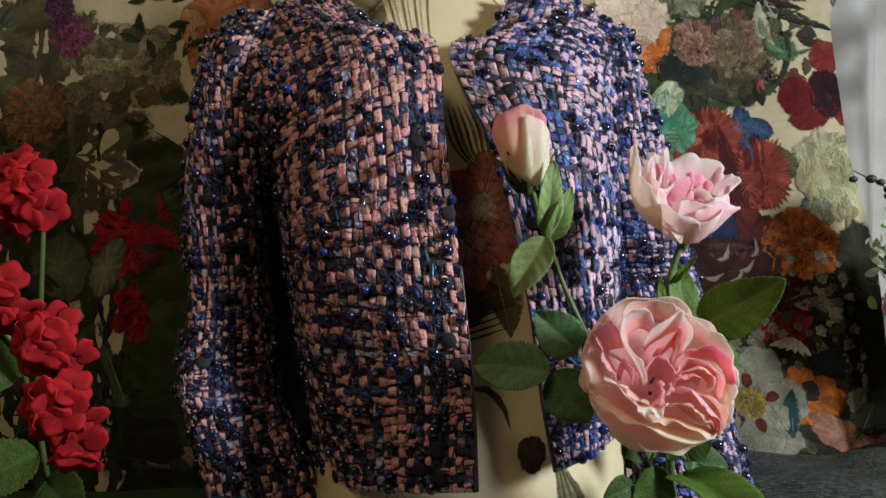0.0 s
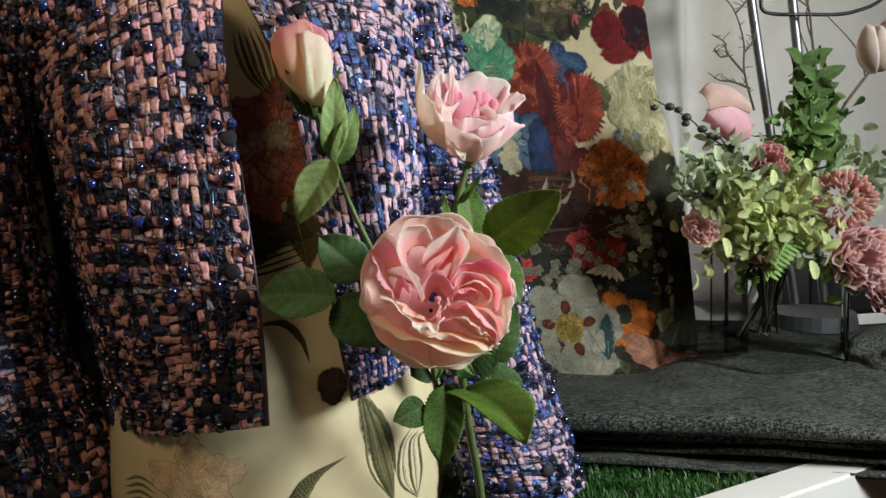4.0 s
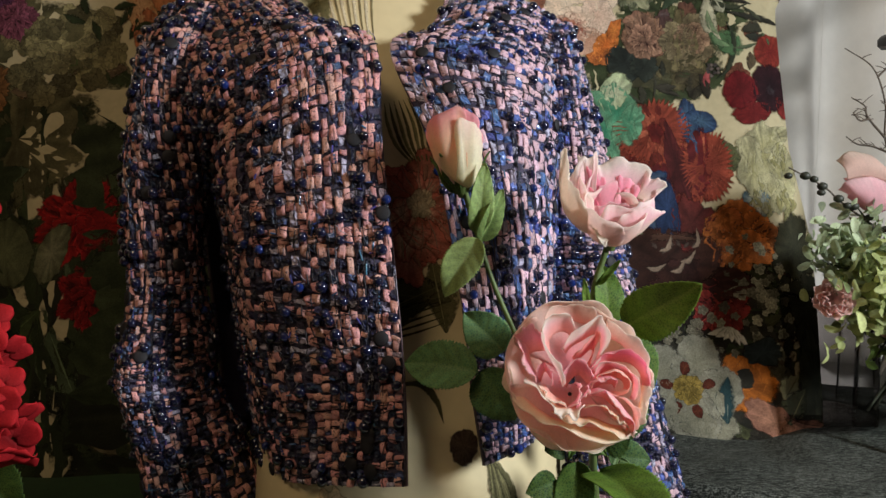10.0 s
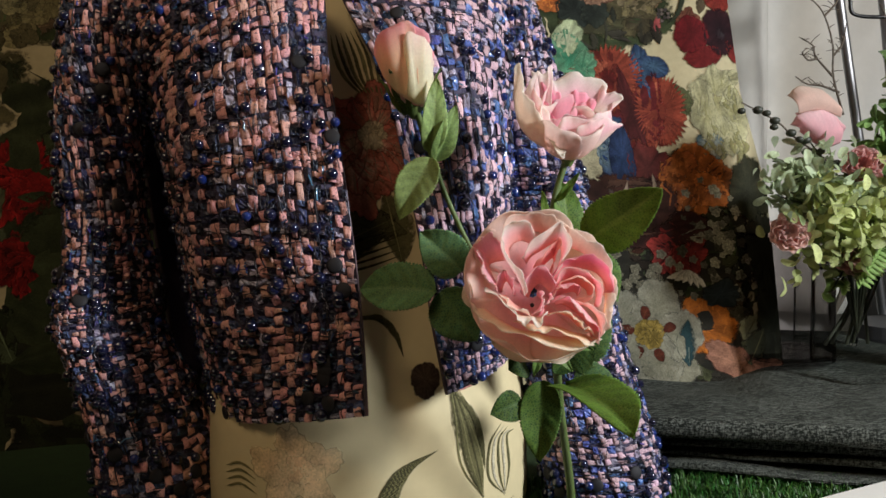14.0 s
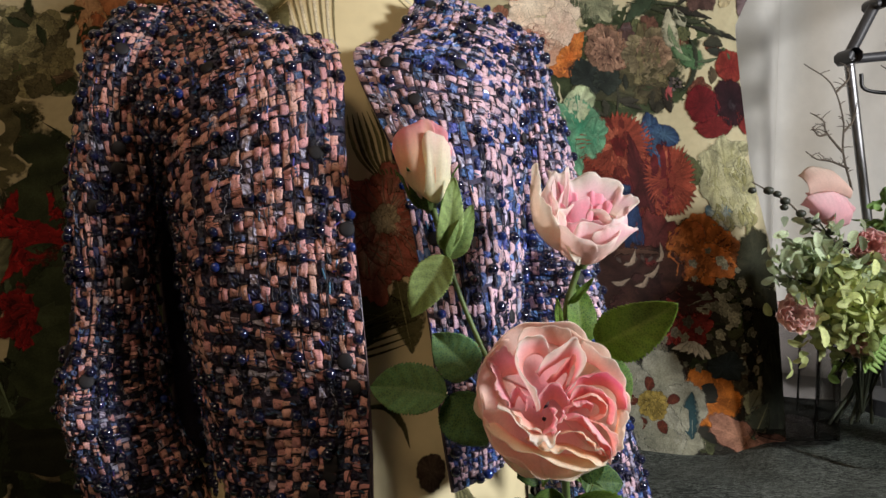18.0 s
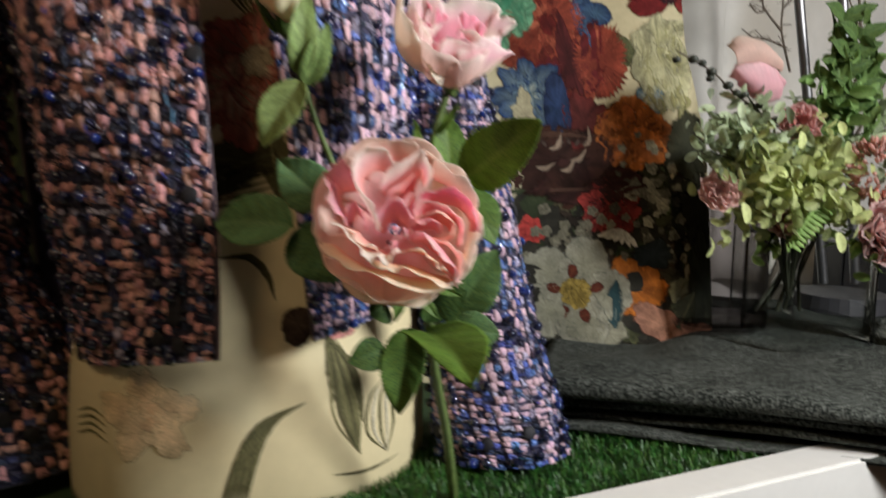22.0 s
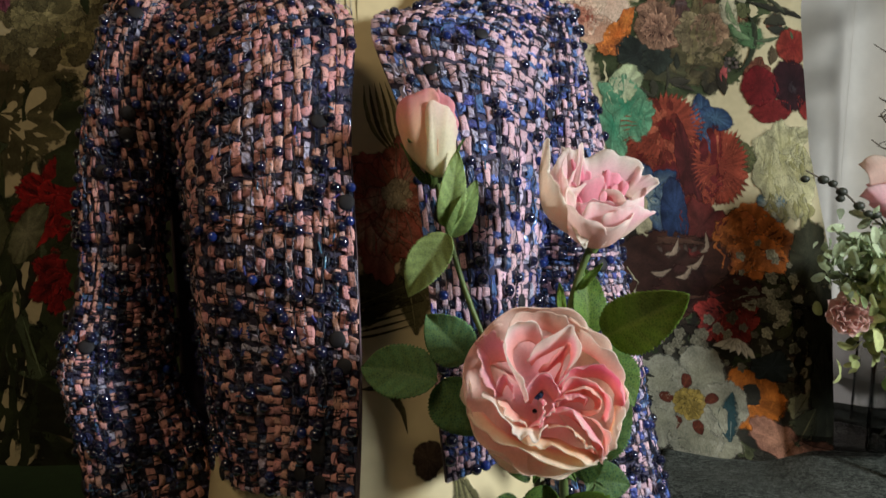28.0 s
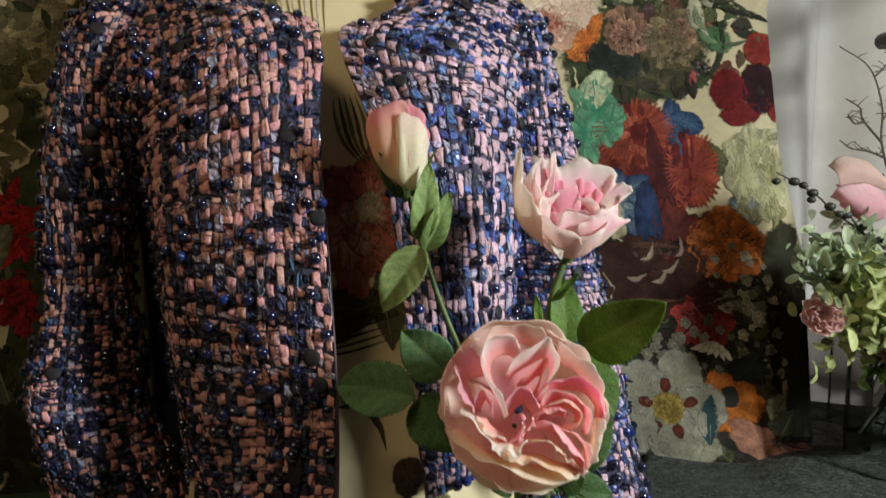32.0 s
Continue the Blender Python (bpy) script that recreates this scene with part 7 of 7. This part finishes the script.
def round_leaf(centre, normal, size, colour, name="leaf"):
    U = np.linspace(0, 2 * np.pi, 12, endpoint=False)
    ring = np.stack([size * .58 * np.cos(U), size * 1.12 * np.sin(U), .15 * size * np.cos(U * 2)], 1)
    v = np.concatenate([[(0, 0, -.1 * size)], ring * .55, ring])
    fs = [(0, 1 + i, 1 + (i + 1) % 12) for i in range(12)]
    m = pivot(centre, normal, BL.uniform(0, 360))
    f2 = [(1 + i, 13 + i, 13 + (i + 1) % 12, 1 + (i + 1) % 12) for i in range(12)]
    return moved(m, v), fs, f2


def leafy_spray(name, pts, count, size, colour, spread, label="", light=.5):
    hv, hf, hc, n = [], [], [], 0
    p = spline(np.array(pts, float), np.linspace(.48, 1, count))
    for q in p:
        for k in range(3):
            d = BL.normal(0, 1, 3)
            d[1] -= .8
            d /= np.linalg.norm(d)
            c = q + BL.normal(0, 1, 3) * spread
            v, f1, f2 = round_leaf(c, d, size * BL.uniform(.55, 1.0), colour)
            hv.append(v)
            hf += [tuple(a + n for a in f) for f in f1 + f2]
            col = np.array(colour) * BL.uniform(1 - light, 1 + light)
            hc.append(np.tile(col, (len(v), 1)))
            n += len(v)
    ob = mesh_object(name, np.concatenate(hv) - BR, hf, LEAF, bouquet, label, np.concatenate(hc), kind="stuff")
    if BL.random() < .3:
        st_ = Heap()
        tube(st_, pts, [.0018, .0012], 5, 20)
        st_.make("stem", mat("dark stem", (.03, .035, .02), .5), bouquet, shift=BR)
    return ob


YG, EUC, FRESH = (.46, .50, .24), (.36, .42, .30), (.14, .24, .09)
V0 = (.706, 1.000, .85)
for tip, cnt, size, col, spread in (((.60, .97, 1.07), 16, .011, EUC, .012), ((.62, .98, 1.10), 14, .011, EUC, .012), ((.585, .98, 1.04), 12, .010, EUC, .010),
                                    ((.72, .95, 1.06), 16, .013, YG, .018), ((.69, .95, 1.02), 16, .013, YG, .018), ((.75, .94, 1.02), 16, .013, YG, .018), ((.70, .94, .97), 14, .012, YG, .016), ((.66, .95, 1.03), 14, .012, YG, .014), ((.78, .93, .97), 16, .013, YG, .02),
                                    ((.77, 1.0, 1.22), 18, .016, FRESH, .010), ((.80, .99, 1.16), 18, .016, FRESH, .016), ((.73, 1.0, 1.14), 16, .014, FRESH, .014), ((.84, .99, 1.10), 16, .015, EUC, .016), ((.90, .99, 1.08), 16, .015, EUC, .018), ((.655, .94, 1.06), 16, .014, YG, .016), ((.71, .93, 1.00), 18, .014, YG, .02), ((.74, .93, 1.05), 18, .014, YG, .02), ((.68, .93, .985), 16, .013, YG, .018), ((.57, .965, 1.09), 18, .012, EUC, .016), ((.60, .96, 1.05), 20, .012, EUC, .018), ((.64, .95, 1.07), 18, .012, EUC, .018), ((.65, .96, 1.0), 18, .012, (.2, .26, .12), .02), ((.61, .97, 1.12), 12, .010, EUC, .012), ((.63, .97, 1.02), 14, .011, EUC, .014), ((.64, .96, .915), 9, .010, (.22, .34, .10), .006), ((.775, .93, .91), 9, .011, (.22, .34, .10), .008), ((.70, .96, .93), 9, .010, YG, .01),
                                    ((.545, .96, 1.075), 14, .009, EUC, .009), ((.565, .96, 1.045), 16, .010, EUC, .012), ((.585, .955, 1.015), 14, .010, (.18, .24, .13), .014), ((.60, .955, 1.055), 18, .011, EUC, .014), ((.625, .95, .955), 14, .011, YG, .014), ((.645, .945, .99), 18, .013, YG, .018), ((.66, .945, 1.04), 18, .013, YG, .018), ((.68, .94, .955), 16, .012, (.26, .32, .12), .018)):
    t_ = np.array(tip) - ((.045, 0, 0) if col == YG else (0, 0, 0))
    mid = (np.array(V0) * .5 + t_ * .5) + np.array((0, -.01, .06))
    leafy_spray("leaf_spray", [V0, mid, t_], cnt, size, col, spread)


def tulip(centre, axis, radius, height, upper, lower, name="tulip"):
    z = Vector(axis).normalized()
    x = (Vector((0, -.35, 1)) - z * z.dot(Vector((0, -.35, 1)))).normalized()
    m = Matrix.Translation(centre) @ Matrix((x, z.cross(x), z)).transposed().to_4x4()
    for i, (ca, k, spread) in enumerate(((0, .78, 1.3), (180, .84, 1.35), (90, .90, 1.0), (270, .90, 1.0), (40, .8, 1.0), (220, .8, 1.0))):
        sheet = bud_sheet(radius * k, height * (1, 1.05, .95, .95, .9, .9)[i], spread, i, open_=.002 if i < 2 else 0, fill=.84, point=.08)
        c = np.array(upper if i in (0, 2) else lower)
        cols = petal_colours(sheet[1], sheet[2], c * .9, c, c * .6 + .34, .8)
        petal(name + "_petal", sheet, np.clip(cols, 0, .95), m @ Matrix.Rotation(radians(ca), 4, "Z") @ Matrix.Translation((radius * .30 if i < 2 else 0, 0, 0)), bouquet, BR)


TF = Matrix.Translation((.64, .99, 1.15)) @ Matrix(((1, 0, 0), (0, 0, -1), (0, 1, 0))).to_4x4()
for top, foot, mid, rim_c in (([(-5.2, 2.6, 1.5), (-3.7, 3.7, 1.0), (-.5, 3.4, .6), (2.0, 1.7, .4)], [(-4.4, 0, 2.4), (-2.1, .4, 2.2), (.1, .2, 1.6), (2.5, -.4, .6)], (.82, .64, .57), (.84, .74, .66)),
                              ([(-4.8, -1.3, 1.6), (-4.5, -.1, 2.5), (-1.6, .4, 2.6), (2.1, -.3, 1.2)], [(-4.0, -2.3, 1.8), (-2.0, -3.5, 1.6), (.1, -4.4, 1.2), (2.5, -3.8, .6)], (.88, .60, .64), (.90, .72, .74)),
                              ([(-3.9, .2, 1.2), (-2.2, .8, 1.4), (.2, .9, 1.0), (2.5, -1.0, .8)], [(-2.5, -3.0, .8), (-.6, -4.1, .7), (1.2, -4.2, .6), (2.8, -2.6, .4)], (.84, .56, .60), (.88, .70, .70))):
    sheet_petal(TF, top, foot, mid, rim_c, mid, bulge=.010, ruffle=.0004, parent=bouquet, shift=BR, name="tulip_petal")
tulip((.875, 1.0, 1.205), (-.3, -.3, .9), .026, .07, (.78, .66, .60), (.8, .7, .62))


def small_rose(centre, axis, R, colour, seed, rings=4):
    m = pivot(centre, axis, 15)
    for k in range(rings):
        t = k / rings
        for i in range(5):
            r = np.random.default_rng(seed + k * 7 + i)
            sheet = petal_sheet(R * (1 - .75 * t), R * (.35 + .55 * t), .75, -.0005, R * .09, seed + k * 9 + i, nu=9, nv=7)
            cols = petal_colours(sheet[1], sheet[2], np.array(colour) * .9, np.array(colour) * r.uniform(.9, 1.1), np.array(colour) * .7 + .2, .85)
            petal("petal", sheet, np.clip(cols, 0, .95), m @ Matrix.Rotation(2 * math.pi * (i + .4 * k) / 5, 4, "Z"), bouquet, BR)


small_rose((.683, .965, 1.080), (-.3, -.9, .3), .026, (.80, .48, .46), 4000)
small_rose((.578, .955, .995), (-.3, -.9, .2), .026, (.90, .66, .62), 4100)
small_rose((.790, .930, .950), (-.1, -.95, .0), .046, (.86, .62, .60), 4200, 6)
small_rose((.835, .930, .915), (.1, -.95, -.2), .042, (.84, .60, .58), 4300, 6)
small_rose((.665, .955, .960), (-.3, -.9, .1), .022, (.86, .56, .52), 4400)
# peach filler: a ball of small buds
hv, hf, n = [], [], 0
h = Heap()
for i in range(320):
    d = BL.normal(0, 1, 3)
    d /= np.linalg.norm(d)
    if d[1] > .4:
        continue
    c = np.array((.778, .945, 1.024))
    k = BL.uniform(.9, 1.08)
    tube(h, [c + d * .030, c + d * .039 * k, c + d * .043 * k], [.0012, .0030, .0008], 6, 6, np.array((.80, .50, .44)) * BL.uniform(.75, 1.1))
h.make("peach_filler", PETAL, bouquet, "peach cluster of small buds", shift=BR)
# long blades
for b_, t_, w_ in (((.765, 1.0, 1.02), (.735, 1.0, 1.23), .030), ((.80, 1.0, 1.05), (.78, 1.0, 1.24), .02), ((.93, 1.0, 1.02), (.945, 1.0, 1.20), .02)):
    leaf("blade", b_, t_, (-.2, -.95, .1), w_, (.075, .14, .05), bouquet, BR, teeth=1, blunt=1.2)
for i in range(6):
    x, z = .757 + .012 * math.sin(i * 2.1), 1.10 + .023 * i
    for sgn in (-1, 1):
        leaf("leaf", (x, .99, z), (x + sgn * .036, .975, z + .016), (sgn * .2, -.9, .3), .020, (.045, .10, .04), bouquet, BR, teeth=1)
# fern
for i in range(11):
    k = i / 10
    x, z = .690 - .035 * k, .985 - .05 * k
    for sgn in (-1, 1):
        leaf("frond", (x, .925, z), (x + sgn * .018 * (1 - .5 * k) + .006, .92, z - .012), (0, -1, .2), .006, (.18, .30, .09), bouquet, BR, teeth=1, nv=9, nu=3)
# dark berries on a wiry sprig
h = Heap()
tube(h, [(.70, .975, 1.05), (.598, .97, 1.116), (.566, .966, 1.140), (.517, .965, 1.165)], [.0016, .001], 5, 20)
h.make("sprig", TWIG, bouquet, shift=BR)
for i in range(11):
    q = spline(np.array([(.66, .975, 1.08), (.598, .97, 1.116), (.566, .966, 1.140), (.517, .965, 1.165)]), np.array([i / 10]))[0] + BL.normal(0, 1, 3) * .006
    bm = bmesh.new()
    bmesh.ops.create_icosphere(bm, subdivisions=2, radius=.0068 if i % 2 else .0055)
    for f_ in bm.faces:
        f_.smooth = True
    bm.transform(Matrix.Translation(q - BR) @ Matrix.Diagonal((1, 1, .8, 1)))
    part("berry", bm, mat("dark green berry", (.03, .035, .025), .5), bouquet)
# stems in the clear vase
for i in range(5):
    h = Heap()
    tube(h, [(.665 + .016 * i, 1.01 + .01 * (i % 2), .832), (.70 + .006 * i, 1.005, .90), (.68 + .02 * i, .99, .98)], [.0025, .002], 6, 12)
    h.make("stem", mat("dark stem", (.03, .035, .02), .5), bouquet, shift=BR)

# bare twigs
TW = np.array((.735, 1.12, .83))
twigs = base("bare_branch", TW, "bare grey decorative branch with fine curled twigs in a clear vase", "branch")
tr = np.random.default_rng(5)


def grow(p, d, length, radius, depth):
    pts = [p]
    q, dd = p.copy(), d.copy()
    for i in range(4):
        dd = dd + tr.normal(0, .22, 3) * np.array((1, .5, 1))
        dd /= np.linalg.norm(dd)
        q = q + dd * length / 4
        pts.append(q.copy())
    h_ = Heap()
    tube(h_, pts, [radius, radius * .55], 5, 14)
    h_.make("twig", TWIG, twigs, shift=TW)
    if depth > 0:
        for k in range(4):
            b_ = pts[1 + k % 4]
            nd = dd * .5 + tr.normal(0, .7, 3) * np.array((1, .3, .8))
            nd[2] = abs(nd[2]) + .1
            nd /= np.linalg.norm(nd)
            grow(b_, nd, length * tr.uniform(.35, .6), radius * .55, depth - 1)


grow(np.array((.745, 1.12, .84)), np.array((-.02, -.02, 1.0)), .34, .0035, 0)
for pts in ([(0.744, 1.100, 1.160), (0.727, 1.100, 1.217), (0.725, 1.100, 1.265), (0.704, 1.100, 1.317), (0.660, 1.100, 1.345)],
            [(0.726, 1.100, 1.217), (0.699, 1.100, 1.246), (0.694, 1.100, 1.262), (0.673, 1.100, 1.274)],
            [(0.737, 1.100, 1.193), (0.709, 1.100, 1.203), (0.686, 1.100, 1.206), (0.668, 1.100, 1.217)],
            [(0.726, 1.100, 1.246), (0.741, 1.100, 1.265), (0.746, 1.100, 1.294)],
            [(0.712, 1.100, 1.305), (0.731, 1.100, 1.327), (0.725, 1.100, 1.346)],
            [(0.701, 1.100, 1.243), (0.687, 1.100, 1.241), (0.677, 1.100, 1.253)]):
    h = Heap()
    tube(h, pts, [.0019, .0008], 5, 22)
    h.make("twig", TWIG, twigs, shift=TW)
    for k in range(9):
        q = spline(np.array(pts), np.array([tr.uniform(.1, 1)]))[0]
        d = np.array((tr.choice([-1, 1]) * tr.uniform(.5, 1), tr.normal(0, .3), tr.uniform(-.1, .9))) * tr.uniform(.006, .017)
        h = Heap()
        tube(h, [q, q + d * .5 + (0, 0, .001), q + d], [.0009, .0005], 4, 6)
        h.make("twig", TWIG, twigs, shift=TW)
grow(np.array((.86, 1.11, 1.17)), np.array((.05, 0, 1.0)), .20, .0026, 1)
grow(np.array((.90, 1.10, 1.17)), np.array((.6, 0, .8)), .22, .0026, 1)
h = Heap()
tube(h, [(.745, 1.12, .85), (.80, 1.12, 1.0), (.86, 1.11, 1.17)], [.0035, .0027], 6, 16)
h.make("twig", TWIG, twigs, shift=TW)
h = Heap()
tube(h, [(.745, 1.12, .85), (.83, 1.12, 1.0), (.90, 1.10, 1.17)], [.0035, .0027], 6, 16)
h.make("twig", TWIG, twigs, shift=TW)

# ---- jointed desk lamp ----
LB = np.array((.90, 1.20, .80))
lamp = base("desk_lamp", LB, "jointed desk lamp with twin steel arms and a dark bracket", "lamp")


def rod(name, p0, p1, r_, material):
    h_ = Heap()
    p0, p1 = np.array(p0), np.array(p1)
    tube(h_, [p0, p0 * .66 + p1 * .34, p0 * .34 + p1 * .66, p1], [r_], 8, 6)
    return h_.make(name, material, lamp, shift=LB)


rod("arm", (.774, 1.17, 1.375), (.880, 1.19, .84), .0075, STEEL)
rod("arm", (.845, 1.17, 1.40), (.935, 1.19, .84), .0075, STEEL)
rod("bracket_bar", (.772, 1.17, 1.368), (.815, 1.17, 1.455), .009, DARKMETAL)
rod("bracket_bar", (.772, 1.17, 1.368), (.855, 1.17, 1.378), .008, DARKMETAL)
rod("bracket_bar", (.855, 1.17, 1.378), (.850, 1.17, 1.46), .008, DARKMETAL)
rod("upper_arm", (.815, 1.17, 1.455), (1.10, 1.15, 1.58), .009, DARKMETAL)
rod("pivot_bolt", (.774, 1.150, 1.372), (.774, 1.19, 1.372), .012, DARKMETAL)
rod("pivot_bolt", (.815, 1.150, 1.455), (.815, 1.19, 1.455), .010, DARKMETAL)
h = Heap()
tube(h, [(.790, 1.16, 1.345), (.80, 1.16, 1.32), (.86, 1.15, 1.315), (.95, 1.15, 1.32), (1.02, 1.15, 1.36), (1.10, 1.15, 1.50)], [.003], 6, 40)
h.make("cable", BLACK, lamp, shift=LB)
bm = bmesh.new()
bmesh.ops.create_cone(bm, segments=32, radius1=.075, radius2=.07, depth=.025, cap_ends=True)
bm.transform(Matrix.Translation((.01, -.01, .012)))
part("foot", bm, DARKMETAL, lamp)

# ---- far side: white drape, black box on the wall ----
drape = base("white_drape", (.9, 1.44, .80), "plain white hanging drape with soft vertical folds against the wall", "drape")
for x0, x1, dy in ((.52, .815, 0), (.80, 1.30, .008)):
    nu, nz = 80, 30
    uu, zz = np.meshgrid(np.linspace(x0, x1, nu), np.linspace(.80, 2.2, nz), indexing="ij")
    yy = 1.43 + dy + .030 * np.sin(uu * 30 + 1) * np.exp(-((uu - .80) / .14) ** 2) + .010 * np.sin(uu * 17) + .006 * np.sin(uu * 44 + zz * 2)
    dm = mesh_object("cloth_width", np.stack([uu, yy, zz], -1).reshape(-1, 3) - np.array((.9, 1.44, .80)), grid_faces(nu, nz), DRAPE, drape)
    dm.modifiers.new("thickness", "SOLIDIFY").thickness = .002
crate = base("black_box", (1.15, 1.32, .738), "matt black low box standing behind the vases", "box")
part("case", box_bm((-.15, 0, .05), (.45, .09, .15), .004), BLACK, crate)
part("plinth", box_bm((-.15, .01, 0), (.45, .09, .044), .003), WHITE, crate)
